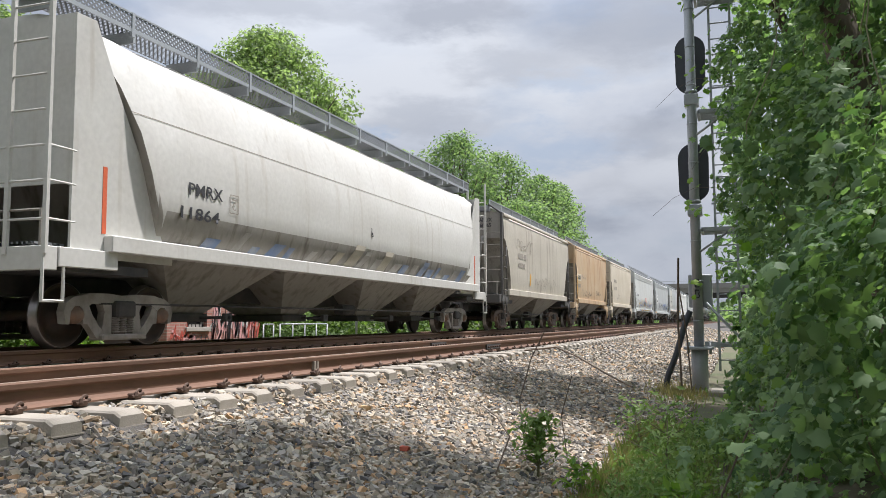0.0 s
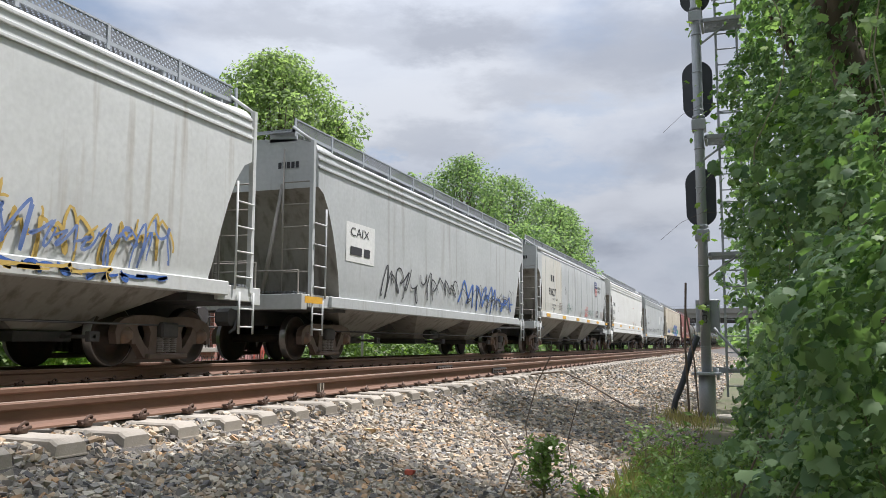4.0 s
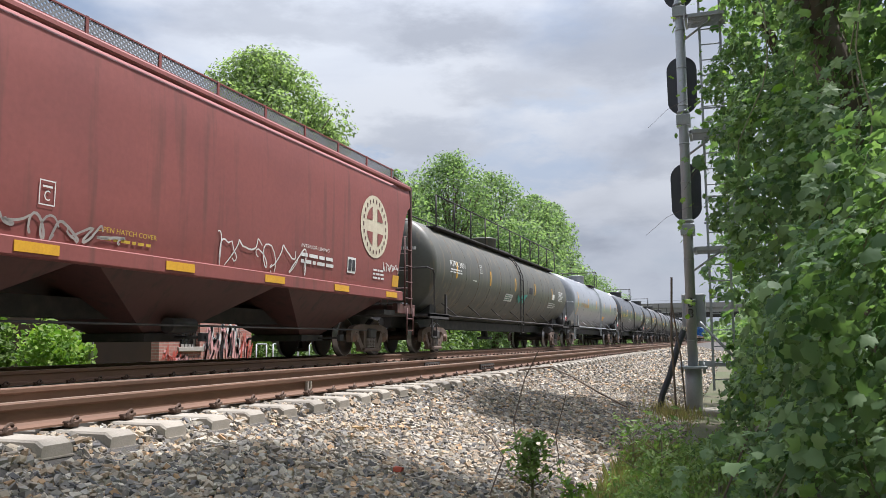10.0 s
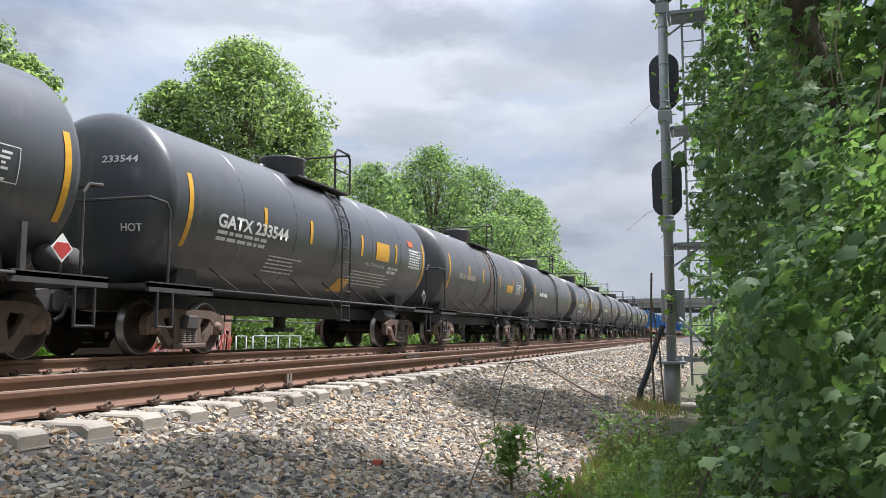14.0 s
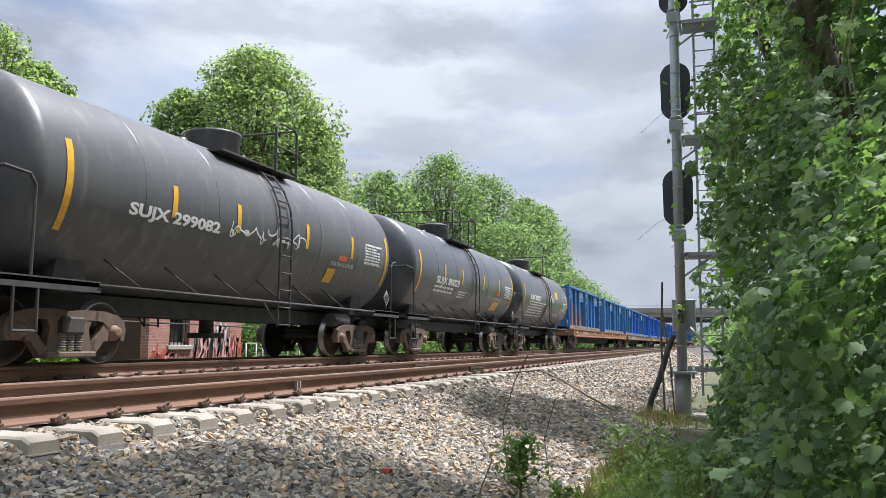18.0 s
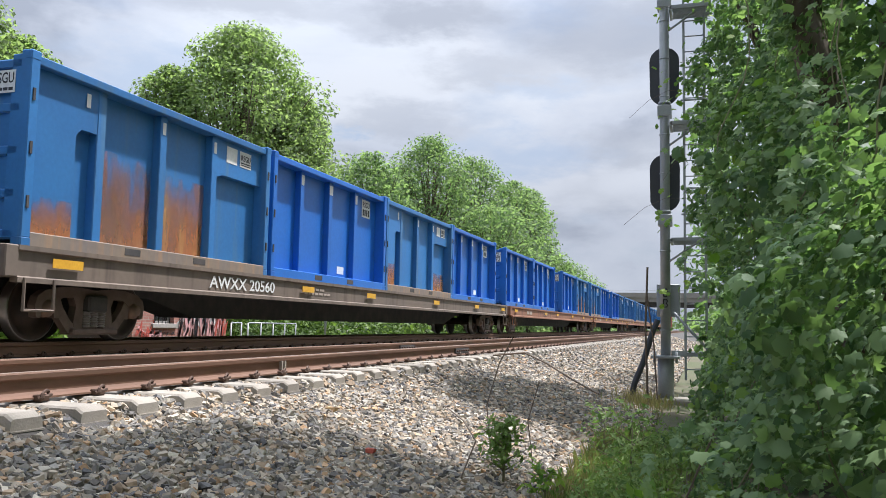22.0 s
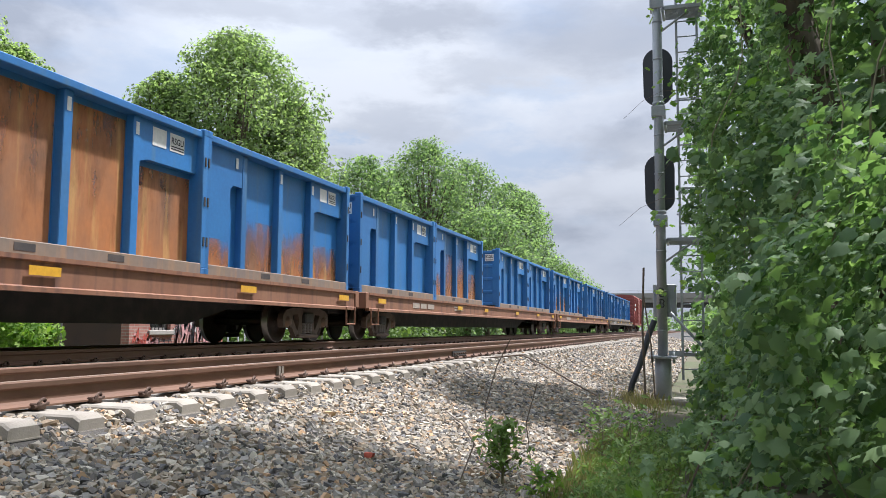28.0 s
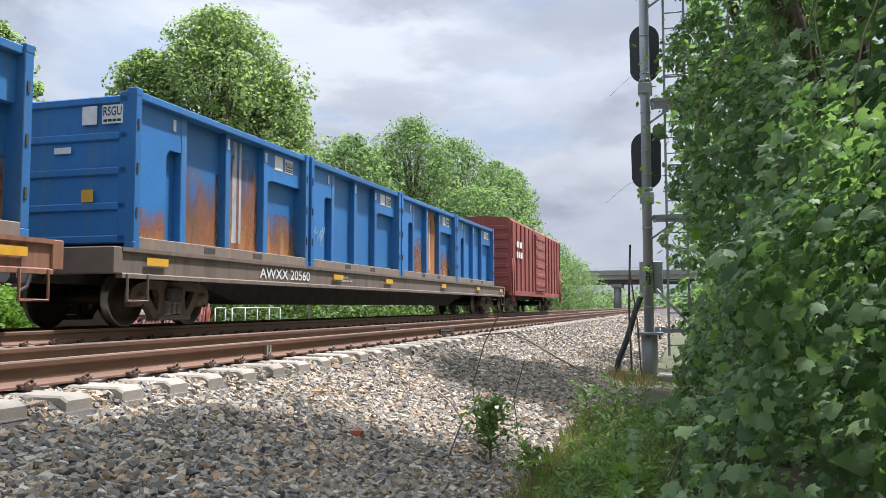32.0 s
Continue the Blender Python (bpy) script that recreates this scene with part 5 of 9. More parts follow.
def container(q, kind, label, rust=()):
    ob = copy_thing(KINDS[kind], pose(0, 0, 0))
    ob.name = "waste_container"
    tagged(ob, label, "container", "blue containers on flat cars")

    for k, reach in rust:     # runs that start ragged from a worn patch and drain to the sill
        a, b = ((0.20, 1.01), (1.64, 2.86), (3.10, 4.35), (4.59, 6.08))[k]
        out = CW - 0.1395 if k == 0 else CW - 0.2695
        bm = bmesh.new()
        box(bm, out, out + 0.0035, a, b, 0.2, 0.2 + min(reach, 1.46 if k == 3 else 2.15))
        part("rust_patch", bm, P_RUSTFULL if reach > 1.9 else P_RUSTPANEL, ob, "orange-brown rust run")
    if any(k == 2 and reach > 1.8 for k, reach in rust) and q > 560:
        for a, w in ((3.16, 0.10), (3.36, 0.16), (3.62, 0.08)):
            bm = bmesh.new()
            box(bm, CW - 0.2640, CW - 0.2625, a, a + w, 0.35, 2.35)
            part("paint_run", bm, P_DRIP, ob, "white paint run")
    if q in SCRAWLED:
        part("graffiti", scrawl(bmesh.new(), *SCRAWLED[q], 4, 0.035, lambda z: CW - 0.136, int(q), 0.004), M_PALEBLUE, ob, "pale blue sprayed scrawl")
    digits = NUMBERS.get(q, "")
    flush = CW - 0.138 if kind == "old" else CW - 0.268

    def plate(y0, y1, z0, z1, out):
        bm = bmesh.new()
        box(bm, out, out + 0.004, y0, y1, z0, z1)
        part("plate", bm, M_WHITE, ob, "white marking plate")
    # white plates at the top far corner of the side, small ones on the ribs
    if kind == "old":
        plate(5.32, 5.72, 2.02, 2.32, flush)
        plate(4.86, 5.22, 2.02, 2.32, flush)
        for y in (1.22, 2.98, 4.47):
            plate(y - 0.04, y + 0.04, 2.1, 2.3, CW - 0.128)
        y, w = 5.34, 0.36
    else:
        plate(5.16, 5.70, 1.88, 2.34, flush)
        for y, w in ((1.52, 0.06), (2.98, 0.09), (4.47, 0.06)):
            plate(y - w, y + w, 2.1, 2.32, CW - 0.128)
        plate(3.72, 4.1, 0.30, 0.48, flush)
        y, w = 5.19, 0.48
    lettering("plate_letters", "RSGU", 0.2 * w / 0.48, y, 2.145, lambda z: flush, M_BLACK, ob, 0.93, 0.003)
    if digits:
        lettering("plate_letters", digits, 0.23, y, 1.92, lambda z: flush, M_BLACK, ob, 0.93, 0.004)
    else:
        bm = bmesh.new()
        for k in range(4 if kind == "new" else 0):
            box(bm, flush + 0.006, flush + 0.008, y + 0.12 * k + 0.015, y + 0.12 * k + 0.095, 1.92, 2.09)
        if kind == "old":
            for z in (2.05, 2.09):
                box(bm, flush + 0.006, flush + 0.008, y, y + w, z, z + 0.02)
        part("plate_number", bm, M_BLACK, ob)
    # plates on the end that faces down the line
    spots = ((0.52, 0.98, 1.92, 2.32),) if kind == "new" else ((0.60, 0.98, 2.0, 2.3), (0.22, 0.50, 2.0, 2.3), (-0.30, 0.02, 1.56, 1.66))
    for x0, x1, z0, z1 in spots:
        bm = bmesh.new()
        box(bm, x0, x1, -0.008, -0.002, z0, z1)
        part("plate", bm, M_WHITE, ob, "white marking plate")
    x0, x1, z0, z1 = spots[0]
    end_lettering("RSGU", x0 + 0.02, x1 - 0.02, z1 - 0.20 if kind == "new" else z1 - 0.17, 0.17 if kind == "new" else 0.14, lambda x, z: -0.010, M_BLACK, ob)
    if digits:
        end_lettering(digits, x0 + 0.02, x1 - 0.02, z0 + 0.02, 0.17, lambda x, z: -0.010, M_BLACK, ob)
    w = (x1 - x0 - 0.04) / 4
    bm = bmesh.new()
    if not digits:
        for k in range(4):
            box(bm, x0 + 0.025 + k * w, x0 + 0.01 + (k + 1) * w, -0.011, -0.009, z0 + 0.03, z0 + 0.17 if kind == "new" else z0 + 0.07)
    part("plate_number", bm, M_BLACK, ob)
    bm = bmesh.new()
    bm.faces.new([bm.verts.new(v) for v in ((0.25, -0.012, 0.76), (0.47, -0.012, 0.76), (0.47, -0.012, 0.96), (0.25, -0.012, 0.96))])
    part("placard", bm, M_YELLOW, ob)
    MOVERS.append((ob, q))
    ob.matrix_basis = pose(X2, q, Z2 + DECK)
    return ob


M_FADEDMARK = material("faded_flat_car_stencil", (0.40, 0.33, 0.27), rough=0.8, scale=9)
BROWN = "rust-brown flat car carrying blue containers"
GREYF = "grimy grey-brown flat car carrying four blue containers"
LOADS = (
    (379.0, 28.6, P_FLAT, BROWN, (379.0, 385.35, 394.4, 400.8), "oooo"),
    (408.5, 27.0, P_FLATGREY, GREYF, (409.0, 415.4, 421.7, 428.0), "onon"),
    (436.0, 28.4, P_FLAT, BROWN, (436.1, 442.4, 451.4, 457.35), "nnno"),
    (464.8, 28.6, P_FLAT, BROWN, (464.9, 471.2, 480.3, 486.65), "onno"),
    (493.35, 28.0, P_FLAT, BROWN, (493.5, 499.8, 508.7, 514.9), "oooo"),
    (521.7, 28.7, P_FLAT, BROWN, (521.85, 528.15, 537.2, 543.52), "oooo"),
    (551.0, 28.2, P_FLAT, BROWN, (551.05, 557.4, 566.2, 572.5), "oooo"),
    (580.1, 27.4, P_FLATGREY, GREYF, (580.9, 587.3, 593.65, 600.0), "oooo"),
)
# containers with rust: which of the four panels, and how high the run starts
RUSTY = {379.0: ((0, 1.3), (1, 1.7), (2, 1.3), (3, 1.4)), 409.0: ((0, 0.5), (1, 1.4), (2, 1.3)), 421.7: ((0, 0.6), (3, 0.6)), 457.35: ((0, 1.0), (1, 1.2), (2, 1.2), (3, 1.0)),
         464.9: ((1, 1.0), (2, 1.2)), 486.65: ((1, 1.0), (2, 1.2), (3, 0.8)), 508.7: ((0, 2.1), (1, 2.1), (2, 2.1), (3, 2.1)), 514.9: ((0, 0.5), (1, 1.0), (2, 1.0), (3, 0.8)),
         528.15: ((0, 0.8), (1, 1.5), (2, 1.5), (3, 1.0)), 551.05: ((0, 0.8), (1, 1.3), (2, 1.4), (3, 1.0)), 557.4: ((3, 0.6),), 572.5: ((0, 0.6), (1, 1.2), (2, 1.85), (3, 0.9)),
         580.9: ((0, 0.5), (1, 1.4), (2, 1.85), (3, 0.9)), 593.65: ((1, 1.2), (2, 2.1), (3, 1.0))}
for q0, length, paint, label, places, kinds in LOADS:
    flat = flat_car(q0, q0 + length, paint, label)
    if paint is P_FLATGREY:
        lettering("lettering", "AWXX 20560", 0.29, 4.45, 0.90, lambda z: 1.422, M_WHITE, flat, 1.32, 0.004)
    else:
        bm = bars(bmesh.new(), 3.7, 0.92, 1.5, 1, 0.22, 0.15, lambda z: 1.422, random.Random(int(q0)), 0.008)
        tagged(part("faded_marks", bm, M_FADEDMARK, flat, "faded unreadable car marks"), kind="stuff")
    bm = bars(bmesh.new(), 8.0, 1.02, 1.2, 2, 0.09, 0.05, lambda z: 1.422, random.Random(int(q0) + 1), 0.008)
    tagged(part("small_print", bm, M_FADEDMARK, flat), kind="stuff")
    for qq, kk in zip(places, kinds):
        if kk == "n":
            container(qq, "new", "bright blue open-top steel waste container on a flat car")
        else:
            rr = RUSTY.get(qq, ())
            container(qq, "old", "weathered blue waste container with rust runs" if rr else "weathered blue open-top waste container on a flat car", rr)
for ob in KINDS.values():
    for o in list(ob.children_recursive) + [ob]:
        bpy.data.objects.remove(o)


def boxcar(q0, q1):
    L = q1 - q0
    car = new("boxcar")
    tagged(car, "red boxcar with ribbed sides and faded panels", "boxcar", "cars of the train")
    zb, zt, w = 1.05, 4.55, 1.5
    bm = bmesh.new()
    loft_y(bm, [(y, [(w, zb), (w, zt - 0.12), (w - 0.12, zt), (0, zt + 0.12), (-w + 0.12, zt), (-w, zt - 0.12), (-w, zb)]) for y in (0.3, L - 0.3)])
    part("body", bm, P_BOX, car)
    for s in (1, -1):
        for k in range(15):
            y = 0.45 + (L - 0.9) * k / 14
            if abs(y - L / 2) < 1.6:
                continue
            bm = bmesh.new()
            box(bm, min(s * w, s * (w + 0.06)), max(s * w, s * (w + 0.06)), y - 0.06, y + 0.06, zb + 0.05, zt - 0.15, 0.02)
            part("side_post", bm, P_BOX, car)
        bm = bmesh.new()
        box(bm, min(s * w, s * (w + 0.09)), max(s * w, s * (w + 0.09)), L / 2 - 1.5, L / 2 + 1.5, zb + 0.12, zt - 0.25, 0.02)
        door = part("sliding_door", bm, P_BOX, car)
        for k in range(6):
            bm = bmesh.new()
            z = zb + 0.35 + k * 0.52
            box(bm, min(s * (w + 0.08), s * (w + 0.12)), max(s * (w + 0.08), s * (w + 0.12)), L / 2 - 1.35, L / 2 + 1.35, z, z + 0.2, 0.02)
            part("door_corrugation", bm, P_BOX, door)
        bm = bmesh.new()
        box(bm, min(s * 1.38, s * 1.52), max(s * 1.38, s * 1.52), 0.2, L - 0.2, 0.85, 1.06, 0.01)
        part("side_sill", bm, P_BOX, car)
        bm = bmesh.new()
        ladder(bm, s * 1.55, 0.35, 0.8, 0.5, 2.6)
        ladder(bm, s * 1.55, L - 0.8, L - 0.35, 0.5, 2.6)
        part("ladder", bm, P_BOX, car)
    for y in (0.3, L - 0.3):
        for k in range(7):
            bm = bmesh.new()
            z = 1.25 + k * 0.45
            box(bm, -1.35, 1.35, y - 0.05, y + 0.05, z, z + 0.25, 0.04)
            part("end_corrugation", bm, P_BOX, car)
    bm = bmesh.new()
    box(bm, -0.3, 0.3, 0.1, L - 0.1, 0.72, 1.05)
    part("centre_sill", bm, M_UNDER, car)
    bm = bmesh.new()
    bars(bm, L * 0.08, 3.2, 1.6, 1, 0.3, 0.3, lambda z: w, random.Random(3), 0.07)
    bars(bm, L * 0.08, 2.7, 1.6, 1, 0.3, 0.3, lambda z: w, random.Random(4), 0.07)
    part("stencil", bm, M_WHITE, car)
    add_gear(car, L, 2.2, q0)
    riding(car, q0)


boxcar(608.4, 624.6)


# ---- the lineside: ties, clips, joints ------------------------------------
def tie_mesh():
    bm = bmesh.new()
    secs = []
    for x, top, w in ((-1.30, -0.235, 0.112), (-1.25, -0.203, 0.118), (-0.80, -0.197, 0.125), (-0.55, -0.20, 0.115), (0.0, -0.225, 0.105),
                      (0.55, -0.20, 0.115), (0.80, -0.197, 0.125), (1.25, -0.203, 0.118), (1.30, -0.235, 0.112)):
        secs.append([bm.verts.new(v) for v in ((x, -w - 0.03, -0.43), (x, -w - 0.012, top - 0.014), (x, -w + 0.004, top), (x, w - 0.004, top), (x, w + 0.012, top - 0.014), (x, w + 0.03, -0.43))])
    for a, b in zip(secs, secs[1:]):
        for i in range(5):
            bm.faces.new((a[i], a[i + 1], b[i + 1], b[i]))
    bm.faces.new(secs[0][::-1])
    bm.faces.new(secs[-1])
    # cast lip round the mould line at each end
    for s in (1, -1):
        box(bm, min(s * 1.295, s * 1.312), max(s * 1.295, s * 1.312), -0.135, 0.135, -0.318, -0.308)
    bmesh.ops.recalc_face_normals(bm, faces=bm.faces)
    return bm


def clip_mesh():
    bm = bmesh.new()
    pts = []
    for k in range(9):
        a = radians(-60 + 240 * k / 8)
        pts.append((0.05 * math.cos(a * 0.5), 0.055 - 0.055 * math.cos(a) - 0.04, -0.172 + 0.030 * max(0.0, math.sin(a)) + 0.003 * k))
    pipe(bm, pts, 0.011, 6)
    pipe(bm, [(0.045, -0.075, -0.175), (0.035, 0.0, -0.17), (0.03, 0.07, -0.16), (-0.02, 0.10, -0.165)], 0.011, 6)
    box(bm, -0.03, 0.045, -0.045, 0.045, -0.20, -0.155, 0.008)
    return bm


def build_track(name, xm, z, y0, pitch, first, last, label):
    tr = tagged(new(name), label, "track", kind="structure")
    tie = part("tie", tie_mesh(), M_TIE, tr)
    clip = part("rail_clip", clip_mesh(), M_CLIP, tr)
    r = random.Random(9)
    for k in range(first, last):
        y = y0 + pitch * k
        t = tie if k == first else again(tie, tr)
        t.matrix_basis = pose(xm, y + r.uniform(-0.012, 0.012), z + r.uniform(-0.012, 0.004), 0, 0, r.uniform(-0.5, 0.5))
        c = clip if k == first else again(clip, tr)
        c.matrix_basis = pose(xm + RAIL + 0.085, y + r.uniform(-0.01, 0.01), z)
        if y < 40:
            again(clip, tr, pose(xm + RAIL - 0.085, y, z, 0, 0, 180))
    return tr


build_track("track_near", X1, 0.0, 4.80, 0.58, -9, 130, "rusty rails on pale concrete ties with spring clips")
build_track("track_far", X2, Z2, 8.735, 0.557, -14, 110, "track under the train with spring-clipped ties")


def joint(x, y, z, length):
    ob = tagged(new("rail_joint"), "dark bolted insulated joint bar on the rail", "rail joint")
    for s in (1, -1):
        bm = bmesh.new()
        slab(bm, [(y, -0.145), (y + length, -0.145), (y + length, -0.055), (y, -0.055)], x + min(s * 0.012, s * 0.042), x + max(s * 0.012, s * 0.042))
        part("joint_bar", bm, M_UNDER, ob)
        for k in range(6):
            bm = bmesh.new()
            yy = y + length * (k + 0.5) / 6
            rod(bm, (x + s * 0.04, yy, -0.10), (x + s * 0.075, yy, -0.10), 0.018, 6)
            part("bolt", bm, M_CLIP, ob)
    ob.location.z = z
    return ob


joint(X1 + RAIL, 15.2, 0.0, 0.92)
joint(X1 - RAIL, 16.3, 0.0, 0.92)
bm = bmesh.new()
for k in range(2):
    box(bm, X1 + RAIL + 0.01, X1 + RAIL + 0.045, 8.38 + 0.07 * k, 8.41 + 0.07 * k, -0.15, -0.05)
tagged(part("weld_mark", bm, M_TIE), "pale chalk-like weld marks on the rail web", "weld mark")


# ---- ballast stones
def stone_shape(seed):
    """A crushed stone: the sharp hull of a few points."""
    r = random.Random(seed)
    bm = bmesh.new()
    for sx in (-1, 1):        # a broken block: the corners of a box, each knocked in by its own amount
        for sy in (-1, 1):
            for sz in (-1, 1):
                bm.verts.new((sx * r.uniform(0.5, 1.0), sy * r.uniform(0.5, 1.0), sz * r.uniform(0.45, 0.95)))
    bmesh.ops.convex_hull(bm, input=bm.verts)
    bmesh.ops.delete(bm, geom=[v for v in bm.verts if not v.link_faces], context="VERTS")
    bmesh.ops.triangulate(bm, faces=bm.faces)
    bm.verts.index_update()
    vs = [tuple(v.co) for v in bm.verts]
    fs = [[v.index for v in f.verts] for f in bm.faces]
    bm.free()
    return vs, fs


def stones(name, x0, x1, y0, y1, per_m2, size, seed, label, spare=None):
    r = np.random.default_rng(seed)
    k = int((x1 - x0) * (y1 - y0) * per_m2)
    x, y = r.uniform(x0, x1, k), y0 + (y1 - y0) * r.random(k)
    keep = np.ones(k, bool) if spare is None else ~spare(x, y)
    x, y = x[keep], y[keep]
    k = len(x)
    z = np.array([ground_z(a) for a in x])
    z = z + np.array([0.05 * noise.noise((a * 0.9, b * 0.5, 0.0)) if -3.6 < a < 3 else 0.0 for a, b in zip(x, y)])
    s = size * r.uniform(0.55, 1.35, k)
    sizes = np.stack([s * r.uniform(0.8, 1.35, k), s * r.uniform(0.65, 1.05, k), s * r.uniform(0.4, 0.85, k)], 1)
    turns = facing(r, k, (0.15, 0.0, 0.95), 0.38)      # each lies on a broad side, tipped a little
    z = z + s * r.uniform(-0.1, 0.75, k)
    pos = np.stack([x, y, z], 1)
    for v in range(6):
        vs, fs = stone_shape(seed * 10 + v)
        sel = np.arange(k) % 6 == v
        ob = scatter(name, vs, fs, pos[sel], turns[sel], sizes[sel], M_STONE)
        tagged(ob, label, "ballast", kind="stuff")


def on_ties(x, y):
    ph = np.abs((y - 4.80 + 0.29) % 0.58 - 0.29)
    return (x < -3.88) & (ph < 0.165)


STONE = "angular grey and brown crushed-stone ballast"
stones("ballast_stones", -4.42, -0.85, -9.0, 2.4, 420, 0.034, 6, STONE, on_ties)
stones("ballast_stones", -4.42, -0.85, 2.4, 9.0, 1500, 0.0265, 1, STONE, on_ties)
stones("ballast_stones", -4.42, -0.7, 9.0, 18.0, 850, 0.029, 2, STONE, on_ties)
stones("ballast_stones", -4.42, -0.7, 18.0, 42.0, 260, 0.036, 3, STONE, on_ties)
stones("ballast_stones", -8.6, -6.1, 3.0, 40.0, 150, 0.032, 4, STONE)
stones("ballast_stones", -4.42, -0.7, 42.0, 95.0, 45, 0.065, 5, STONE, on_ties)


def scrap(name, x, y, r, mat, label, cat):
    vs, fs = stone_shape(77)
    me = bpy.data.meshes.new(name)
    me.from_pydata([(a * r, b * r * 0.7, c * r * 0.6) for a, b, c in vs], [], fs)
    me.materials.append(mat)
    ob = new(name, me)
    ob.location = (x, y, ground_z(x) + r * 0.6)
    tagged(ob, label, cat)


scrap("red_stone", -2.52, 6.25, 0.045, material("brick_red", (0.45, 0.10, 0.06), rough=0.85, scale=20), "small red brick fragment lying on the ballast", "stone")
scrap("tan_stone", -3.35, 7.3, 0.06, material("tan_rock", (0.50, 0.33, 0.16), rough=0.85, scale=20), "tan rock lying among grey ballast", "stone")


# ---- the signal mast with its heads, ladder and boxes
def signal():
    x, y, z0 = -0.70, 16.4, -0.96
    ob = tagged(new("railway_signal"), "tall grey signal mast with dark oval-backed heads seen from behind", "signal")
    bm = bmesh.new()
    rod(bm, (x, y, z0 + 0.8), (x, y, 8.3), 0.092, 18)
    part("mast", bm, M_GALV, ob, "grey galvanised tubular mast")
    bm = bmesh.new()
    rod(bm, (x, y, z0), (x, y, z0 + 0.82), 0.15, 16)
    part("base_sleeve", bm, M_GALV, ob)
    bm = bmesh.new()
    box(bm, x - 0.26, x + 0.26, y - 0.26, y + 0.26, z0 + 0.80, z0 + 0.85, 0.01)
    for sx in (-1, 1):
        for sy in (-1, 1):
            rod(bm, (x + sx * 0.2, y + sy * 0.2, z0 + 0.72), (x + sx * 0.2, y + sy * 0.2, z0 + 0.93), 0.02, 6)
    part("flange", bm, M_GALV, ob)
    bm = bmesh.new()
    box(bm, x - 0.45, x + 0.45, y - 0.45, y + 0.45, z0 - 0.15, z0 + 0.06, 0.02)
    part("foundation", bm, M_TIE, ob, "weathered concrete footing")
    for zc, zh in ((5.33, 1.16), (3.21, 1.13), (7.48, 1.16)):
        bm = bmesh.new()
        w = 0.285
        ring = []
        for k in range(24):
            a = 2 * math.pi * k / 24
            ring.append((x - 0.01 + w * math.cos(a), zc + w * math.sin(a) + (zh / 2 - w) * (1 if math.sin(a) >= 0 else -1)))
        loft_y(bm, [(y + 0.20, ring), (y + 0.225, ring)])
        head = part("signal_head", bm, M_DARKGREY, ob, "dark oval signal background")
        bm = bmesh.new()
        box(bm, x - 0.14, x + 0.14, y + 0.22, y + 0.42, zc - 0.46, zc + 0.46, 0.02)
        part("lamp_housing", bm, M_DARKGREY, head)
        for k in (-0.3, 0.0, 0.3):
            bm = bmesh.new()
            turned(bm, [(y + 0.42, 0.11), (y + 0.62, 0.12), (y + 0.62, 0.105), (y + 0.43, 0.10)], "y", 14, (x, 0, zc + k))
            part("hood", bm, M_DARKGREY, head)
        bm = bmesh.new()
        for dz in (-0.62, -0.70):
            rod(bm, (x, y, zc + dz), (x, y, zc + dz + 0.05), 0.115, 14)
        box(bm, x - 0.13, x + 0.13, y - 0.13, y + 0.2, zc - 0.86, zc - 0.66, 0.01)
        part("bracket", bm, M_GALV, ob)
    for k in range(10):
        bm = bmesh.new()
        z = 0.35 + k * 0.75
        rod(bm, (x, y, z), (x, y, z + 0.025), 0.1, 14)
        part("band", bm, M_GALV, ob)
    bm = bmesh.new()          # climbing ladder on the side away from the track
    lx = x + 0.36
    for dx in (0.0, 0.38):
        box(bm, lx + dx - 0.022, lx + dx + 0.022, y + 0.02, y + 0.06, z0 + 0.4, 8.2)
    z = z0 + 0.6
    while z < 8.1:
        rod(bm, (lx, y + 0.04, z), (lx + 0.38, y + 0.04, z), 0.013, 6)
        z += 0.305
    part("ladder", bm, M_GALV, ob)
    for zp in (2.02, 4.24, 6.50):
        bm = bmesh.new()
        box(bm, x + 0.12, x + 0.85, y - 0.30, y - 0.26, zp, zp + 0.07)
        box(bm, x + 0.12, x + 0.85, y + 0.26, y + 0.30, zp, zp + 0.07)
        box(bm, x + 0.10, x + 0.15, y - 0.3, y + 0.3, zp - 0.02, zp + 0.05)
        rod(bm, (x + 0.08, y - 0.1, zp - 0.36), (x + 0.6, y - 0.1, zp), 0.022, 6)
        part("platform_frame", bm, M_GALV, ob)
        bm = bmesh.new()
        for k in range(12):
            box(bm, x + 0.16, x + 0.83, y - 0.26 + k * 0.045, y - 0.25 + k * 0.045, zp - 0.02, zp + 0.02)
        for k in range(12):
            box(bm, x + 0.18 + k * 0.055, x + 0.186 + k * 0.055, y - 0.26, y + 0.26, zp - 0.01, zp + 0.01)
        part("platform_grating", bm, M_GALV, ob)
        bm = bmesh.new()
        pipe(bm, [(x + 0.85, y - 0.28, zp), (x + 0.85, y - 0.28, zp + 1.0), (x + 0.4, y - 0.28, zp + 1.0)], 0.02, 6)
        rod(bm, (x + 0.3, y + 0.05, zp + 0.55), (x + 0.9, y + 0.05, zp + 0.55), 0.02, 6)
        part("guard_rail", bm, M_GALV, ob)
    bm = bmesh.new()
    box(bm, x - 0.17, x + 0.26, y + 0.10, y + 0.34, 0.62, 1.24, 0.015)
    bx = part("junction_box", bm, M_GALV, ob, "grey steel junction box")
    bm = bmesh.new()
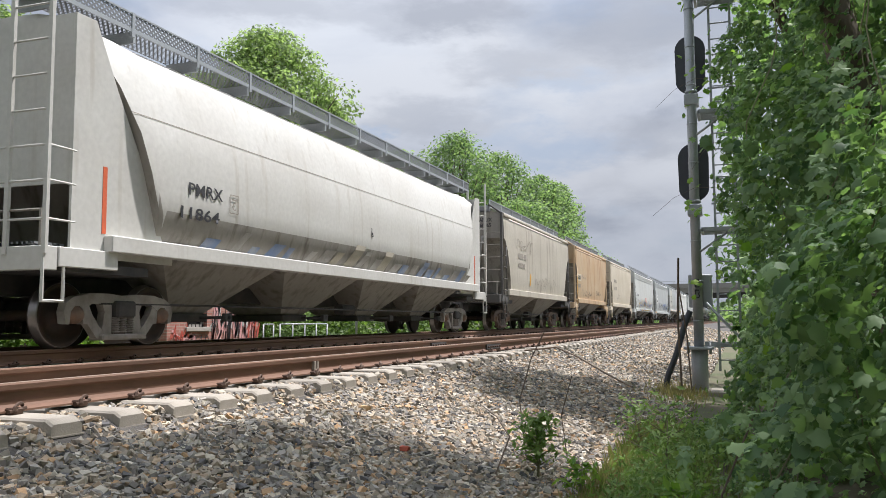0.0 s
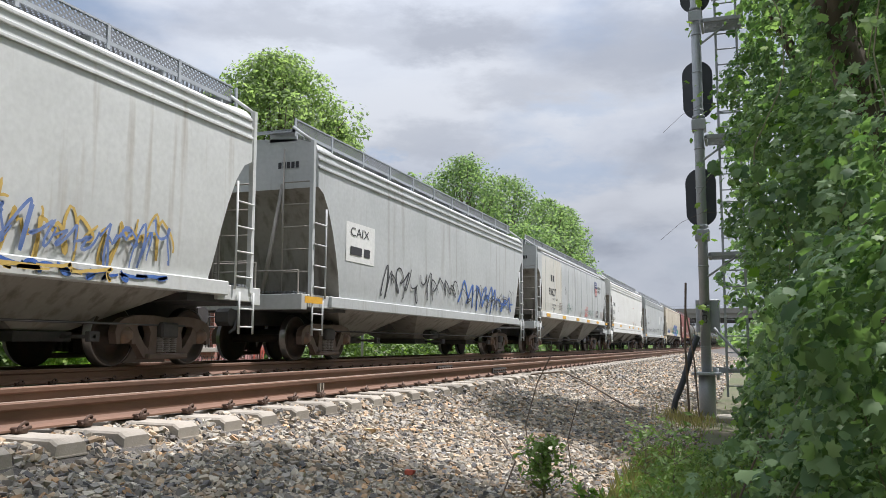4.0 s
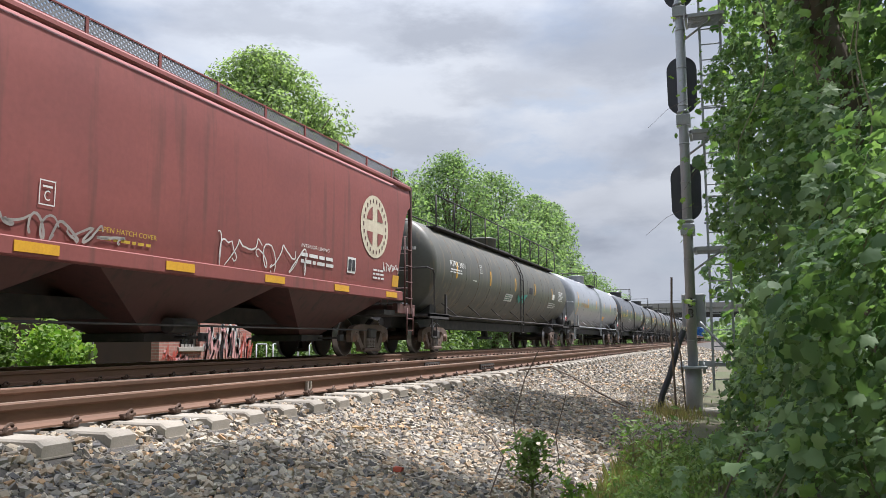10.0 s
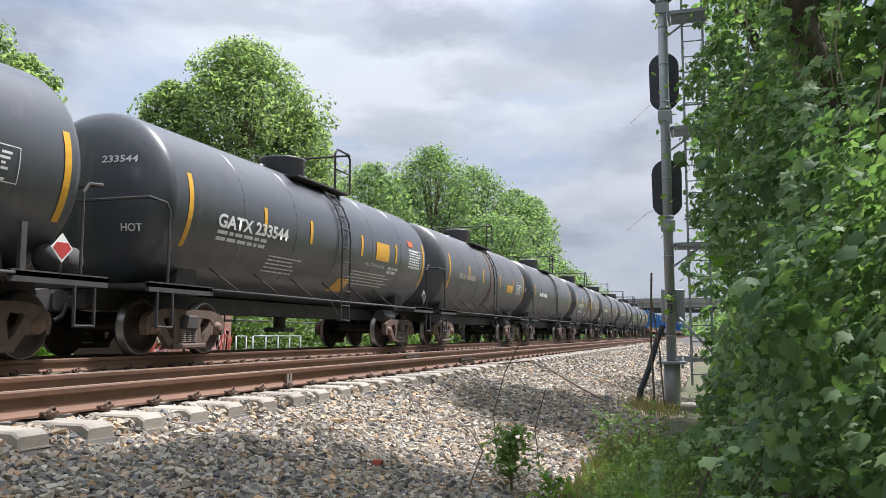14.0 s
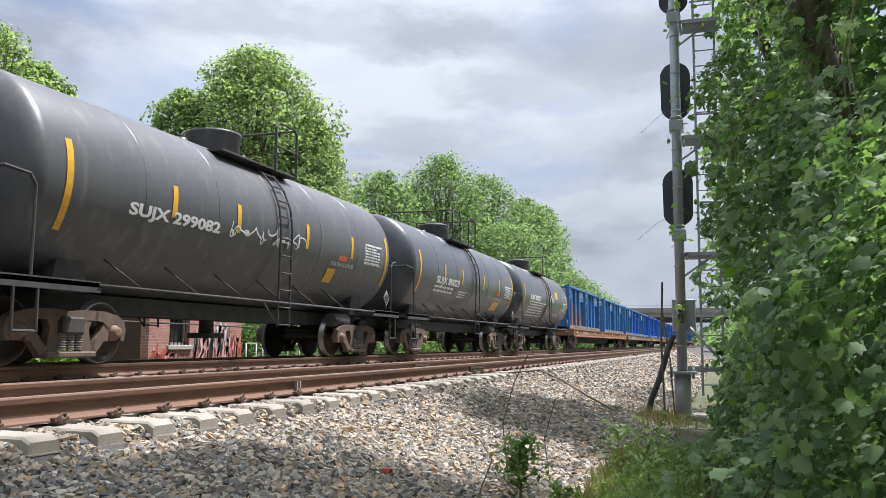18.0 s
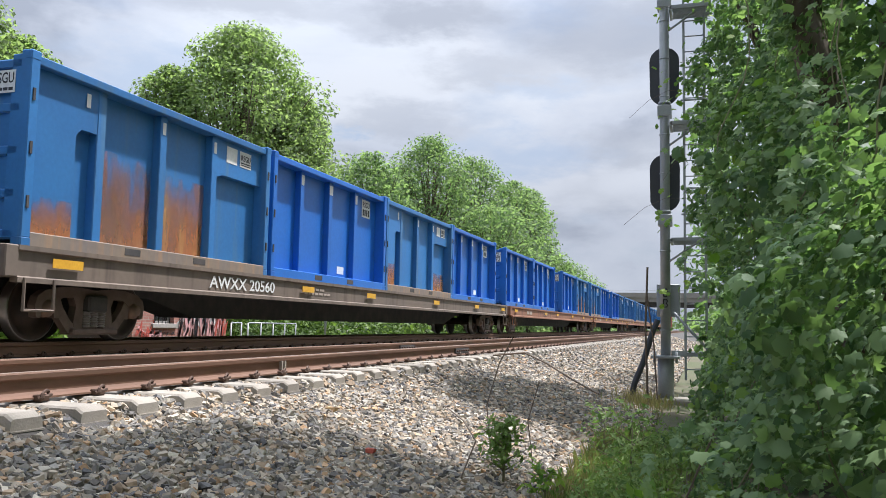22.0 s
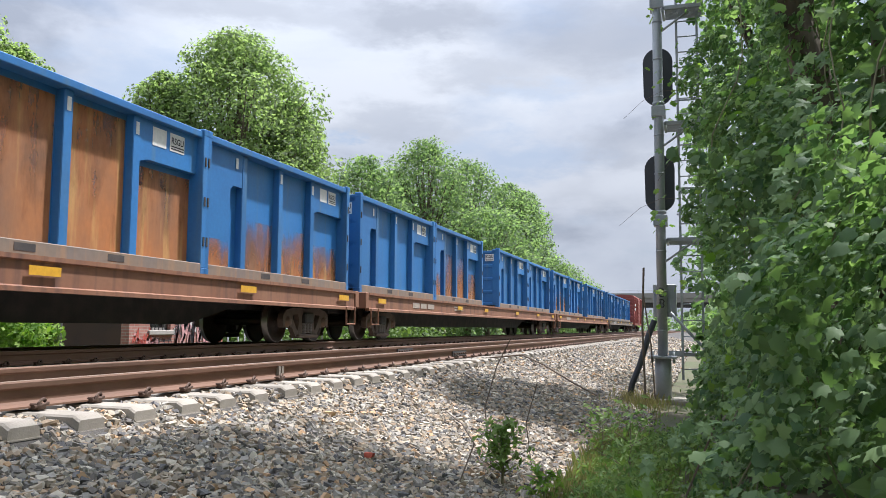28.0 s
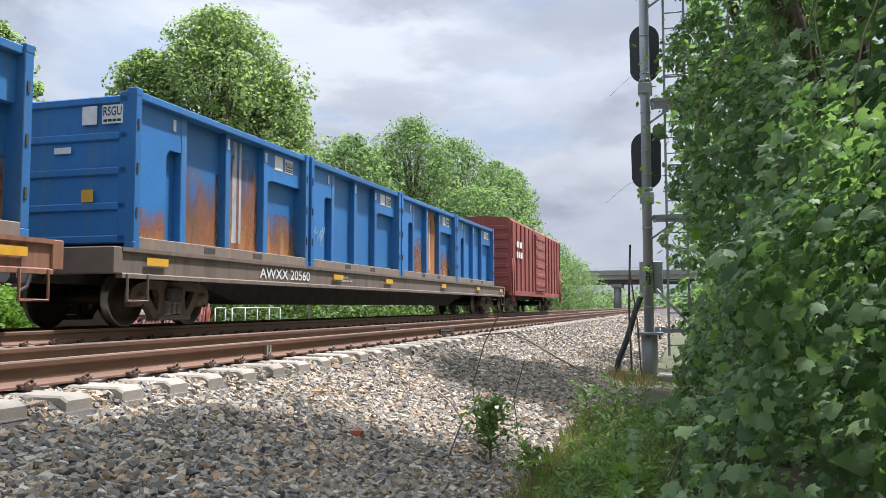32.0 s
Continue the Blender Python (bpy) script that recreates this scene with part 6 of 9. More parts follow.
    for zz in (0.80, 1.0):
        pipe(bm, [(x - 0.035, y - 0.092, zz), (x + 0.025, y - 0.095, zz), (x + 0.04, y - 0.092, zz + 0.035), (x + 0.02, y - 0.095, zz + 0.07), (x + 0.04, y - 0.092, zz + 0.105), (x + 0.025, y - 0.095, zz + 0.14), (x - 0.035, y - 0.092, zz + 0.14), (x - 0.035, y - 0.092, zz)], 0.011, 5)
    part("marking", bm, M_BLACK, ob, "black worn marks on the mast")
    bm = bmesh.new()
    pipe(bm, [(x - 0.14, y - 0.1, 0.55), (x - 0.24, y - 0.15, 0.30), (x - 0.40, y - 0.25, -0.25), (x - 0.55, y - 0.3, -0.62), (x - 0.6, y - 0.3, -0.85)], 0.055, 10)
    part("conduit", bm, M_DARKGREY, ob, "dark flexible cable conduit")
    bm = bmesh.new()
    rod(bm, (x + 0.15, y, 0.70), (x + 1.0, y + 0.1, -0.25), 0.03, 6)
    box(bm, x + 0.1, x + 0.9, y + 0.05, y + 0.12, -0.12, -0.02)
    part("brace", bm, M_GALV, ob)
    return ob


signal()


# ---- brick lineside building with graffiti, railings, overbridge
def brick_material():
    m = material("painted_brick", (0.42, 0.19, 0.15), (0.50, 0.27, 0.22), rough=0.9, scale=1.2, grain=30, amount=0.6, bump=0.0)
    nt = m.node_tree
    b = nt.nodes["Principled BSDF"]
    src = b.inputs["Base Color"].links[0].from_socket
    co = nt.nodes.new("ShaderNodeTexCoord")
    mp = nt.nodes.new("ShaderNodeMapping")
    mp.inputs["Rotation"].default_value = (radians(90), 0, radians(90))
    br = nt.nodes.new("ShaderNodeTexBrick")
    br.inputs["Scale"].default_value = 1.0
    br.inputs["Brick Width"].default_value, br.inputs["Row Height"].default_value = 0.21, 0.075
    br.inputs["Mortar Size"].default_value = 0.006
    br.inputs["Mortar"].default_value = (0.42, 0.36, 0.31, 1)
    sep = nt.nodes.new("ShaderNodeSeparateXYZ")
    add = nt.nodes.new("ShaderNodeMath")
    com = nt.nodes.new("ShaderNodeCombineXYZ")
    nt.links.new(co.outputs["Object"], sep.inputs[0])
    nt.links.new(sep.outputs["X"], add.inputs[0])
    nt.links.new(sep.outputs["Y"], add.inputs[1])
    nt.links.new(add.outputs[0], com.inputs["X"])
    nt.links.new(sep.outputs["Z"], com.inputs["Y"])
    nt.links.new(com.outputs[0], br.inputs["Vector"])
    nt.links.new(src, br.inputs["Color1"])
    br.inputs["Color2"].default_value = (0.36, 0.15, 0.115, 1)
    nt.links.new(br.outputs["Color"], b.inputs["Base Color"])
    bp = nt.nodes.new("ShaderNodeBump")
    bp.inputs["Strength"].default_value, bp.inputs["Distance"].default_value, bp.invert = 0.6, 0.01, True
    nt.links.new(br.outputs["Fac"], bp.inputs["Height"])
    nt.links.new(bp.outputs[0], b.inputs["Normal"])
    return m


M_PINK = material("pink_spray_paint", (0.72, 0.36, 0.36), (0.62, 0.45, 0.43), rough=0.7, scale=5)
M_BRICK = brick_material()
M_STONEWORK = material("pale_sill_stone", (0.45, 0.42, 0.38), rough=0.9, scale=5)
M_GLASS = material("dark_old_glass", (0.02, 0.022, 0.024), rough=0.12, scale=2, bump=0.0)


# Brick of the end wall, darkened to hold the shade it stands in.
M_BRICKSHADE = material("grimy_dark_brick", (0.085, 0.05, 0.038), (0.055, 0.04, 0.035), rough=0.85, scale=2, grain=30)


def building():
    x, y0, y1, zb, zt = -14.0, 18.2, 22.6, -0.6, 2.75
    ob = tagged(new("brick_building"), "small red brick lineside building covered in graffiti", "building")
    wy0, wy1, wz0, wz1 = 19.05, 19.95, 0.28, 2.0
    bm = bmesh.new()          # track-side wall in pieces round its window
    for a, b, c, d in ((y0, wy0, zb, zt), (wy1, y1, zb, zt), (wy0, wy1, zb, wz0), (wy0, wy1, wz1, zt)):
        box(bm, x - 0.25, x, a, b, c, d)
    part("wall_trackside", bm, M_BRICK, ob)
    bm = bmesh.new()
    box(bm, x - 6.5, x - 0.25, y0, y0 + 0.25, zb, zt)
    part("wall_end", bm, M_BRICKSHADE, ob, "brick end wall with its shade put in the colour")
    bm = bmesh.new()
    box(bm, x - 6.5, x - 0.25, y1 - 0.25, y1, zb, zt)
    part("wall_end", bm, M_BRICK, ob)
    bm = bmesh.new()
    box(bm, x - 6.75, x - 6.5, y0, y1, zb, zt)
    part("wall_back", bm, M_BRICK, ob)
    bm = bmesh.new()
    box(bm, x - 7.0, x + 0.25, y0 - 0.25, y1 + 0.25, zt, zt + 0.2, 0.02)
    part("roof", bm, M_UNDER, ob)
    bm = bmesh.new()
    for a, b, c, d in ((wy0, wy0 + 0.07, wz0, wz1), (wy1 - 0.07, wy1, wz0, wz1), (wy0, wy1, wz1 - 0.07, wz1), (wy0, wy1, 1.1, 1.16), (wy0, wy1, wz0, wz0 + 0.07)):
        box(bm, x - 0.2, x - 0.12, a, b, c, d)
    win = part("window", bm, M_STONEWORK, ob, "old sash window behind steel bars")
    bm = bmesh.new()
    box(bm, x - 0.19, x - 0.18, wy0, wy1, wz0, wz1)
    part("pane", bm, M_GLASS, win)
    bm = bmesh.new()
    for k in range(5):
        yy = wy0 + 0.12 + k * 0.165
        rod(bm, (x - 0.06, yy, wz0), (x - 0.06, yy, wz1), 0.012, 6)
    part("window_bars", bm, M_UNDER, win)
    bm = bmesh.new()
    box(bm, x - 0.2, x + 0.06, wy0 - 0.1, wy1 + 0.1, wz0 - 0.12, wz0, 0.01)
    part("sill", bm, M_STONEWORK, win)

    def skin(z):
        return x
    bm = bmesh.new()
    scrawl(bm, 20.15, 21.9, -0.3, 1.0, 5, 0.16, skin, 12, 0.006, 0.1)
    scrawl(bm, 21.0, 21.7, 0.9, 1.5, 1, 0.22, skin, 13, 0.006)
    part("graffiti", bm, M_WHITE, ob, "fat white spray-painted letters")
    bm = bmesh.new()
    scrawl(bm, 20.1, 22.4, -0.4, 0.9, 6, 0.14, skin, 14, 0.02, 0.1)
    scrawl(bm, 18.4, 19.3, -0.3, 0.3, 3, 0.09, skin, 15, 0.02)
    part("graffiti", bm, M_PINK, ob, "pink spray-painted shapes")
    bm = bmesh.new()
    scrawl(bm, 20.1, 22.0, -0.35, 1.0, 6, 0.03, skin, 16, 0.035, 0.1)
    scrawl(bm, 18.9, 20.0, -0.4, 0.1, 4, 0.025, skin, 17, 0.035)
    part("graffiti", bm, M_BLACK, ob, "black outlines")
    bm = bmesh.new()
    scrawl(bm, 21.9, 22.55, -0.3, 0.8, 4, 0.04, skin, 18, 0.03)
    scrawl(bm, 18.3, 19.0, -0.35, 0.5, 4, 0.04, skin, 19, 0.03)
    part("graffiti", bm, M_REDINK, ob, "red scribbles")
    bm = bmesh.new()
    for z in (1.05, 0.78):
        pipe(bm, [(x + 0.5, y0 - 3, z + 0.08), (x + 0.5, y1 + 6, z)], 0.022, 6)
    tagged(part("cable", bm, M_UNDER), "black cables strung past a brick building", "cable")
    bm = bmesh.new()
    rod(bm, (x + 0.5, y0 - 3, -0.7), (x + 0.5, y0 - 3, 2.4), 0.05, 8)
    tagged(part("cable_post", bm, M_GALV), "thin grey post holding cables", "post")
    bm = bmesh.new()
    rod(bm, (x + 0.5, y1 + 6, -0.7), (x + 0.5, y1 + 6, 2.4), 0.05, 8)
    tagged(part("cable_post", bm, M_GALV), "thin grey post holding cables", "post")


building()


def railing(y0, y1, x, label, bays=4):
    ob = tagged(new("pipe_railing"), label, "railing")
    bm = bmesh.new()
    for z in (0.33, -0.1):
        rod(bm, (x, y0, z), (x, y1, z), 0.025, 6)
    part("rail_pipe", bm, M_GALV, ob)
    k = y0
    while k <= y1 + 0.01:
        bm = bmesh.new()
        rod(bm, (x, k, -0.9), (x, k, 0.33), 0.028, 6)
        part("post", bm, M_GALV, ob)
        k += (y1 - y0) / bays
    return ob


railing(23.9, 27.2, -14.0, "grey pipe railing before green bushes")
railing(22.9, 23.5, -14.0, "short grey pipe railing beside a brick wall", 1)


def overbridge():
    ob = tagged(new("road_overbridge"), "grey concrete road bridge over the tracks far off", "bridge")
    M_CONC = material("bridge_concrete", (0.30, 0.29, 0.27), (0.22, 0.21, 0.20), rough=0.9, scale=0.2, grain=3, bump=0.1)
    y = 232.0
    bm = bmesh.new()
    box(bm, -45, 30, y, y + 10, 7.6, 9.0)
    part("deck", bm, M_CONC, ob)
    bm = bmesh.new()
    box(bm, -45, 30, y - 0.3, y + 0.1, 8.8, 10.1)
    part("parapet", bm, M_CONC, ob)
    for k in range(5):
        bm = bmesh.new()
        box(bm, -45, 30, y + 0.6 + 2 * k, y + 1.1 + 2 * k, 6.4, 7.6)
        part("girder", bm, M_UNDER, ob)
    for x in (-18.4, 2.5, -38):
        for yy in (y + 2, y + 7):
            bm = bmesh.new()
            rod(bm, (x, yy, -1.2), (x, yy, 5.6), 0.8, 14)
            part("pier", bm, M_CONC, ob)
        bm = bmesh.new()
        box(bm, x - 1.4, x + 1.4, y + 0.6, y + 9, 5.5, 6.4)
        part("pier_cap", bm, M_CONC, ob)
    bm = bmesh.new()
    for k in range(9):
        x = -40 + 8 * k
        rod(bm, (x, y, 10.0), (x, y, 10.8), 0.06, 6)
    rod(bm, (-45, y, 10.8), (30, y, 10.8), 0.05, 6)
    part("bridge_rail", bm, M_GALV, ob)
    bm = bmesh.new()
    box(bm, -23.0, -20.6, 200, 201.6, -1.2, 1.6, 0.05)
    tagged(part("relay_cabinet", bm, M_GALV), "pale grey relay cabinet beside the far track", "cabinet")


overbridge()


# ---- plants ----------------------------------------------------------------
G_TREE = foliage("tree_leaves", (0.16, 0.215, 0.12), (0.29, 0.355, 0.20), 0.68)
G_FAR = foliage("far_tree_leaves", (0.125, 0.19, 0.11), (0.25, 0.325, 0.185), 0.62)
G_VINE = foliage("vine_leaves", (0.075, 0.145, 0.065), (0.255, 0.365, 0.165), 0.45)
G_LEAF = foliage("near_vine_leaf", (0.11, 0.19, 0.08), (0.29, 0.40, 0.18), 0.42, True)
G_BUSH = foliage("bush_leaves", (0.06, 0.11, 0.03), (0.17, 0.25, 0.07), 0.4)
G_BRIGHT = foliage("young_leaves", (0.12, 0.24, 0.04), (0.26, 0.37, 0.07), 0.45)
G_WEED = foliage("weed_leaves", (0.11, 0.19, 0.055), (0.24, 0.33, 0.11), 0.48)
G_GRASS = foliage("grass_blades", (0.14, 0.175, 0.06), (0.27, 0.29, 0.12), 0.4)
G_STRAW = foliage("dry_grass", (0.22, 0.18, 0.085), (0.34, 0.29, 0.15), 0.3)
M_BARK = material("bark", (0.11, 0.085, 0.06), (0.16, 0.13, 0.10), rough=0.95, scale=6, grain=30, amount=0.8, bump=0.6, stretch=(1, 1, 0.3))
M_STEM = material("green_brown_stem", (0.22, 0.21, 0.12), rough=0.8, scale=10)
M_TWIG = material("dead_twig", (0.16, 0.12, 0.09), rough=0.9, scale=10)
RHOMB = ((0, -0.5, 0), (0.32, 0.02, 0.05), (0, 0.55, 0), (-0.32, 0.02, 0.05))
RHOMB_F = ((0, 1, 2), (0, 2, 3))
LOBED = ((0, -0.36, 0.0), (0.20, -0.42, 0.02), (0.50, -0.20, -0.06), (0.42, 0.03, 0.03), (0.50, 0.30, -0.06), (0.24, 0.31, 0.02), (0.0, 0.62, -0.12),
         (-0.24, 0.31, 0.02), (-0.50, 0.30, -0.06), (-0.42, 0.03, 0.03), (-0.50, -0.20, -0.06), (-0.20, -0.42, 0.02), (0, 0.02, 0.07))
LOBED_F = tuple((12, i, (i + 1) % 12) for i in range(12))


def tree(x, y, height, width, seed, mat, leaf, count, label, lean=0.0, base=0.25, zg=-1.0):
    r = np.random.default_rng(seed)
    ob = tagged(new("tree"), label, "tree", "trees beyond the tracks")
    bm = bmesh.new()
    pts = [Vector((x, y, zg))]
    for k in range(1, 6):
        pts.append(Vector((x + lean * k / 5 + r.normal() * 0.15, y + r.normal() * 0.15, zg + height * 0.75 * k / 5)))
    rad = height * 0.022
    for k, (a, b) in enumerate(zip(pts, pts[1:])):
        rod(bm, a, b, rad * (1 - 0.17 * k), 9, rad * (1 - 0.17 * (k + 1)), False)
    clumps = []
    n = max(110, int(300 * (width / 9.0)))
    for k in range(n):
        h = base + (1 - base) * ((k + 0.5) / n) ** 0.9
        prof = math.sin(math.pi * min(1.0, (h - base) / (1 - base) * 0.80 + 0.20)) ** 0.52
        a = k * 2.39996 + r.normal() * 0.3
        swell = 1.0 + 0.34 * noise.noise((math.cos(a) * 1.4 + seed, math.sin(a) * 1.4, h * 4.5)) + 0.30 * noise.noise((math.cos(a) * 3.2, math.sin(a) * 3.2 + seed, h * 10.0))
        q = width * 0.5 * prof * swell * (0.35 + 0.65 * r.random() ** 0.45)
        c = Vector((x + lean * h + math.cos(a) * q, y + math.sin(a) * q, zg + height * h + 0.05 * width * (swell - 1)))
        size = width * r.uniform(0.055, 0.12) * (0.7 + 0.4 * prof)
        clumps.append((c, min(size, max(0.3, zg + height - c.z + size * 0.6))))
        o = pts[min(4, max(1, int(h * 5.2)))]
        if k % 4 == 0:
            rod(bm, o.lerp(pts[1], 0.3), c, rad * 0.30, 5, rad * 0.06, False)
    part("trunk", bm, M_BARK, ob)
    per = count // n
    P, T, S = [], [], []
    for c, size in clumps:
        d = r.normal(size=(per, 3))
        d /= np.linalg.norm(d, axis=1, keepdims=True)
        rr = size * r.uniform(0.45, 1.08, per) ** 0.6
        p = np.array(c)[None] + d * rr[:, None] * np.array([1.2, 1.2, 0.95])
        P.append(p)
        nrm = d * 0.8 + np.array([0, 0, 0.7]) + r.normal(size=(per, 3)) * 0.55
        nrm /= np.linalg.norm(nrm, axis=1, keepdims=True)
        u = np.cross(nrm, r.normal(size=(per, 3)))
        u /= np.linalg.norm(u, axis=1, keepdims=True)
        T.append(np.stack([u, np.cross(nrm, u), nrm], 2))
        s = leaf * r.uniform(0.6, 1.3, per)
        S.append(np.stack([s, s, s], 1))
    m = count // 3            # loose leaves that fill the crown between its clumps
    h = base + (1 - base) * r.random(m) * 0.93
    prof = np.sin(np.pi * np.minimum(1.0, (h - base) / (1 - base) * 0.80 + 0.20)) ** 0.62
    a, q = r.uniform(0, 6.2832, m), width * 0.5 * prof * r.random(m) ** 0.5 * 0.88
    P.append(np.stack([x + lean * h + np.cos(a) * q, y + np.sin(a) * q, zg + height * h], 1))
    T.append(facing(r, m, (0.1, -0.3, 0.7), 0.6))
    s = leaf * r.uniform(0.7, 1.4, m)
    S.append(np.stack([s, s, s], 1))
    crown = scatter("crown", RHOMB, RHOMB_F, np.concatenate(P), np.concatenate(T), np.concatenate(S), mat)
    crown.parent = ob
    return ob


def at(az, dist):
    return dist * math.sin(radians(az)), dist * math.cos(radians(az))


TREES = ((-31.4, 46, 17.2, 9.2, 21, 16000), (-36.0, 47, 15.0, 6.0, 22, 7500), (-27.6, 48, 14.2, 6.2, 23, 8000), (-44.9, 43, 14.3, 5.0, 24, 7000), (-47.5, 42, 15.5, 7.0, 25, 6000),
         (-41.6, 60, 14.2, 4.5, 26, 3500), (-39.2, 62, 15.6, 5.0, 27, 3500))
for az, dist, h, w, seed, count in TREES:
    tree(*at(az, dist), h, w, seed, G_TREE, 0.215, int(count * 1.9), "tall leafy broad-crowned tree beyond the tracks")
for az, dist, h, w, seed, count in ((-22.6, 72, 14.6, 7.5, 31, 6500), (-18.4, 80, 18.0, 8.5, 32, 8000), (-15.4, 86, 17.2, 8.5, 33, 7000), (-12.6, 92, 15.8, 7.0, 34, 6500), (-11.4, 96, 15.6, 5.5, 35, 4500),
                                    (-20.6, 84, 15.5, 7.5, 36, 5000), (-25.0, 66, 11.0, 6.5, 37, 4500), (-9.9, 118, 11.8, 6.5, 38, 4000), (-8.9, 130, 11.0, 8, 39, 4000), (-7.8, 150, 9.6, 9, 40, 4000), (-14.0, 75, 10.5, 9, 41, 5000)):
    tree(*at(az, dist), h + (1.3 if az < -10 else 0.0), w * 1.32, seed, G_FAR, 0.30, int(count * 1.7), "green leafy tree in the row beyond the tracks", base=0.12)


def bank(name, x0, x1, y0, y1, h, count, leaf, mat, seed, label):
    """A tangle of undergrowth: leaf clumps on uneven mounds."""
    r = np.random.default_rng(seed)
    n = max(8, int((x1 - x0) * (y1 - y0) / 2.5))
    n = min(n, 160)
    P = []
    per = count // n
    for k in range(n):
        c = np.array([r.uniform(x0, x1), r.uniform(y0, y1), 0.0])
        hh = h * r.uniform(0.5, 1.05)
        s = hh * 0.5
        d = r.normal(size=(per, 3))
        d /= np.linalg.norm(d, axis=1, keepdims=True)
        p = c + d * np.array([s * 0.9, s * 0.9, s]) * (r.uniform(0.5, 1.05, per) ** 0.5)[:, None]
        p[:, 2] += ground_z(c[0]) + s
        P.append(p)
    P = np.concatenate(P)
    k = len(P)
    s = leaf * r.uniform(0.6, 1.35, k)
    ob = scatter(name, RHOMB, RHOMB_F, P, facing(r, k, (0.3, -0.2, 0.8), 0.7), np.stack([s, s, s], 1), mat)
    tagged(ob, label, "bushes", kind="stuff")


bank("undergrowth", -17.5, -13.6, 8.0, 15.6, 2.1, 9000, 0.17, G_BUSH, 51, "bright green leafy undergrowth beyond the tracks")
bank("undergrowth", -14.3, -12.9, 12.6, 15.3, 1.9, 5000, 0.13, G_BRIGHT, 58, "bright green sunlit shrub beside the track")
bank("undergrowth", -20.0, -15.0, 23.5, 34.0, 3.0, 9000, 0.2, G_BUSH, 52, "green leafy bushes behind a railing")
bank("undergrowth", -26.0, -19.0, 34.0, 70.0, 4.0, 9000, 0.32, G_BUSH, 53, "dense green bushes along the line")
bank("undergrowth", -34.0, -21.0, 4.0, 34.0, 5.0, 9000, 0.4, G_BUSH, 54, "dark dense thicket behind a brick building")
bank("undergrowth", -30.0, -19.0, 70.0, 225.0, 4.5, 9000, 0.6, G_FAR, 55, "green brush along the far track")
# Two added banks, out of view, that cut the fill from the low sky.
bank("tall_thicket", -27.0, -14.5, -45.0, 8.5, 10.0, 14000, 0.75, G_BUSH, 60, "unseen trees along the far side, added to block low sky")
bank("tall_thicket", 5.5, 13.0, -45.0, 38.0, 11.0, 16000, 0.75, G_BUSH, 59, "unseen trees behind the creeper, added to block low sky")
bank("undergrowth", 2.0, 14.0, 40.0, 225.0, 6.0, 8000, 0.6, G_FAR, 56, "green brush beside the far track")
bank("undergrowth", -60.0, 30.0, 250.0, 330.0, 8.0, 7000, 1.2, G_FAR, 57, "hazy green trees beyond the bridge")


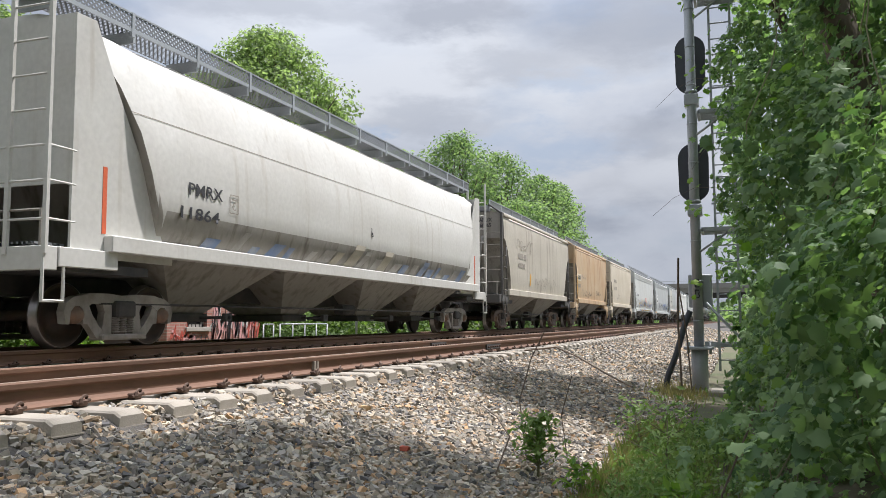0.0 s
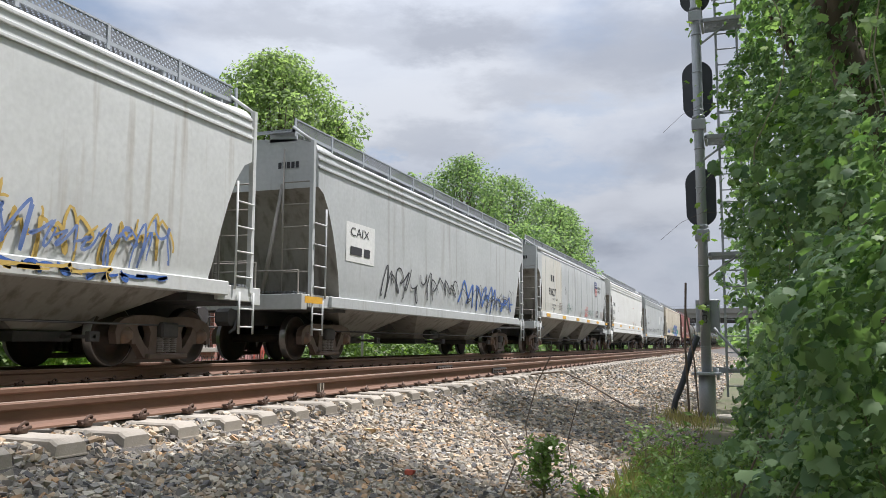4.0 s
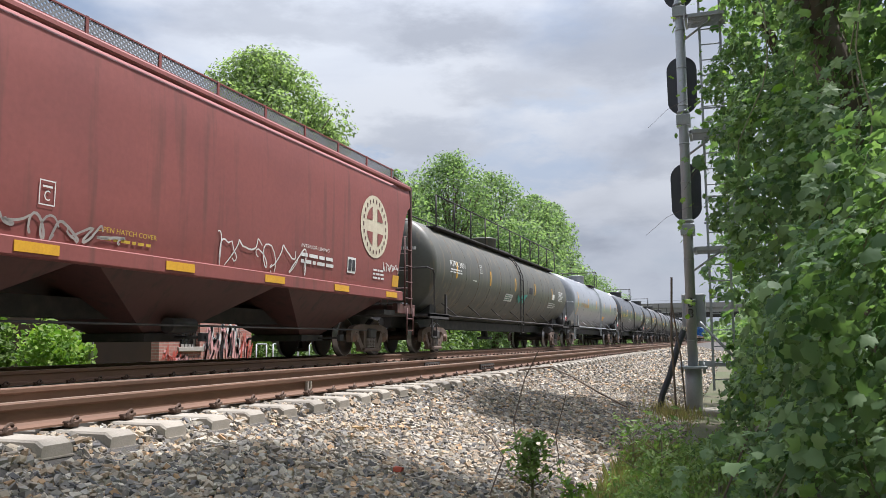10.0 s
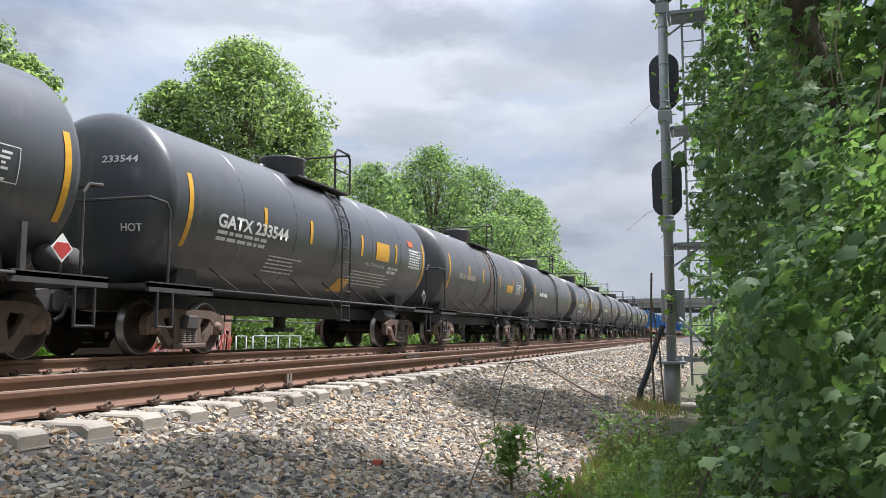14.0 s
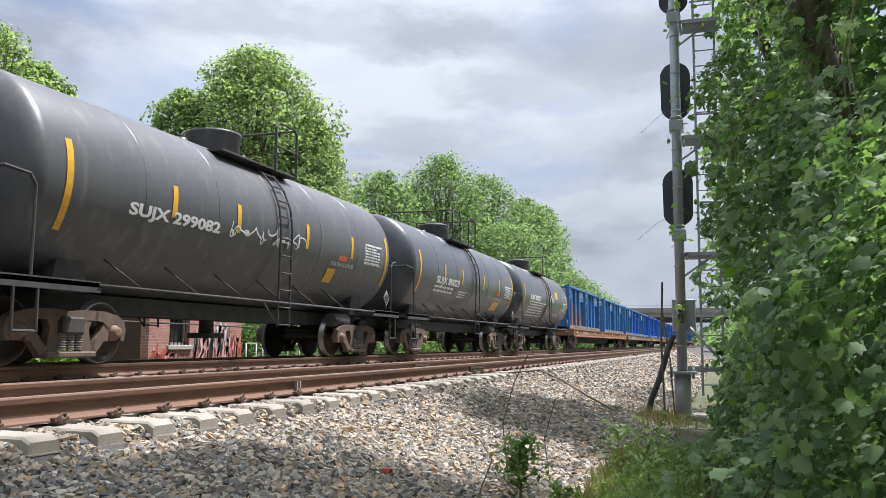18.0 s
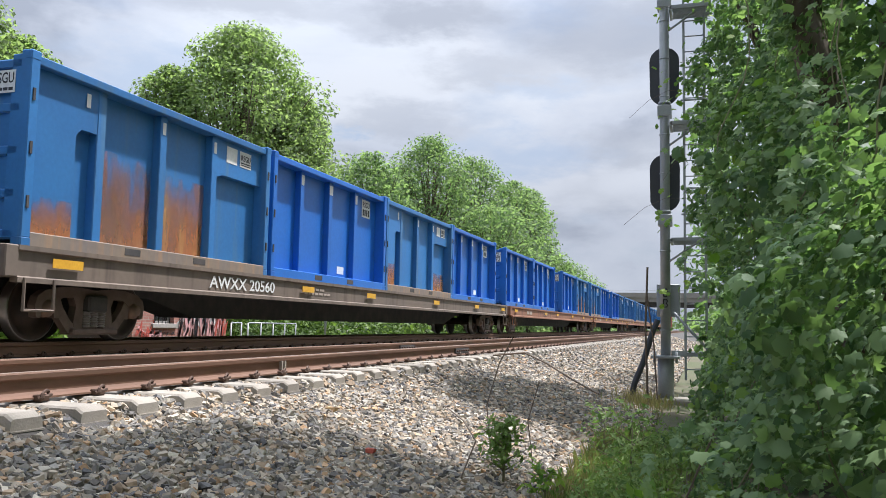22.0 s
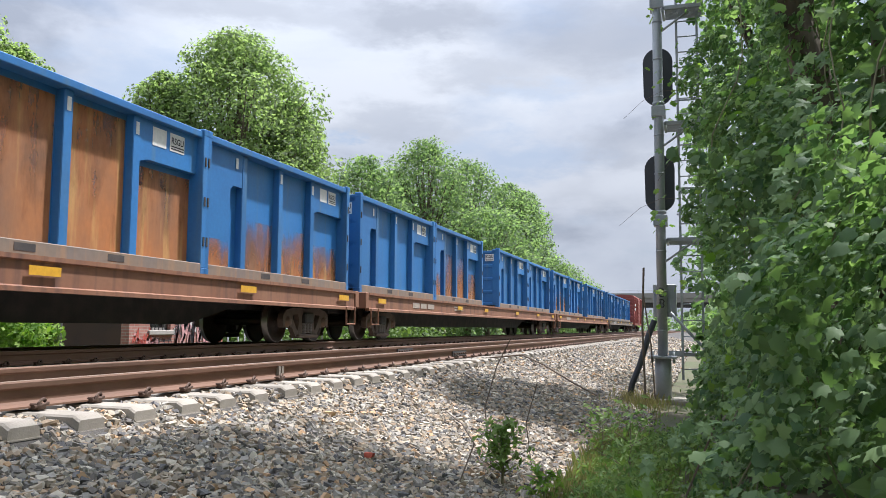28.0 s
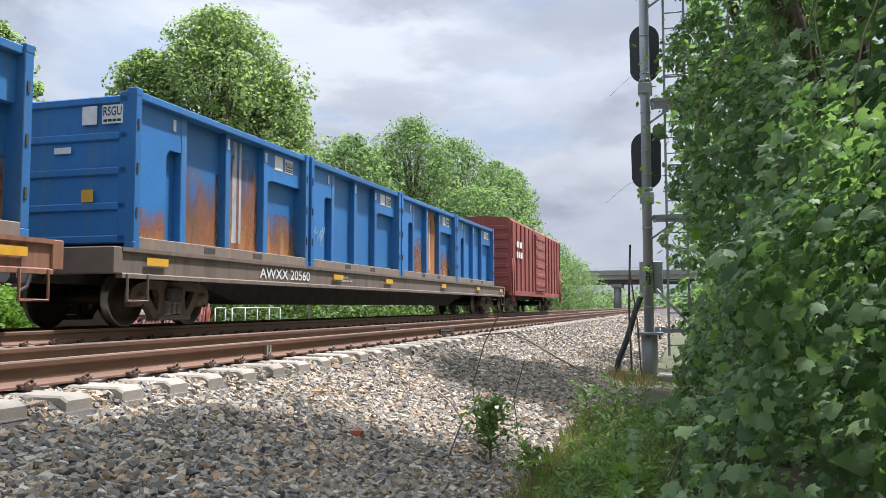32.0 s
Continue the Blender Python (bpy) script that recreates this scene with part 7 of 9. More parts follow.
def vine_wall():
    """Trees smothered in creeper: a leafy face that comes close beside the camera."""
    r = np.random.default_rng(61)
    ob = tagged(new("creeper_thicket"), "dark green broad-leaved creeper smothering lineside trees", "creeper")

    def face(y, z):
        lump = 0.80 * noise.noise((y * 0.42, z * 0.55, 1.0)) + 0.60 * noise.noise((y * 1.0, z * 1.2, 7.0)) + 0.24 * noise.noise((y * 2.6, z * 2.9, 3.0))
        foot = 0.34 * max(0.0, min(1.0, (0.9 - z) / 1.2)) * (1.0 if y < 9 else max(0.0, 1 - (y - 9) / 3))
        return 0.80 - 0.031 * y + lump - foot + 0.02 * max(0.0, z - 3.0)

    def outward(y, z):
        """Which way the leafy face looks at each place."""
        d = 0.12
        n = np.array([(-1.0, (face(b + d, c) - face(b - d, c)) / (2 * d), (face(b, c + d) - face(b, c - d)) / (2 * d)) for b, c in zip(y, z)])
        return n / np.linalg.norm(n, axis=1, keepdims=True)

    def top(y):
        return 0.75 + 0.395 * y if y < 10.5 else min(7.5, 4.9 + 0.5 * (y - 10.5))
    for seg, (y0, y1, per, leaf) in enumerate(((2.6, 4.4, 1250, 0.060), (4.4, 8.0, 980, 0.064), (8.0, 11.0, 720, 0.070), (11.0, 15.5, 520, 0.076), (15.5, 25.0, 60, 0.17))):
        zt = max(top(y0), top(y1))
        k = int((y1 - y0) * (zt + 1.0) * per)
        y, z = r.uniform(y0, y1, k), r.uniform(-1.0, zt, k)
        depth = r.exponential(0.17, k) - 0.08
        x = np.array([face(a, b) for a, b in zip(y, z)]) + depth
        gap = np.array([noise.noise((a * 0.75, b * 0.8, 20.0)) + 0.5 * noise.noise((a * 2.3, b * 2.4, 31.0)) for a, b in zip(y, z)])
        keep = ((gap > 0.03) | (depth > 0.45)) & (z < np.array([top(a) for a in y]) + 0.3 * np.array([noise.noise((a * 1.3, 0.0, 4.0)) for a in y]))
        P = np.stack([x, y, z], 1)[keep]
        P = P[np.hypot(P[:, 0], P[:, 1]) > 3.0]
        k = len(P)
        s = leaf * (0.45 + 1.0 * r.random(k) ** 1.5)
        T = facing(r, k, outward(P[:, 1], P[:, 2]) * 0.75 + np.array([-0.05, -0.15, 0.60]), 0.50)
        lobed = scatter("leaves", LOBED, LOBED_F, P, T, np.stack([s, s * r.uniform(0.85, 1.2, k), s * r.uniform(0.4, 2.2, k)], 1), G_VINE, True)
        lobed.parent = ob
        tagged(lobed, "broad lobed dark green leaves", kind="stuff")
    # a darker inner layer of small leaves that closes the thicket
    k = 34000
    y, z = r.uniform(1.0, 16.0, k), r.uniform(-1.0, 11.0, k)
    z = np.minimum(z, np.array([top(a) for a in y]) - 0.1)
    x = np.array([face(a, b) for a, b in zip(y, z)]) + r.uniform(0.75, 1.5, k)
    s = 0.2 * r.uniform(0.7, 1.3, k)
    inner = scatter("inner_leaves", RHOMB, RHOMB_F, np.stack([x, y, z], 1), facing(r, k, (-0.7, -0.5, 0.3), 0.6), np.stack([s, s, s], 1), G_VINE)
    inner.parent = ob
    tagged(inner, "shaded inner leaves", kind="stuff")
    k = 420                   # young yellow-green sprays at the edge
    y, z = r.uniform(4.4, 14, k), r.uniform(-0.8, 7, k)
    x = np.array([face(a, b) for a, b in zip(y, z)]) - 0.10
    s = 0.075 * r.uniform(0.6, 1.3, k)
    young = scatter("young_leaves", LOBED, LOBED_F, np.stack([x, y, z], 1), facing(r, k, (-0.4, -0.4, 0.7), 0.5), np.stack([s, s, s], 1), G_BRIGHT, True)
    young.parent = ob
    tagged(young, "yellow-green young leaves", kind="stuff")
    for kk in range(9):       # bare creeper stems
        bm = bmesh.new()
        yy = 4.2 + kk * 0.75
        pts = []
        for i in range(26):
            zz = -1.0 + i * 0.2
            pts.append((face(yy, 0.5 * zz) + 0.18 + 0.05 * math.sin(i * 0.6 + kk), yy + 0.12 * math.sin(i * 0.35 + kk * 2), zz))
        pipe(bm, pts, 0.005, 5)
        part("stem", bm, M_STEM, ob, "pale bare creeper stem")
    # the nearest leaves, each one a piece: five pointed lobes, folded along the ribs, on a stalk
    prof = ((0.10, -0.38), (0.34, -0.40), (0.30, -0.22), (0.62, -0.14), (0.40, 0.02), (0.56, 0.34), (0.26, 0.26), (0.12, 0.52), (0.0, 0.70))
    ring = [(0.0, -0.30)] + list(prof) + [(-a, b) for a, b in reversed(prof[:-1])]
    bm = bmesh.new()
    hub = bm.verts.new((0, 0, 0.02))
    out = [bm.verts.new((a, b, 0.05 * math.cos(3.0 * math.atan2(b, a)) - 0.10 * (a * a + b * b))) for a, b in ring]
    for i in range(len(out)):
        bm.faces.new((hub, out[i], out[(i + 1) % len(out)]))
    stalk = [bm.verts.new(v) for v in ((-0.012, -0.02, 0.015), (0.012, -0.02, 0.015), (0.01, -0.75, -0.12), (-0.01, -0.75, -0.12))]
    bm.faces.new(stalk)
    first = part("leaf", bm, G_LEAF, ob, "large pointed five-lobed leaf")
    leaf_mesh = first.data
    n = 0
    for spray in range(46):
        cy = 3.6 + 5.2 * r.random()
        cz = r.uniform(-0.85, top(cy) - 0.2)
        for i in range(6):
            y, z = cy + r.normal() * 0.14, cz + r.normal() * 0.14
            x = face(y, z) - 0.10 - 0.05 * r.random()
            s = 0.074 * r.uniform(0.55, 1.4)
            nrm = Vector((-0.45 + r.normal() * 0.3, -0.60 + r.normal() * 0.3, 0.60 + r.normal() * 0.25)).normalized()
            tip = Vector((-0.35 + r.normal() * 0.35, r.normal() * 0.4, -0.8))
            tip = (tip - nrm * tip.dot(nrm)).normalized()
            m = Matrix((tip.cross(nrm), tip, nrm)).transposed().to_4x4()
            lf = first if n == 0 else new("leaf", leaf_mesh)
            lf.parent = ob
            lf.matrix_basis = Matrix.Translation((x, y, z)) @ m @ Matrix.Scale(s, 4)
            n += 1
    k = 46                    # loose shoots that reach the mast
    P = np.stack([r.uniform(-0.85, -0.25, k), r.uniform(15.2, 16.1, k), r.choice([1.1, 2.3, 2.8, 4.5, 5.0, 6.4], k) + r.normal(size=k) * 0.16], 1)
    s = 0.14 * r.uniform(0.5, 1.2, k)
    shoot = scatter("shoot_leaves", LOBED, LOBED_F, P, facing(r, k, (-0.4, -0.5, 0.6), 0.5), np.stack([s, s, s], 1), G_BRIGHT)
    shoot.parent = ob
    tagged(shoot, "pale leaves on loose shoots", kind="stuff")
    for zz, reach in ((2.6, 1.5), (4.6, 1.4), (3.4, 0.8)):
        bm = bmesh.new()
        pipe(bm, [(0.1 - reach * u, 15.6, zz + 0.25 * math.sin(3 * u) - 0.35 * u * u) for u in (0, 0.25, 0.5, 0.75, 1.0)], 0.003, 5)
        part("tendril", bm, M_TWIG, ob, "thin loose creeper tendril")
    for yy in (4.5, 8.5, 12.5):
        bm = bmesh.new()
        rod(bm, (1.9 - 0.04 * yy, yy, -1.1), (2.0 - 0.04 * yy, yy, top(yy) - 0.3), 0.11, 8, 0.05)
        part("trunk", bm, M_BARK, ob)
    return face


vine_wall()
# Unseen crowns overhead, set so that their shadows fall on the ballast.
tree(1.6, 7.4, 10.8, 3.8, 62, G_TREE, 0.20, 6500, "unseen overhanging leafy tree, added to shade the ballast", lean=-1.4, base=0.64, zg=-1.05)
tree(1.9, 15.4, 13.0, 4.0, 63, G_TREE, 0.22, 5000, "unseen leafy tree, added to shade the slope by the mast", lean=-0.8, base=0.66, zg=-1.05)


def weeds():
    r = np.random.default_rng(71)
    k = 22000                 # low weeds where the ballast gives way to soil
    y = 2.2 + 8.2 * r.random(k)
    x = -1.06 + 0.12 * np.sin(y * 1.3) + np.abs(r.normal(size=k)) * 0.42 + np.clip(y - 8.6, 0, 2) * 0.2
    h = np.abs(r.normal(size=k)) * 0.21 * np.clip((x + 1.25) / 0.8, 0.12, 1.3) * np.clip((10.6 - y) / 1.5, 0.3, 1.0)
    z = np.array([ground_z(a) for a in x]) + h
    s = 0.036 * r.uniform(0.5, 1.5, k)
    tagged(scatter("weeds", RHOMB, RHOMB_F, np.stack([x, y, z], 1), facing(r, k, (-0.3, -0.5, 0.7), 0.7), np.stack([s * 0.8, s * 1.3, s], 1), G_WEED), "low green weeds at the edge of the ballast", "weeds", kind="stuff")
    k = 12500                 # grass blades, some dry round the mast's foot
    y = -4.0 + 14.5 * r.random(k)
    x = -1.12 + np.abs(r.normal(size=k)) * 0.5
    tuft = r.random(k) < 0.07
    y = np.where(tuft, 15.3 + r.normal(size=k) * 0.75, y)
    x = np.where(tuft, -0.98 + r.normal(size=k) * 0.24, x)
    dry = (tuft & (r.random(k) < 0.8)) | ((r.random(k) < 0.45) & (x < -0.6))
    blade = ((-0.05, 0, 0), (0.05, 0, 0), (0.02, 0.10, 0.6), (0.0, 0.28, 1.0))
    bf = ((0, 1, 2), (0, 2, 3))
    for sel, mat, label in ((~dry, G_GRASS, "green grass blades in the ditch"), (dry, G_STRAW, "dry yellow grass round the mast foot")):
        xs, ys = x[sel], y[sel]
        n = len(xs)
        a = r.uniform(0, 6.283, n)
        T = np.zeros((n, 3, 3))
        T[:, 0, 0], T[:, 0, 1], T[:, 1, 0], T[:, 1, 1], T[:, 2, 2] = np.cos(a), -np.sin(a), np.sin(a), np.cos(a), 1
        hh = r.uniform(0.06, 0.26, n)
        S = np.stack([np.full(n, 0.07), hh, hh], 1)
        P = np.stack([xs, ys, np.array([ground_z(q) for q in xs]) - 0.01], 1)
        tagged(scatter("grass", blade, bf, P, T, S, mat), label, "grass", kind="stuff")


weeds()


def sapling(x, y, h, seed, mat, leaf, label, n=9):
    r = random.Random(seed)
    rn = np.random.default_rng(seed)
    ob = tagged(new("sapling"), label, "sapling")
    z = ground_z(x)
    bm = bmesh.new()
    P = []
    rod(bm, (x, y, z), (x + 0.03, y, z + h), 0.012, 6, 0.004)
    part("stem", bm, M_STEM, ob)
    for k in range(n):
        a, hh = k * 2.4 + r.random(), h * (0.25 + 0.72 * k / n)
        ln = h * r.uniform(0.30, 0.50) * (1.15 - 0.6 * k / n)
        e = (x + math.cos(a) * ln, y + math.sin(a) * ln, z + hh + ln * 0.55)
        part("branch", rod(bmesh.new(), (x, y, z + hh), e, 0.006, 5, 0.002), M_STEM, ob)
        for i in range(16):
            u = 0.2 + 0.8 * i / 15
            P.append([x + (e[0] - x) * u + r.gauss(0, 0.025), y + (e[1] - y) * u + r.gauss(0, 0.025), z + hh + (e[2] - z - hh) * u + r.gauss(0, 0.025)])
    P = np.array(P)
    s = leaf * rn.uniform(0.6, 1.3, len(P))
    lv = scatter("leaves", RHOMB, RHOMB_F, P, facing(rn, len(P), (-0.2, -0.4, 0.8), 0.5), np.stack([s * 0.9, s * 1.25, s], 1), mat)
    lv.parent = ob


sapling(-1.50, 6.45, 0.50, 81, G_WEED, 0.055, "small bright green sapling growing from the ballast edge", 24)
sapling(-1.12, 6.1, 0.32, 82, G_BRIGHT, 0.055, "low light green seedling at the ballast edge", 7)
sapling(-0.95, 8.3, 0.6, 83, G_WEED, 0.05, "leafy green weed beside the ballast", 10)
sapling(-0.6, 7.2, 0.75, 84, G_WEED, 0.05, "tall leafy green weed in the ditch", 12)
sapling(-0.35, 5.0, 0.5, 85, G_BRIGHT, 0.06, "bright leafy seedling by the thicket", 9)


def twigs():
    for pts, r, label in (
            ([(-3.9, 15.8, -0.18), (-3.3, 15.9, -0.12), (-2.8, 15.6, -0.3), (-2.2, 14.9, -0.55), (-1.7, 14.3, -0.72)], 0.016, "grey fallen branch lying across the ballast"),
            ([(-1.72, 7.0, -0.8), (-1.80, 7.1, -0.3), (-1.72, 7.2, 0.05), (-1.60, 7.2, 0.28)], 0.006, "thin dead upright stalk"),
            ([(-1.45, 7.4, -0.85), (-1.50, 7.4, -0.45), (-1.40, 7.4, -0.1)], 0.005, "thin dead upright stalk"),
            ([(-1.75, 6.1, -0.78), (-1.68, 6.3, -0.5), (-1.95, 6.9, -0.42), (-2.4, 7.9, -0.42)], 0.006, "bent grey dead twig over the stones"),
            ([(-0.98, 15.6, -0.95), (-1.02, 15.6, 0.4), (-0.98, 15.6, 1.5)], 0.02, "dark dead stalk standing beside the mast"),
            ([(-0.80, 15.4, -0.95), (-0.86, 15.4, 0.1), (-0.98, 15.4, 1.0)], 0.014, "dark dead stalk standing beside the mast"),
            ([(-0.2, 4.2, -1.0), (-0.1, 4.3, -0.45), (0.05, 4.4, -0.1)], 0.005, "pale dry stalk in the weeds")):
        bm = bmesh.new()
        pipe(bm, pts, r, 6)
        tagged(part("dead_twig", bm, M_TWIG), label, "twig")


twigs()


# ---- paint on the cars: reporting marks, small print, placards, emblems, graffiti
M_GOLD = material("yellow_stencil", (0.62, 0.42, 0.05), rough=0.6, scale=9)
M_ORANGEFADE = material("faded_orange_stencil", (0.50, 0.30, 0.10), (0.30, 0.24, 0.17), rough=0.7, scale=5, amount=0.9)
M_FADED = material("faded_stencil", (0.30, 0.27, 0.23), rough=0.8, scale=9)
M_BLUESPRAY = material("blue_spray_paint", (0.035, 0.10, 0.36), (0.10, 0.20, 0.46), rough=0.6, scale=2.5, amount=0.9)
M_BLUELIGHT = material("light_blue_spray_paint", (0.10, 0.17, 0.40), (0.22, 0.28, 0.46), rough=0.6, scale=2.5, amount=0.9)
M_TEAL = material("teal_spray_paint", (0.05, 0.36, 0.30), (0.09, 0.42, 0.36), rough=0.6, scale=2.5)
M_YSPRAY = material("ochre_spray_paint", (0.55, 0.38, 0.10), rough=0.7, scale=4)
M_GREENSPRAY = material("dark_green_marker", (0.08, 0.20, 0.14), rough=0.7, scale=4)
M_SMUDGE = material("dark_smudge", (0.30, 0.28, 0.26), (0.42, 0.40, 0.37), rough=0.8, scale=3, amount=0.9)
M_SMUDGEBLUE = material("faded_blue_paint", (0.16, 0.22, 0.36), (0.34, 0.36, 0.40), rough=0.8, scale=2, amount=0.9)
M_SMUDGETAN = material("faded_tan_paint", (0.40, 0.36, 0.29), rough=0.8, scale=3)
P_STAINED = worn("cream_stained_panel_paint", (0.55, 0.54, 0.49), (0.50, 0.47, 0.40), (0.46, 0.40, 0.30), 0.25)
M_NAVY = material("navy_emblem_paint", (0.03, 0.045, 0.16), rough=0.5, scale=6)
M_EMBLEMRED = material("red_emblem_paint", (0.48, 0.05, 0.05), rough=0.5, scale=6)
M_CREAMPAINT = material("cream_emblem_paint", (0.62, 0.56, 0.42), (0.50, 0.42, 0.32), rough=0.7, scale=4)


def mark(car, words, y0, y1, z, h, mat, label="", bold=0.0, lift=0.012, name="lettering"):
    """Letters of cap height h that fill y0 to y1 on the side towards the camera."""
    ob, skin, _ = car
    t = lettering(name, words, h / 0.70, 0.0, z, skin, mat, ob, 1.0, bold, label, lift)
    ys = [v.co.y for v in t.data.vertices]
    a, b = min(ys), max(ys)
    for v in t.data.vertices:
        v.co.y = y0 + (v.co.y - a) * (y1 - y0) / (b - a)
    return t


def sheet(car, y0, y1, z0, z1, mat, label="", lift=0.010, lean=0.0, name="placard"):
    ob, skin, _ = car
    return part(name, patch(bmesh.new(), y0, y1, z0, z1, skin, lift, 6, lean), mat, ob, label)


def print_block(car, y, z, width, rows, pitch, mat, seed, height=None, label="", lift=0.012):
    ob, skin, _ = car
    return tagged(part("small_print", bars(bmesh.new(), y, z, width, rows, pitch, height or pitch * 0.5, skin, random.Random(seed), lift), mat, ob, label), kind="stuff")


def table(car, y0, y1, z0, z1, mat=None):
    """A test table stencilled as a ruled grid of small entries."""
    ob, skin, _ = car
    mat = mat or M_WHITE
    bm = bmesh.new()
    t = 0.012
    for a, b, c, d in ((y0, y1, z0, z0 + t), (y0, y1, z1 - t, z1), (y0, y0 + t, z0, z1), (y1 - t, y1, z0, z1), (y0 * 0.55 + y1 * 0.45, y0 * 0.55 + y1 * 0.45 + t, z0, z1)):
        patch(bm, a, b, c, d, skin, 0.012, 4)
    r = random.Random(int(y0 * 100))
    n = 7
    for k in range(n):
        bars(bm, y0 + 0.04, z0 + (z1 - z0) * (k + 0.3) / n, (y1 - y0) * 0.85, 1, (z1 - z0) / n, (z1 - z0) / n * 0.5, skin, r, 0.012)
    return tagged(part("test_table", bm, mat, ob, "white stencilled table of small entries"), kind="stuff")


def tag_spray(car, y0, y1, z0, z1, count, width, mat, seed, label, lift=0.014, slant=0.25):
    ob, skin, _ = car
    return part("graffiti", scrawl(bmesh.new(), y0, y1, z0, z1, count, width, skin, seed, lift, slant), mat, ob, label)


def plate_c(car, y, z, mat, s=0.26):
    ob, skin, _ = car
    bm = bmesh.new()
    t = 0.015
    for a, b, c, d in ((y, y + s, z, z + t), (y, y + s, z + s * 1.15, z + s * 1.15 + t), (y, y + t, z, z + s * 1.15), (y + s - t, y + s, z, z + s * 1.15)):
        patch(bm, a, b, c, d, skin, 0.012, 2)
    patch(bm, y + 0.05, y + s - 0.05, z + s * 0.85, z + s * 0.95, skin, 0.012, 1)
    part("plate_outline", bm, mat, ob)
    mark(car, "C", y + s * 0.32, y + s * 0.68, z + 0.06, s * 0.5, mat, name="plate_letter")


C = CARS
# the round-sided pale car
mark(C["pale"], "PMRX", 2.71, 3.61, 2.30, 0.19, M_BLACK, bold=0.004)
mark(C["pale"], "11864", 2.54, 3.54, 1.93, 0.18, M_BLACK, bold=0.004)
plate_c(C["pale"], 3.81, 2.14, M_FADED)
ob_, skin_, L_ = C["pale"]
r_ = random.Random(8)
for k_ in range(22):
    y_ = 3.25 + k_ * 0.63 + r_.uniform(-0.15, 0.15)
    m_ = r_.choice((M_SMUDGEBLUE, M_SMUDGE, M_SMUDGETAN, M_SMUDGEBLUE))
    z_ = 1.40 + r_.uniform(0, 0.12)
    part("faded_paint", patch(bmesh.new(), y_, y_ + r_.uniform(0.2, 0.5), z_, z_ + r_.uniform(0.25, 0.6), skin_, 0.006 + 0.001 * k_, 5, r_.uniform(0.5, 1.1)), m_, ob_, "faded painted-over graffiti")
tag_spray(C["pale"], 9.35, 9.65, 2.2, 2.6, 1, 0.03, M_BLACK, 31, "short black scrawl")
bm = bmesh.new()
for k_ in range(40):
    a_, b_ = 1.5 + (L_ - 3.0) * k_ / 40, 1.5 + (L_ - 3.0) * (k_ + 1) / 40
    patch(bm, a_, b_, 3.30, 3.312, skin_, 0.006, 1)
part("weld_line", bm, M_FADED, ob_)

# dusty, tan and cream cars
print_block(C["dust"], 2.55, 2.75, 1.3, 1, 0.28, M_FADED, 1, 0.2)
print_block(C["dust"], 2.55, 2.4, 1.2, 1, 0.24, M_FADED, 2, 0.18)
sheet(C["dust"], 4.45, 4.63, 1.75, 2.25, M_YELLOW, lean=0.1, name="reflector")
tag_spray(C["dust"], 5.35, 9.35, 1.6, 2.3, 7, 0.03, M_FADED, 32, "faint grey block-letter graffiti")
tag_spray(C["dust"], 2.35, 4.85, 2.9, 3.6, 3, 0.03, M_FADED, 33, "faint grey graffiti")
sheet(C["tan"], 0.82, 2.02, 2.46, 2.82, M_CREAMPAINT, "pale panel under black letters", 0.008)
mark(C["tan"], "ARUX", 0.89, 1.94, 2.54, 0.21, M_BLACK, bold=0.006, lift=0.014)
mark(C["tan"], "50080", 0.89, 1.86, 2.12, 0.17, M_FADED, bold=0.008)
sheet(C["tan"], 0.72, 0.82, 1.7, 2.6, M_YELLOW, name="reflector", lift=0.03)
tag_spray(C["tan"], 2.10, 3.70, 2.45, 2.9, 6, 0.022, M_FADED, 34, "grey marker graffiti")
tag_spray(C["tan"], 3.30, 5.50, 1.58, 2.0, 6, 0.02, M_BLACK, 35, "black outlined marker graffiti")
tag_spray(C["tan"], 7.00, 8.80, 1.7, 2.1, 6, 0.018, M_BLACK, 36, "black marker scrawl")
tag_spray(C["tan"], 2.20, 3.20, 1.6, 2.2, 3, 0.02, M_FADED, 37, "faint marker scrawl")
print_block(C["cream"], 1.8, 2.95, 1.1, 1, 0.26, M_FADED, 3, 0.2)
mark(C["cream"], "503303", 1.8, 3.2, 2.45, 0.2, M_FADED, bold=0.004)
tag_spray(C["cream"], 3.2, 5.0, 1.6, 2.2, 3, 0.025, M_FADED, 38, "faint grey scrawl")

# light grey car with the long blue and yellow piece
mark(C["white_a"], "SMNX", 2.15, 3.13, 2.39, 0.19, M_BLACK, bold=0.006)
mark(C["white_a"], "283", 2.10, 2.67, 1.94, 0.18, M_BLACK, bold=0.006)
mark(C["white_a"], "LD LMT 220600 LBS", 2.01, 3.07, 1.59, 0.07, M_BLACK)
print_block(C["white_a"], 2.00, 1.48, 0.95, 1, 0.07, M_BLACK, 4, 0.06)
tag_spray(C["white_a"], 3.40, 14.00, 1.30, 2.22, 30, 0.055, M_YSPRAY, 39, "ochre shading of sprayed letters", 0.010)
tag_spray(C["white_a"], 3.40, 14.00, 1.30, 2.15, 30, 0.045, M_BLUELIGHT, 40, "blue spiky sprayed letters", 0.045)
ob_, skin_, L_ = C["white_a"]
part("graffiti", scrawl(bmesh.new(), 3.4, 14.0, 1.15, 1.34, 20, 0.05, lambda z: 1.587, 41, 0.003), M_BLUESPRAY, ob_, "blue sprayed tags on the sill")
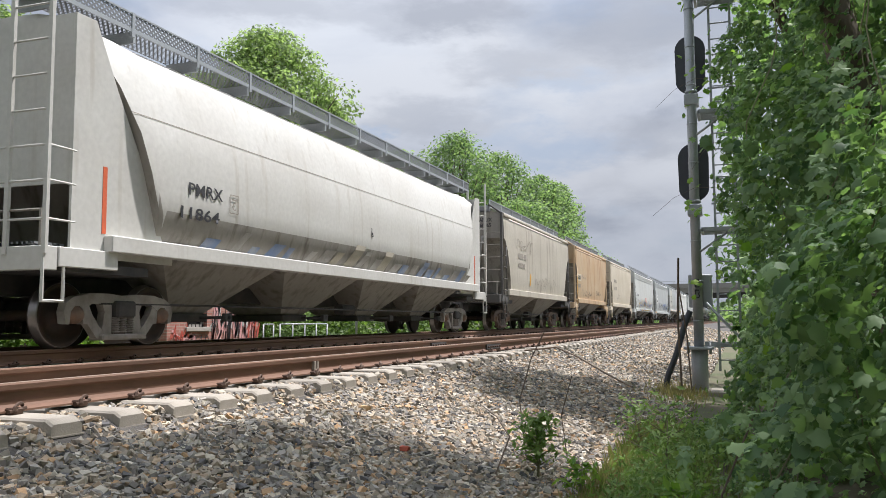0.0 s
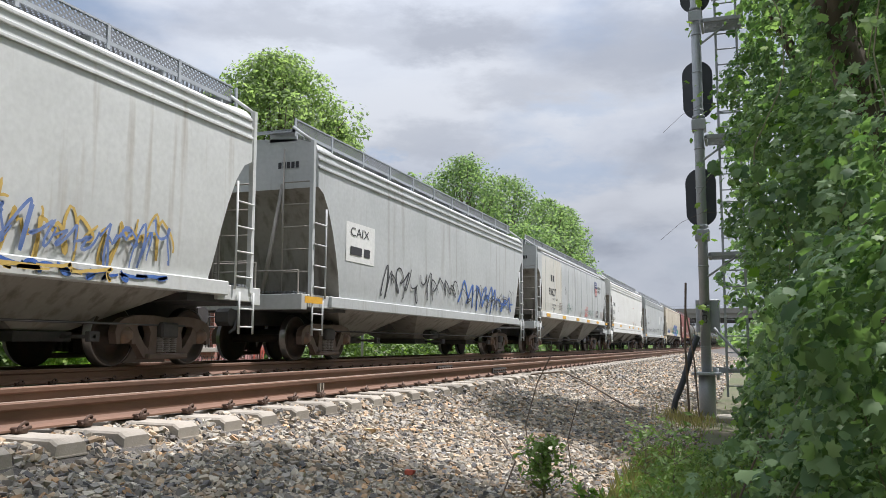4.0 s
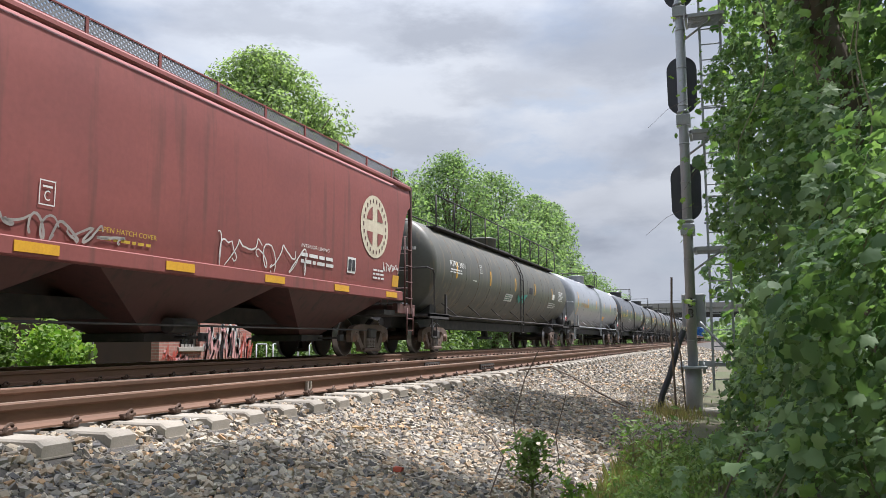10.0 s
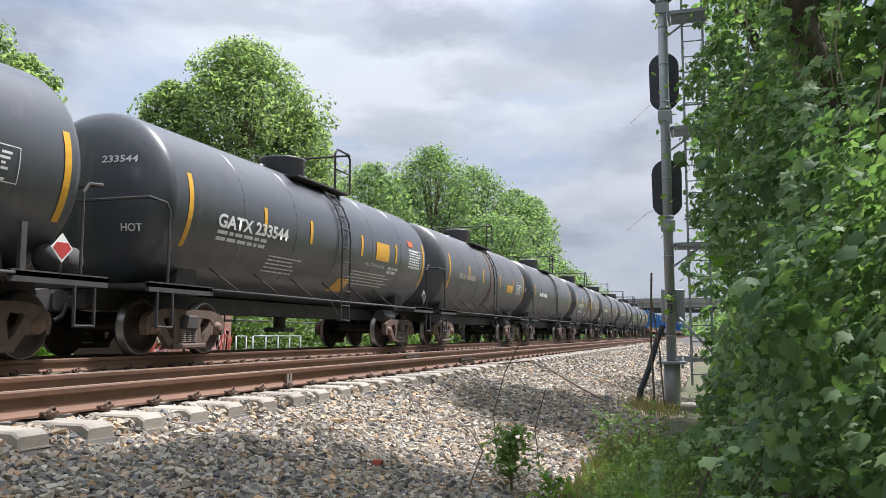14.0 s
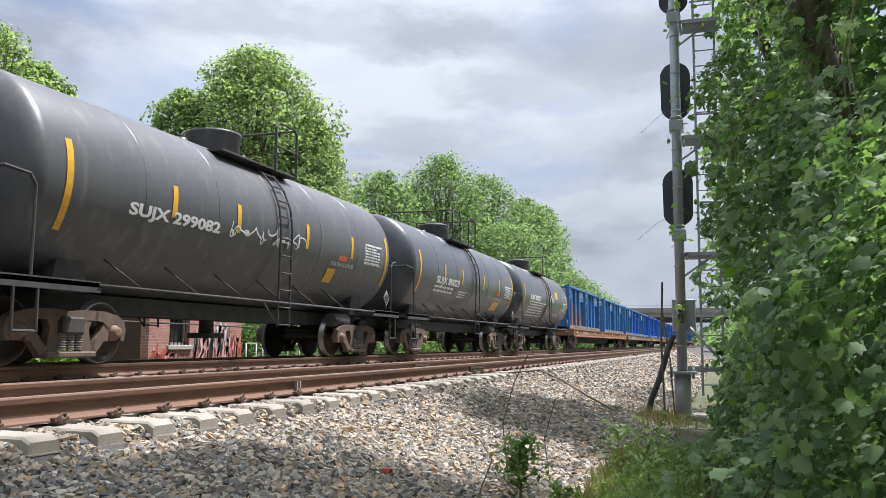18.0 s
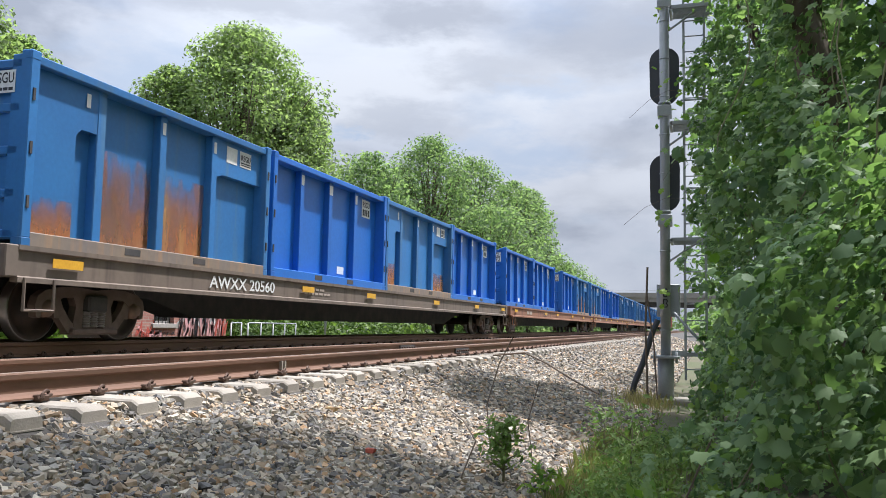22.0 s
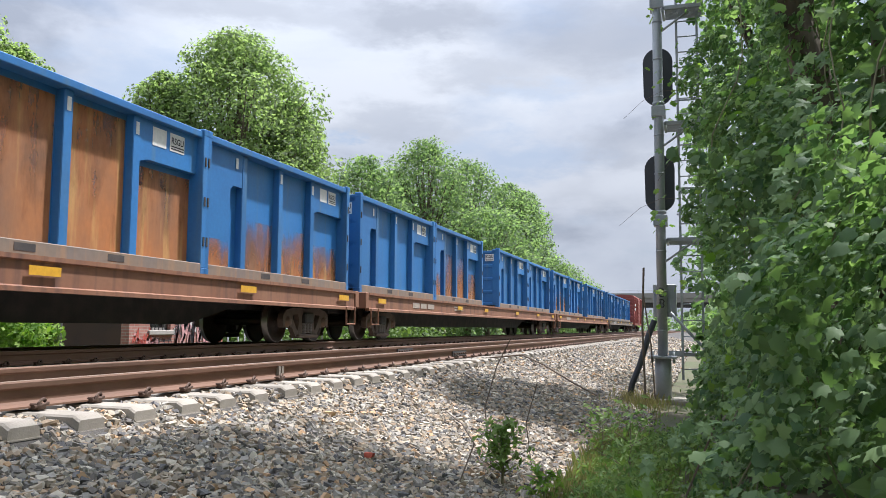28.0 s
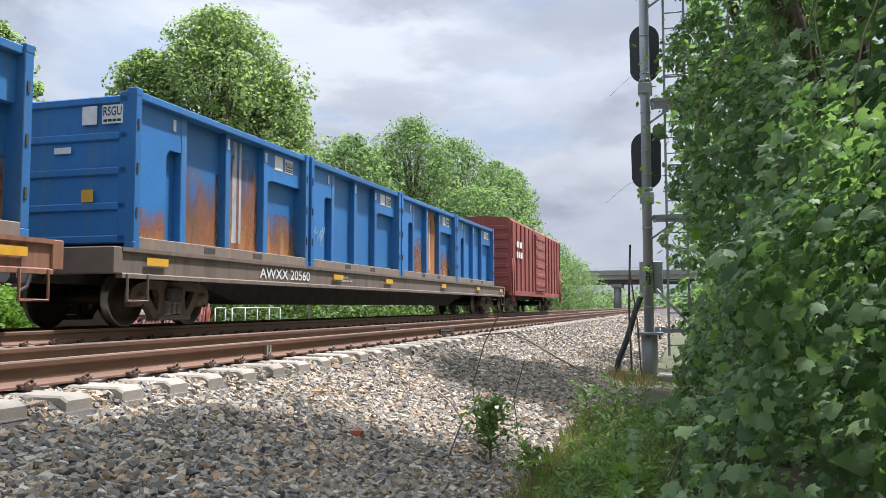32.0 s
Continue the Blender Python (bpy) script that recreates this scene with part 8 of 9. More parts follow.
part("graffiti", scrawl(bmesh.new(), 3.8, 13.0, 1.15, 1.34, 14, 0.05, lambda z: 1.61, 42, 0.003), M_YSPRAY, ob_, "ochre sprayed tags on the sill")
sheet(C["white_a"], 7.25, 9.20, 1.98, 2.38, M_WHITE, "white notice panel", 0.10)
print_block(C["white_a"], 7.30, 2.30, 1.7, 6, 0.055, M_REDINK, 5, 0.03, "red notice text", 0.105)

# cool grey car
sheet(C["grey_a"], 1.75, 3.2, 2.1, 2.95, M_WHITE, "pale panel under dark marks", 0.008)
mark(C["grey_a"], "CAIX", 1.95, 2.9, 2.66, 0.19, M_BLACK, lift=0.016)
print_block(C["grey_a"], 1.95, 2.25, 1.0, 1, 0.22, M_BLACK, 6, 0.18, "", 0.016)
tag_spray(C["grey_a"], 3.6, 9.0, 1.35, 2.3, 9, 0.05, M_BLACK, 43, "black sprayed letters")
tag_spray(C["grey_a"], 9.2, 15.2, 1.35, 2.3, 8, 0.09, M_BLUESPRAY, 44, "blue sprayed letters")
tag_spray(C["grey_a"], 9.2, 15.2, 1.35, 2.3, 8, 0.03, M_BLACK, 45, "black outlines", 0.03)

# the car with the shield
k = C["shield"]
ob_, skin_, L_ = k
bm = bmesh.new()
for y_, w_ in ((2.85, 0.28), (3.25, 0.28)):
    patch(bm, y_, y_ + w_, 3.10, 3.38, skin_, 0.012, 3)
part("initials", bm, M_BLACK, ob_, "two black block marks")
sheet(k, 1.2, 5.25, 1.75, 4.1, P_STAINED, "cream discoloured side panel", 0.004, name="stained_panel")
mark(k, "93627", 2.47, 3.88, 2.50, 0.30, M_BLACK, bold=0.008)
mark(k, "CAPACITY 5188 CUFT", 3.17, 4.32, 2.30, 0.085, M_BLACK)
mark(k, "LD LMT 222200", 3.13, 3.90, 2.05, 0.075, M_BLACK)
mark(k, "LT WT 63800", 3.13, 3.80, 1.90, 0.075, M_BLACK)
plate_c(k, 5.92, 2.70, M_BLACK)
bm = bmesh.new()


def shield_rows(y, z, w, h):
    rows_ = []
    for i in range(13):
        u = i / 12
        rows_.append((z - h * u, w * 0.5 * (1.0 + 0.10 * math.sin(u * 5.0) if u < 0.6 else math.sqrt(max(0.0, 1 - ((u - 0.6) / 0.4) ** 2)) * 1.0)))
    return [(y, zz, max(0.01, hw)) for zz, hw in rows_]


def shield_part(name, y, z, w, h, lift, mat, lo=0, hi=12, cut=None):
    b2 = bmesh.new()
    rows_ = shield_rows(y, z, w, h)
    for (ya, za, wa), (yb, zb, wb) in list(zip(rows_, rows_[1:]))[lo:hi]:
        if cut is None:
            spans = [(-1, 1)]
        else:
            spans = cut
        for s0, s1 in spans:
            q_ = [(ya + max(-wa, min(wa, s0 * w * 0.5)), za), (ya + max(-wa, min(wa, s1 * w * 0.5)), za), (yb + max(-wb, min(wb, s1 * w * 0.5)), zb), (yb + max(-wb, min(wb, s0 * w * 0.5)), zb)]
            b2.faces.new([b2.verts.new((skin_(zz) + lift, yy, zz)) for yy, zz in reversed(q_)])
    return part(name, b2, mat, ob_)


bm.free()
shield_part("emblem_border", 14.53, 3.86, 0.80, 0.84, 0.010, M_NAVY)
shield_part("emblem_field", 14.53, 3.83, 0.74, 0.78, 0.014, M_WHITE)
shield_part("emblem_band", 14.53, 3.83, 0.74, 0.78, 0.018, M_NAVY, 0, 5)
shield_part("emblem_stripes", 14.53, 3.83, 0.74, 0.78, 0.018, M_EMBLEMRED, 5, 12, [(-1.0 + 0.29 * i, -0.86 + 0.29 * i) for i in range(7)])
bm = bmesh.new()
for z_, n_ in ((3.72, 5), (3.58, 7)):
    for i in range(n_):
        patch(bm, 14.53 - 0.27 + 0.54 * i / n_, 14.53 - 0.27 + 0.54 * i / n_ + 0.045, z_, z_ + 0.08, skin_, 0.022, 1)
part("emblem_letters", bm, M_WHITE, ob_)
mark(k, "BUILDING", 15.07, 16.12, 3.52, 0.13, M_BLACK, bold=0.003)
mark(k, "AMERICA", 15.10, 16.12, 3.31, 0.13, M_BLACK, bold=0.003)
mark(k, "WARNING", 11.25, 11.89, 2.27, 0.085, M_REDINK)
print_block(k, 11.1, 2.18, 0.85, 7, 0.06, M_REDINK, 7, 0.03)
print_block(k, 4.6, 2.2, 0.7, 5, 0.07, M_FADED, 8)
print_block(k, 9.6, 1.95, 0.6, 4, 0.06, M_FADED, 9)
tag_spray(k, 12.02, 13.65, 1.80, 2.35, 8, 0.02, M_GREENSPRAY, 46, "green marker scrawl")
tag_spray(k, 6.4, 7.6, 1.75, 2.35, 6, 0.02, M_GREENSPRAY, 47, "green marker scrawl")
sheet(k, 14.83, 15.33, 1.90, 2.25, M_BLACK, "black and white consolidated stencil", 0.010)
bm = bmesh.new()
for a_, b_, c_, d_ in ((14.87, 15.06, 2.1, 2.13), (14.90, 15.0, 1.98, 2.02), (15.08, 15.1, 1.9, 2.25), (14.83, 15.33, 2.06, 2.075)):
    patch(bm, a_, b_, c_, d_, skin_, 0.014, 1)
part("stencil_lines", bm, M_WHITE, ob_)
for y_, w_ in ((14.45, 0.3), (15.95, 0.3), (16.35, 0.28), (16.75, 0.25)):
    sheet(k, y_, y_ + w_, 1.86, 2.25, M_SMUDGE, "grey painted-out patch", 0.008)

# clean white car
k = C["white_b"]
mark(k, "TCMX", 1.35, 2.27, 2.86, 0.21, M_BLACK, bold=0.003)
mark(k, "12132", 1.27, 2.15, 2.35, 0.21, M_BLACK, bold=0.003)
print_block(k, 1.2, 2.05, 1.0, 2, 0.10, M_FADED, 10)
plate_c(k, 3.4, 2.55, M_FADED, 0.22)
mark(k, "WARNING:", 11.28, 11.85, 1.98, 0.085, M_REDINK)
print_block(k, 11.2, 1.92, 0.9, 3, 0.06, M_FADED, 11)
print_block(k, 12.7, 1.95, 0.5, 4, 0.06, M_FADED, 12)
print_block(k, 11.3, 3.05, 0.8, 1, 0.06, M_REDINK, 13)
print_block(k, 16.0, 2.3, 0.4, 3, 0.08, M_FADED, 14)
ob_, skin_, L_ = k
bm = bmesh.new()
box(bm, 1.50, 1.592, 1.2, L_ - 1.2, 1.40, 1.78, 0.02)
part("sill_plate", bm, P_WHITE, ob_)

# grey car with scrawls
k = C["grey_b"]
mark(k, "AEX", 2.29, 2.96, 2.69, 0.2, M_BLACK, bold=0.002)
mark(k, "24270", 2.06, 3.03, 2.18, 0.16, M_BLACK, bold=0.002)
plate_c(k, 4.3, 2.3, M_FADED, 0.2)
tag_spray(k, 10.2, 11.5, 1.6, 2.0, 6, 0.03, M_BLACK, 48, "black marker scrawl")
tag_spray(k, 12.7, 14.2, 1.62, 2.0, 6, 0.025, M_BLACK, 49, "black marker scrawl")
tag_spray(k, 14.8, 16.3, 1.65, 1.95, 7, 0.02, M_BLACK, 50, "black marker scrawl")
tag_spray(k, 1.6, 5.0, 1.5, 1.85, 8, 0.03, M_BLACK, 51, "black marker scrawl")
tag_spray(k, 6.5, 9.6, 1.5, 1.95, 6, 0.025, M_BLACK, 52, "black marker scrawl")
print_block(k, 13.2, 1.55, 0.8, 4, 0.06, M_FADED, 15)
sheet(k, 12.2, 12.7, 2.35, 3.1, M_WHITE, "pale painted-out patch", 0.008)
sheet(k, 14.3, 14.9, 2.75, 3.15, M_SMUDGE, "painted-out patch", 0.008)
ob_, skin_, L_ = k
shield_part("old_emblem_ghost", 13.57, 3.45, 0.78, 0.75, 0.008, M_SMUDGE)
shield_part("old_emblem_patch", 13.57, 3.42, 0.72, 0.70, 0.012, P_COOL)

# ivory car with the large blue piece on teal
k = C["ivory"]
ob_, skin_, L_ = k
mark(k, "CAIX", 1.42, 2.17, 2.58, 0.2, M_BLACK)
mark(k, "635127", 1.23, 2.35, 2.10, 0.16, M_BLACK)
plate_c(k, 3.6, 2.35, M_FADED, 0.22)


def cloud(name, y0, y1, z0, z1, seed, lift):
    r = random.Random(seed)
    b2 = bmesh.new()
    prev = None
    n = 18
    for i in range(n + 1):
        y = y0 + (y1 - y0) * i / n
        edge = math.sin(math.pi * i / n) ** 0.4
        t = z0 + (z1 - z0) * (0.45 + 0.55 * edge) * r.uniform(0.86, 1.0)
        cur = (b2.verts.new((skin_(z0) + lift, y, z0 + r.uniform(0, 0.04))), b2.verts.new((skin_(t) + lift, y, t)))
        if prev:
            b2.faces.new((prev[0], cur[0], cur[1], prev[1]))
        prev = cur
    return part(name, b2, M_TEAL, ob_, "teal sprayed background")


cloud("graffiti", 8.9, 11.2, 1.68, 2.42, 1, 0.008)
cloud("graffiti", 14.4, 17.1, 1.68, 2.3, 2, 0.008)
cloud("graffiti", 11.0, 14.6, 1.68, 2.45, 3, 0.008)
for bold_, mat_, lift_, lab_ in ((0.135, M_BLACK, 0.014, "black outer outline"), (0.108, M_WHITE, 0.020, "white outline"), (0.062, M_BLUESPRAY, 0.026, "fat blue sprayed letters")):
    pad_ = bold_
    t_ = mark(k, "CNL2", 10.25 - pad_, 14.9 + pad_, 1.70 - pad_ * 0.3, 0.98, mat_, lab_, bold_, lift_, "graffiti")
bm = bmesh.new()
patch(bm, 10.8, 14.9, 1.44, 1.64, lambda z: 1.587, 0.003, 1)
part("graffiti", bm, M_BLUESPRAY, ob_, "blue sprayed sill")
bm = bmesh.new()
for y_ in (10.6, 11.9, 13.1):
    patch(bm, y_, y_ + 0.25, 1.46, 1.62, lambda z: 1.592, 0.003, 1, 0.6)
part("graffiti", bm, M_WHITE, ob_, "white sprayed drops")
tag_spray(k, 8.6, 9.9, 1.75, 2.35, 7, 0.03, M_BLACK, 53, "black marker scrawl", 0.03)
tag_spray(k, 15.4, 16.6, 1.9, 2.2, 8, 0.02, M_BLACK, 54, "black marker scrawl", 0.03)
tag_spray(k, 2.6, 5.0, 1.62, 2.15, 6, 0.14, M_BLUESPRAY, 55, "blue sprayed letters")
tag_spray(k, 5.4, 8.6, 1.8, 2.45, 6, 0.04, M_BLACK, 56, "black sprayed scrawl")
for y_ in (10.9, 14.1, 17.2, 9.2):
    sheet(k, y_, y_ + 0.14, 1.72, 2.15, M_YELLOW, name="reflector", lift=0.034, lean=0.12)

# red car with the round emblem
k = C["red"]
ob_, skin_, L_ = k
bm = bmesh.new()
for i in range(4):
    patch(bm, 1.8 + 0.42 * i, 2.12 + 0.42 * i, 2.58, 2.80, skin_, 0.012, 2)
part("initials", bm, M_WHITE, ob_, "row of pale block marks")
mark(k, "450283", 1.75, 3.5, 2.2, 0.24, M_CREAMPAINT, bold=0.004)
mark(k, "LD LMT 224600", 1.75, 3.0, 2.0, 0.08, M_CREAMPAINT)
mark(k, "LT WT", 1.75, 2.2, 1.82, 0.08, M_CREAMPAINT)
mark(k, "INTERIOR LINING", 12.2, 13.4, 2.2, 0.07, M_WHITE)
print_block(k, 12.2, 2.02, 1.2, 2, 0.13, M_WHITE, 161, 0.07)
bm = bmesh.new()
disc_ = []
for ring_ in range(1, 6):
    rr_ = 0.80 * ring_ / 5
    disc_.append([bm.verts.new((skin_(3.04 + rr_ * 0.93 * math.sin(a_)) + 0.012, 15.75 + rr_ * math.cos(a_), 3.04 + rr_ * 0.93 * math.sin(a_))) for a_ in [2 * math.pi * i / 32 for i in range(32)]])
cen_ = bm.verts.new((skin_(3.04) + 0.012, 15.75, 3.04))
for i in range(32):
    bm.faces.new((cen_, disc_[0][i], disc_[0][(i + 1) % 32]))
    for a_, b_ in zip(disc_, disc_[1:]):
        bm.faces.new((a_[i], b_[i], b_[(i + 1) % 32], a_[(i + 1) % 32]))
part("emblem", bm, M_CREAMPAINT, ob_, "round cream emblem")
bm = bmesh.new()
for q_ in range(4):
    a0_ = q_ * math.pi / 2 + 0.30
    a1_ = (q_ + 1) * math.pi / 2 - 0.30
    pts_ = [(0.20 * math.cos((a0_ + a1_) / 2), 0.20 * math.sin((a0_ + a1_) / 2))] + [(0.50 * math.cos(a0_ + (a1_ - a0_) * i / 6), 0.48 * math.sin(a0_ + (a1_ - a0_) * i / 6)) for i in range(7)]
    bm.faces.new([bm.verts.new((skin_(3.04 + dz_) + 0.018, 15.75 + dy_, 3.04 + dz_)) for dy_, dz_ in pts_])
part("emblem_cross", bm, P_RED, ob_)
bm = bmesh.new()
for i in range(22):
    a_ = 2 * math.pi * i / 22
    patch(bm, 15.75 + 0.65 * math.cos(a_) - 0.03, 15.75 + 0.65 * math.cos(a_) + 0.03, 3.0 + 0.61 * math.sin(a_), 3.09 + 0.61 * math.sin(a_), skin_, 0.018, 1)
part("emblem_letters", bm, P_DIMRED, ob_)
mark(k, "OPEN HATCH COVER", 6.64, 7.85, 1.83, 0.07, M_GOLD)
print_block(k, 6.7, 1.72, 1.1, 1, 0.08, M_GOLD, 17)
tag_spray(k, 9.2, 12.5, 1.55, 2.3, 5, 0.03, M_WHITE, 57, "white outlined graffiti")
tag_spray(k, 5.0, 7.1, 1.6, 1.95, 5, 0.04, M_SMUDGE, 58, "pale scrawl")
tag_spray(k, 16.2, 17.2, 2.0, 2.3, 5, 0.03, M_WHITE, 59, "white marker scrawl")
tag_spray(k, 3.4, 4.9, 1.6, 2.0, 5, 0.02, M_WHITE, 60, "white marker scrawl")
plate_c(k, 5.6, 2.03, M_WHITE)
sheet(k, 14.3, 14.72, 1.85, 2.2, M_WHITE, "white consolidated stencil", 0.010)
sheet(k, 14.34, 14.50, 1.90, 2.15, M_BLACK, "", 0.014)
sheet(k, 14.53, 14.68, 1.90, 2.15, M_BLACK, "", 0.014)
print_block(k, 15.7, 2.0, 0.6, 3, 0.09, M_WHITE, 18)
sheet(k, 16.9, 17.3, 1.70, 1.98, M_YELLOW, name="reflector")

# tank cars
k = C["olive"]
mark(k, "RTRX 3001", 1.9, 3.4, 2.62, 0.17, M_WHITE)
print_block(k, 1.9, 2.5, 1.2, 2, 0.08, M_WHITE, 19)
plate_c(k, 5.1, 2.6, M_WHITE, 0.24)
print_block(k, 4.3, 2.3, 0.5, 1, 0.07, M_WHITE, 20)
sheet(k, 8.7, 9.8, 1.85, 2.12, M_WHITE, "white notice sign", 0.012)
print_block(k, 8.75, 2.03, 0.9, 3, 0.07, M_GREENSPRAY, 21, 0.04, "", 0.016)
sheet(k, 12.4, 13.0, 2.28, 2.55, M_BLACK, "black square patch")
tag_spray(k, 10.6, 11.9, 1.72, 2.25, 3, 0.12, M_TEAL, 61, "teal scribble")
sheet(k, 17.2, 17.7, 2.25, 2.5, M_WHITE, "white stencil square", 0.010)
table(k, 18.6, 19.8, 2.25, 2.7)
print_block(k, 16.6, 2.05, 1.5, 3, 0.09, M_WHITE, 22)
k = C["greytank"]
mark(k, "UTLX", 2.72, 3.85, 2.22, 0.24, M_ORANGEFADE, bold=0.007)
ob_, skin_, L_ = k
bm = bmesh.new()
for i in range(6):
    patch(bm, 4.0 + 0.24 * i, 4.17 + 0.24 * i, 2.22, 2.42, skin_, 0.012, 2)
part("faded_digits", bm, M_ORANGEFADE, ob_, "faded orange digits")
sheet(k, 11.6, 12.6, 1.62, 1.9, M_YELLOW, "yellow placard", lean=0.3)
table(k, 16.6, 17.7, 2.2, 2.65, M_BLACK)
k = C["black_a"]
mark(k, "UTLX", 2.23, 3.25, 2.18, 0.22, M_GOLD, bold=0.006)
mark(k, "213336", 3.40, 4.62, 2.18, 0.17, M_GOLD, bold=0.004)
plate_c(k, 5.0, 2.25, M_WHITE, 0.2)
print_block(k, 2.2, 2.0, 2.2, 3, 0.12, M_FADED, 24)
tag_spray(k, 6.2, 7.8, 1.75, 2.2, 6, 0.025, M_WHITE, 62, "white marker scrawl")
table(k, 15.6, 16.8, 2.15, 2.6)
k = C["black_b"]
mark(k, "GATX 233544", 1.91, 4.42, 2.20, 0.22, M_WHITE, bold=0.010)
print_block(k, 1.95, 2.08, 1.9, 2, 0.11, M_WHITE, 25, 0.06)
print_block(k, 3.9, 1.85, 1.3, 5, 0.07, M_WHITE, 26, 0.025)
sheet(k, 9.07, 9.95, 2.22, 2.68, M_YELLOW, "yellow hazard placard")
mark(k, "MOLTEN SULFUR", 8.49, 9.75, 2.04, 0.08, M_WHITE)
print_block(k, 10.0, 2.04, 0.6, 2, 0.1, M_WHITE, 27, 0.07)
sheet(k, 7.3, 8.0, 1.36, 1.66, M_YELLOW, "yellow placard", lean=0.35)
sheet(k, 11.46, 11.85, 2.80, 2.95, M_ORANGE, "orange number panel")
table(k, 11.45, 12.5, 2.2, 2.72)
print_block(k, 7.8, 1.85, 2.8, 5, 0.07, M_WHITE, 28, 0.025)
k = C["dusty_a"]
print_block(k, 2.2, 2.24, 1.9, 1, 0.22, M_FADED, 29, 0.17, "faded reporting marks")
sheet(k, 9.2, 10.2, 2.1, 2.4, M_YELLOW, "yellow placard")
table(k, 10.9, 11.9, 2.1, 2.5)
k = C["dusty_b"]
print_block(k, 2.2, 2.24, 1.9, 1, 0.22, M_WHITE, 30, 0.17, "white reporting marks")
k = C["black_c"]
mark(k, "GATX 69331", 1.92, 3.96, 2.12, 0.22, M_WHITE, bold=0.010)
mark(k, "LD LMT 203700 LB 92400 KG", 2.32, 4.1, 1.92, 0.07, M_WHITE)
print_block(k, 2.32, 1.80, 1.7, 1, 0.08, M_WHITE, 31, 0.06)
print_block(k, 4.9, 1.85, 0.9, 4, 0.07, M_WHITE, 32, 0.025)
tag_spray(k, 4.2, 4.75, 1.95, 2.25, 2, 0.02, M_WHITE, 63, "white marker scrawl")
sheet(k, 6.91, 7.9, 2.05, 2.40, M_YELLOW, "yellow hazard placard")
sheet(k, 7.9, 8.8, 2.65, 3.2, M_FADED, "grey painted-out patch")
table(k, 10.35, 11.4, 2.02, 2.48)
mark(k, "MOLTEN", 9.55, 10.2, 2.36, 0.1, M_WHITE)
mark(k, "SULFUR", 9.55, 10.2, 2.22, 0.1, M_WHITE)
mark(k, "FRA AIP", 8.75, 9.45, 2.2, 0.11, M_WHITE)
sheet(k, 8.6, 8.72, 1.98, 2.4, M_YELLOW, "yellow reflector")
k = C["black_d"]
mark(k, "TCBX 136135", 2.05, 4.35, 2.19, 0.19, M_WHITE, bold=0.010)
mark(k, "MOLTEN SULFUR", 8.65, 9.95, 2.10, 0.09, M_WHITE)
sheet(k, 9.1, 9.6, 2.22, 2.34, M_ORANGE, "orange number panel")
sheet(k, 9.22, 10.2, 1.60, 1.85, M_YELLOW, "yellow placard", lean=0.2)
table(k, 10.64, 11.8, 2.05, 2.52)
print_block(k, 6.38, 2.23, 0.9, 5, 0.08, M_WHITE, 34, 0.04)
print_block(k, 7.8, 1.95, 1.3, 5, 0.06, M_WHITE, 35, 0.025)
k = C["black_e"]
mark(k, "SUJX 299082", 2.30, 4.6, 2.16, 0.17, M_WHITE, bold=0.009)
tag_spray(k, 4.8, 7.5, 2.1, 2.5, 8, 0.03, M_WHITE, 64, "white sprayed scrawl")
mark(k, "MOLTEN SULPHUR", 8.96, 10.11, 2.02, 0.09, M_WHITE)
sheet(k, 9.3, 9.7, 2.14, 2.26, M_ORANGE, "orange number panel")
table(k, 10.65, 11.7, 2.2, 2.68)
sheet(k, 8.9, 9.3, 1.65, 1.95, M_YELLOW, "yellow placard")
k = C["black_f"]
mark(k, "SUJX 80023", 2.56, 4.84, 2.14, 0.20, M_WHITE, bold=0.010)
print_block(k, 2.5, 2.0, 1.9, 2, 0.12, M_WHITE, 36, 0.07)
print_block(k, 4.9, 1.98, 1.0, 3, 0.08, M_WHITE, 37, 0.04)
sheet(k, 9.63, 10.1, 2.13, 2.24, M_ORANGE, "orange number panel")
mark(k, "MOLTEN SULPHUR", 9.32, 10.5, 1.96, 0.085, M_WHITE)
sheet(k, 9.4, 10.3, 1.58, 1.90, M_YELLOW, "yellow placard", lean=0.25)
table(k, 10.79, 11.9, 2.1, 2.55)
k = C["black_g"]
mark(k, "SUJX 80027", 2.22, 4.49, 2.33, 0.20, M_WHITE, bold=0.010)
print_block(k, 2.2, 2.2, 3.6, 6, 0.12, M_WHITE, 38, 0.05)
mark(k, "MOLTEN SULFUR", 10.11, 11.39, 2.78, 0.08, M_WHITE)
table(k, 10.2, 11.5, 2.02, 2.48)
table(k, 9.59, 10.25, 1.9, 2.18)
mark(k, "MOLTEN SULFUR", 8.0, 9.5, 1.75, 0.12, M_WHITE)
sheet(k, 8.0, 8.7, 2.6, 2.95, M_YELLOW, "yellow placard")
tag_spray(k, 6.8, 7.8, 2.3, 2.8, 3, 0.04, M_WHITE, 65, "white sprayed scrawl")


# ---- marks on the ends that face back along the line
def head_depth(car, r, zc):
    def depth(x, z):
        q = min(0.98, math.hypot(x, z - zc) / r)
        return 0.28 + 0.46 * (1 - math.sqrt(1 - q ** 2.3)) - 0.02
    return depth


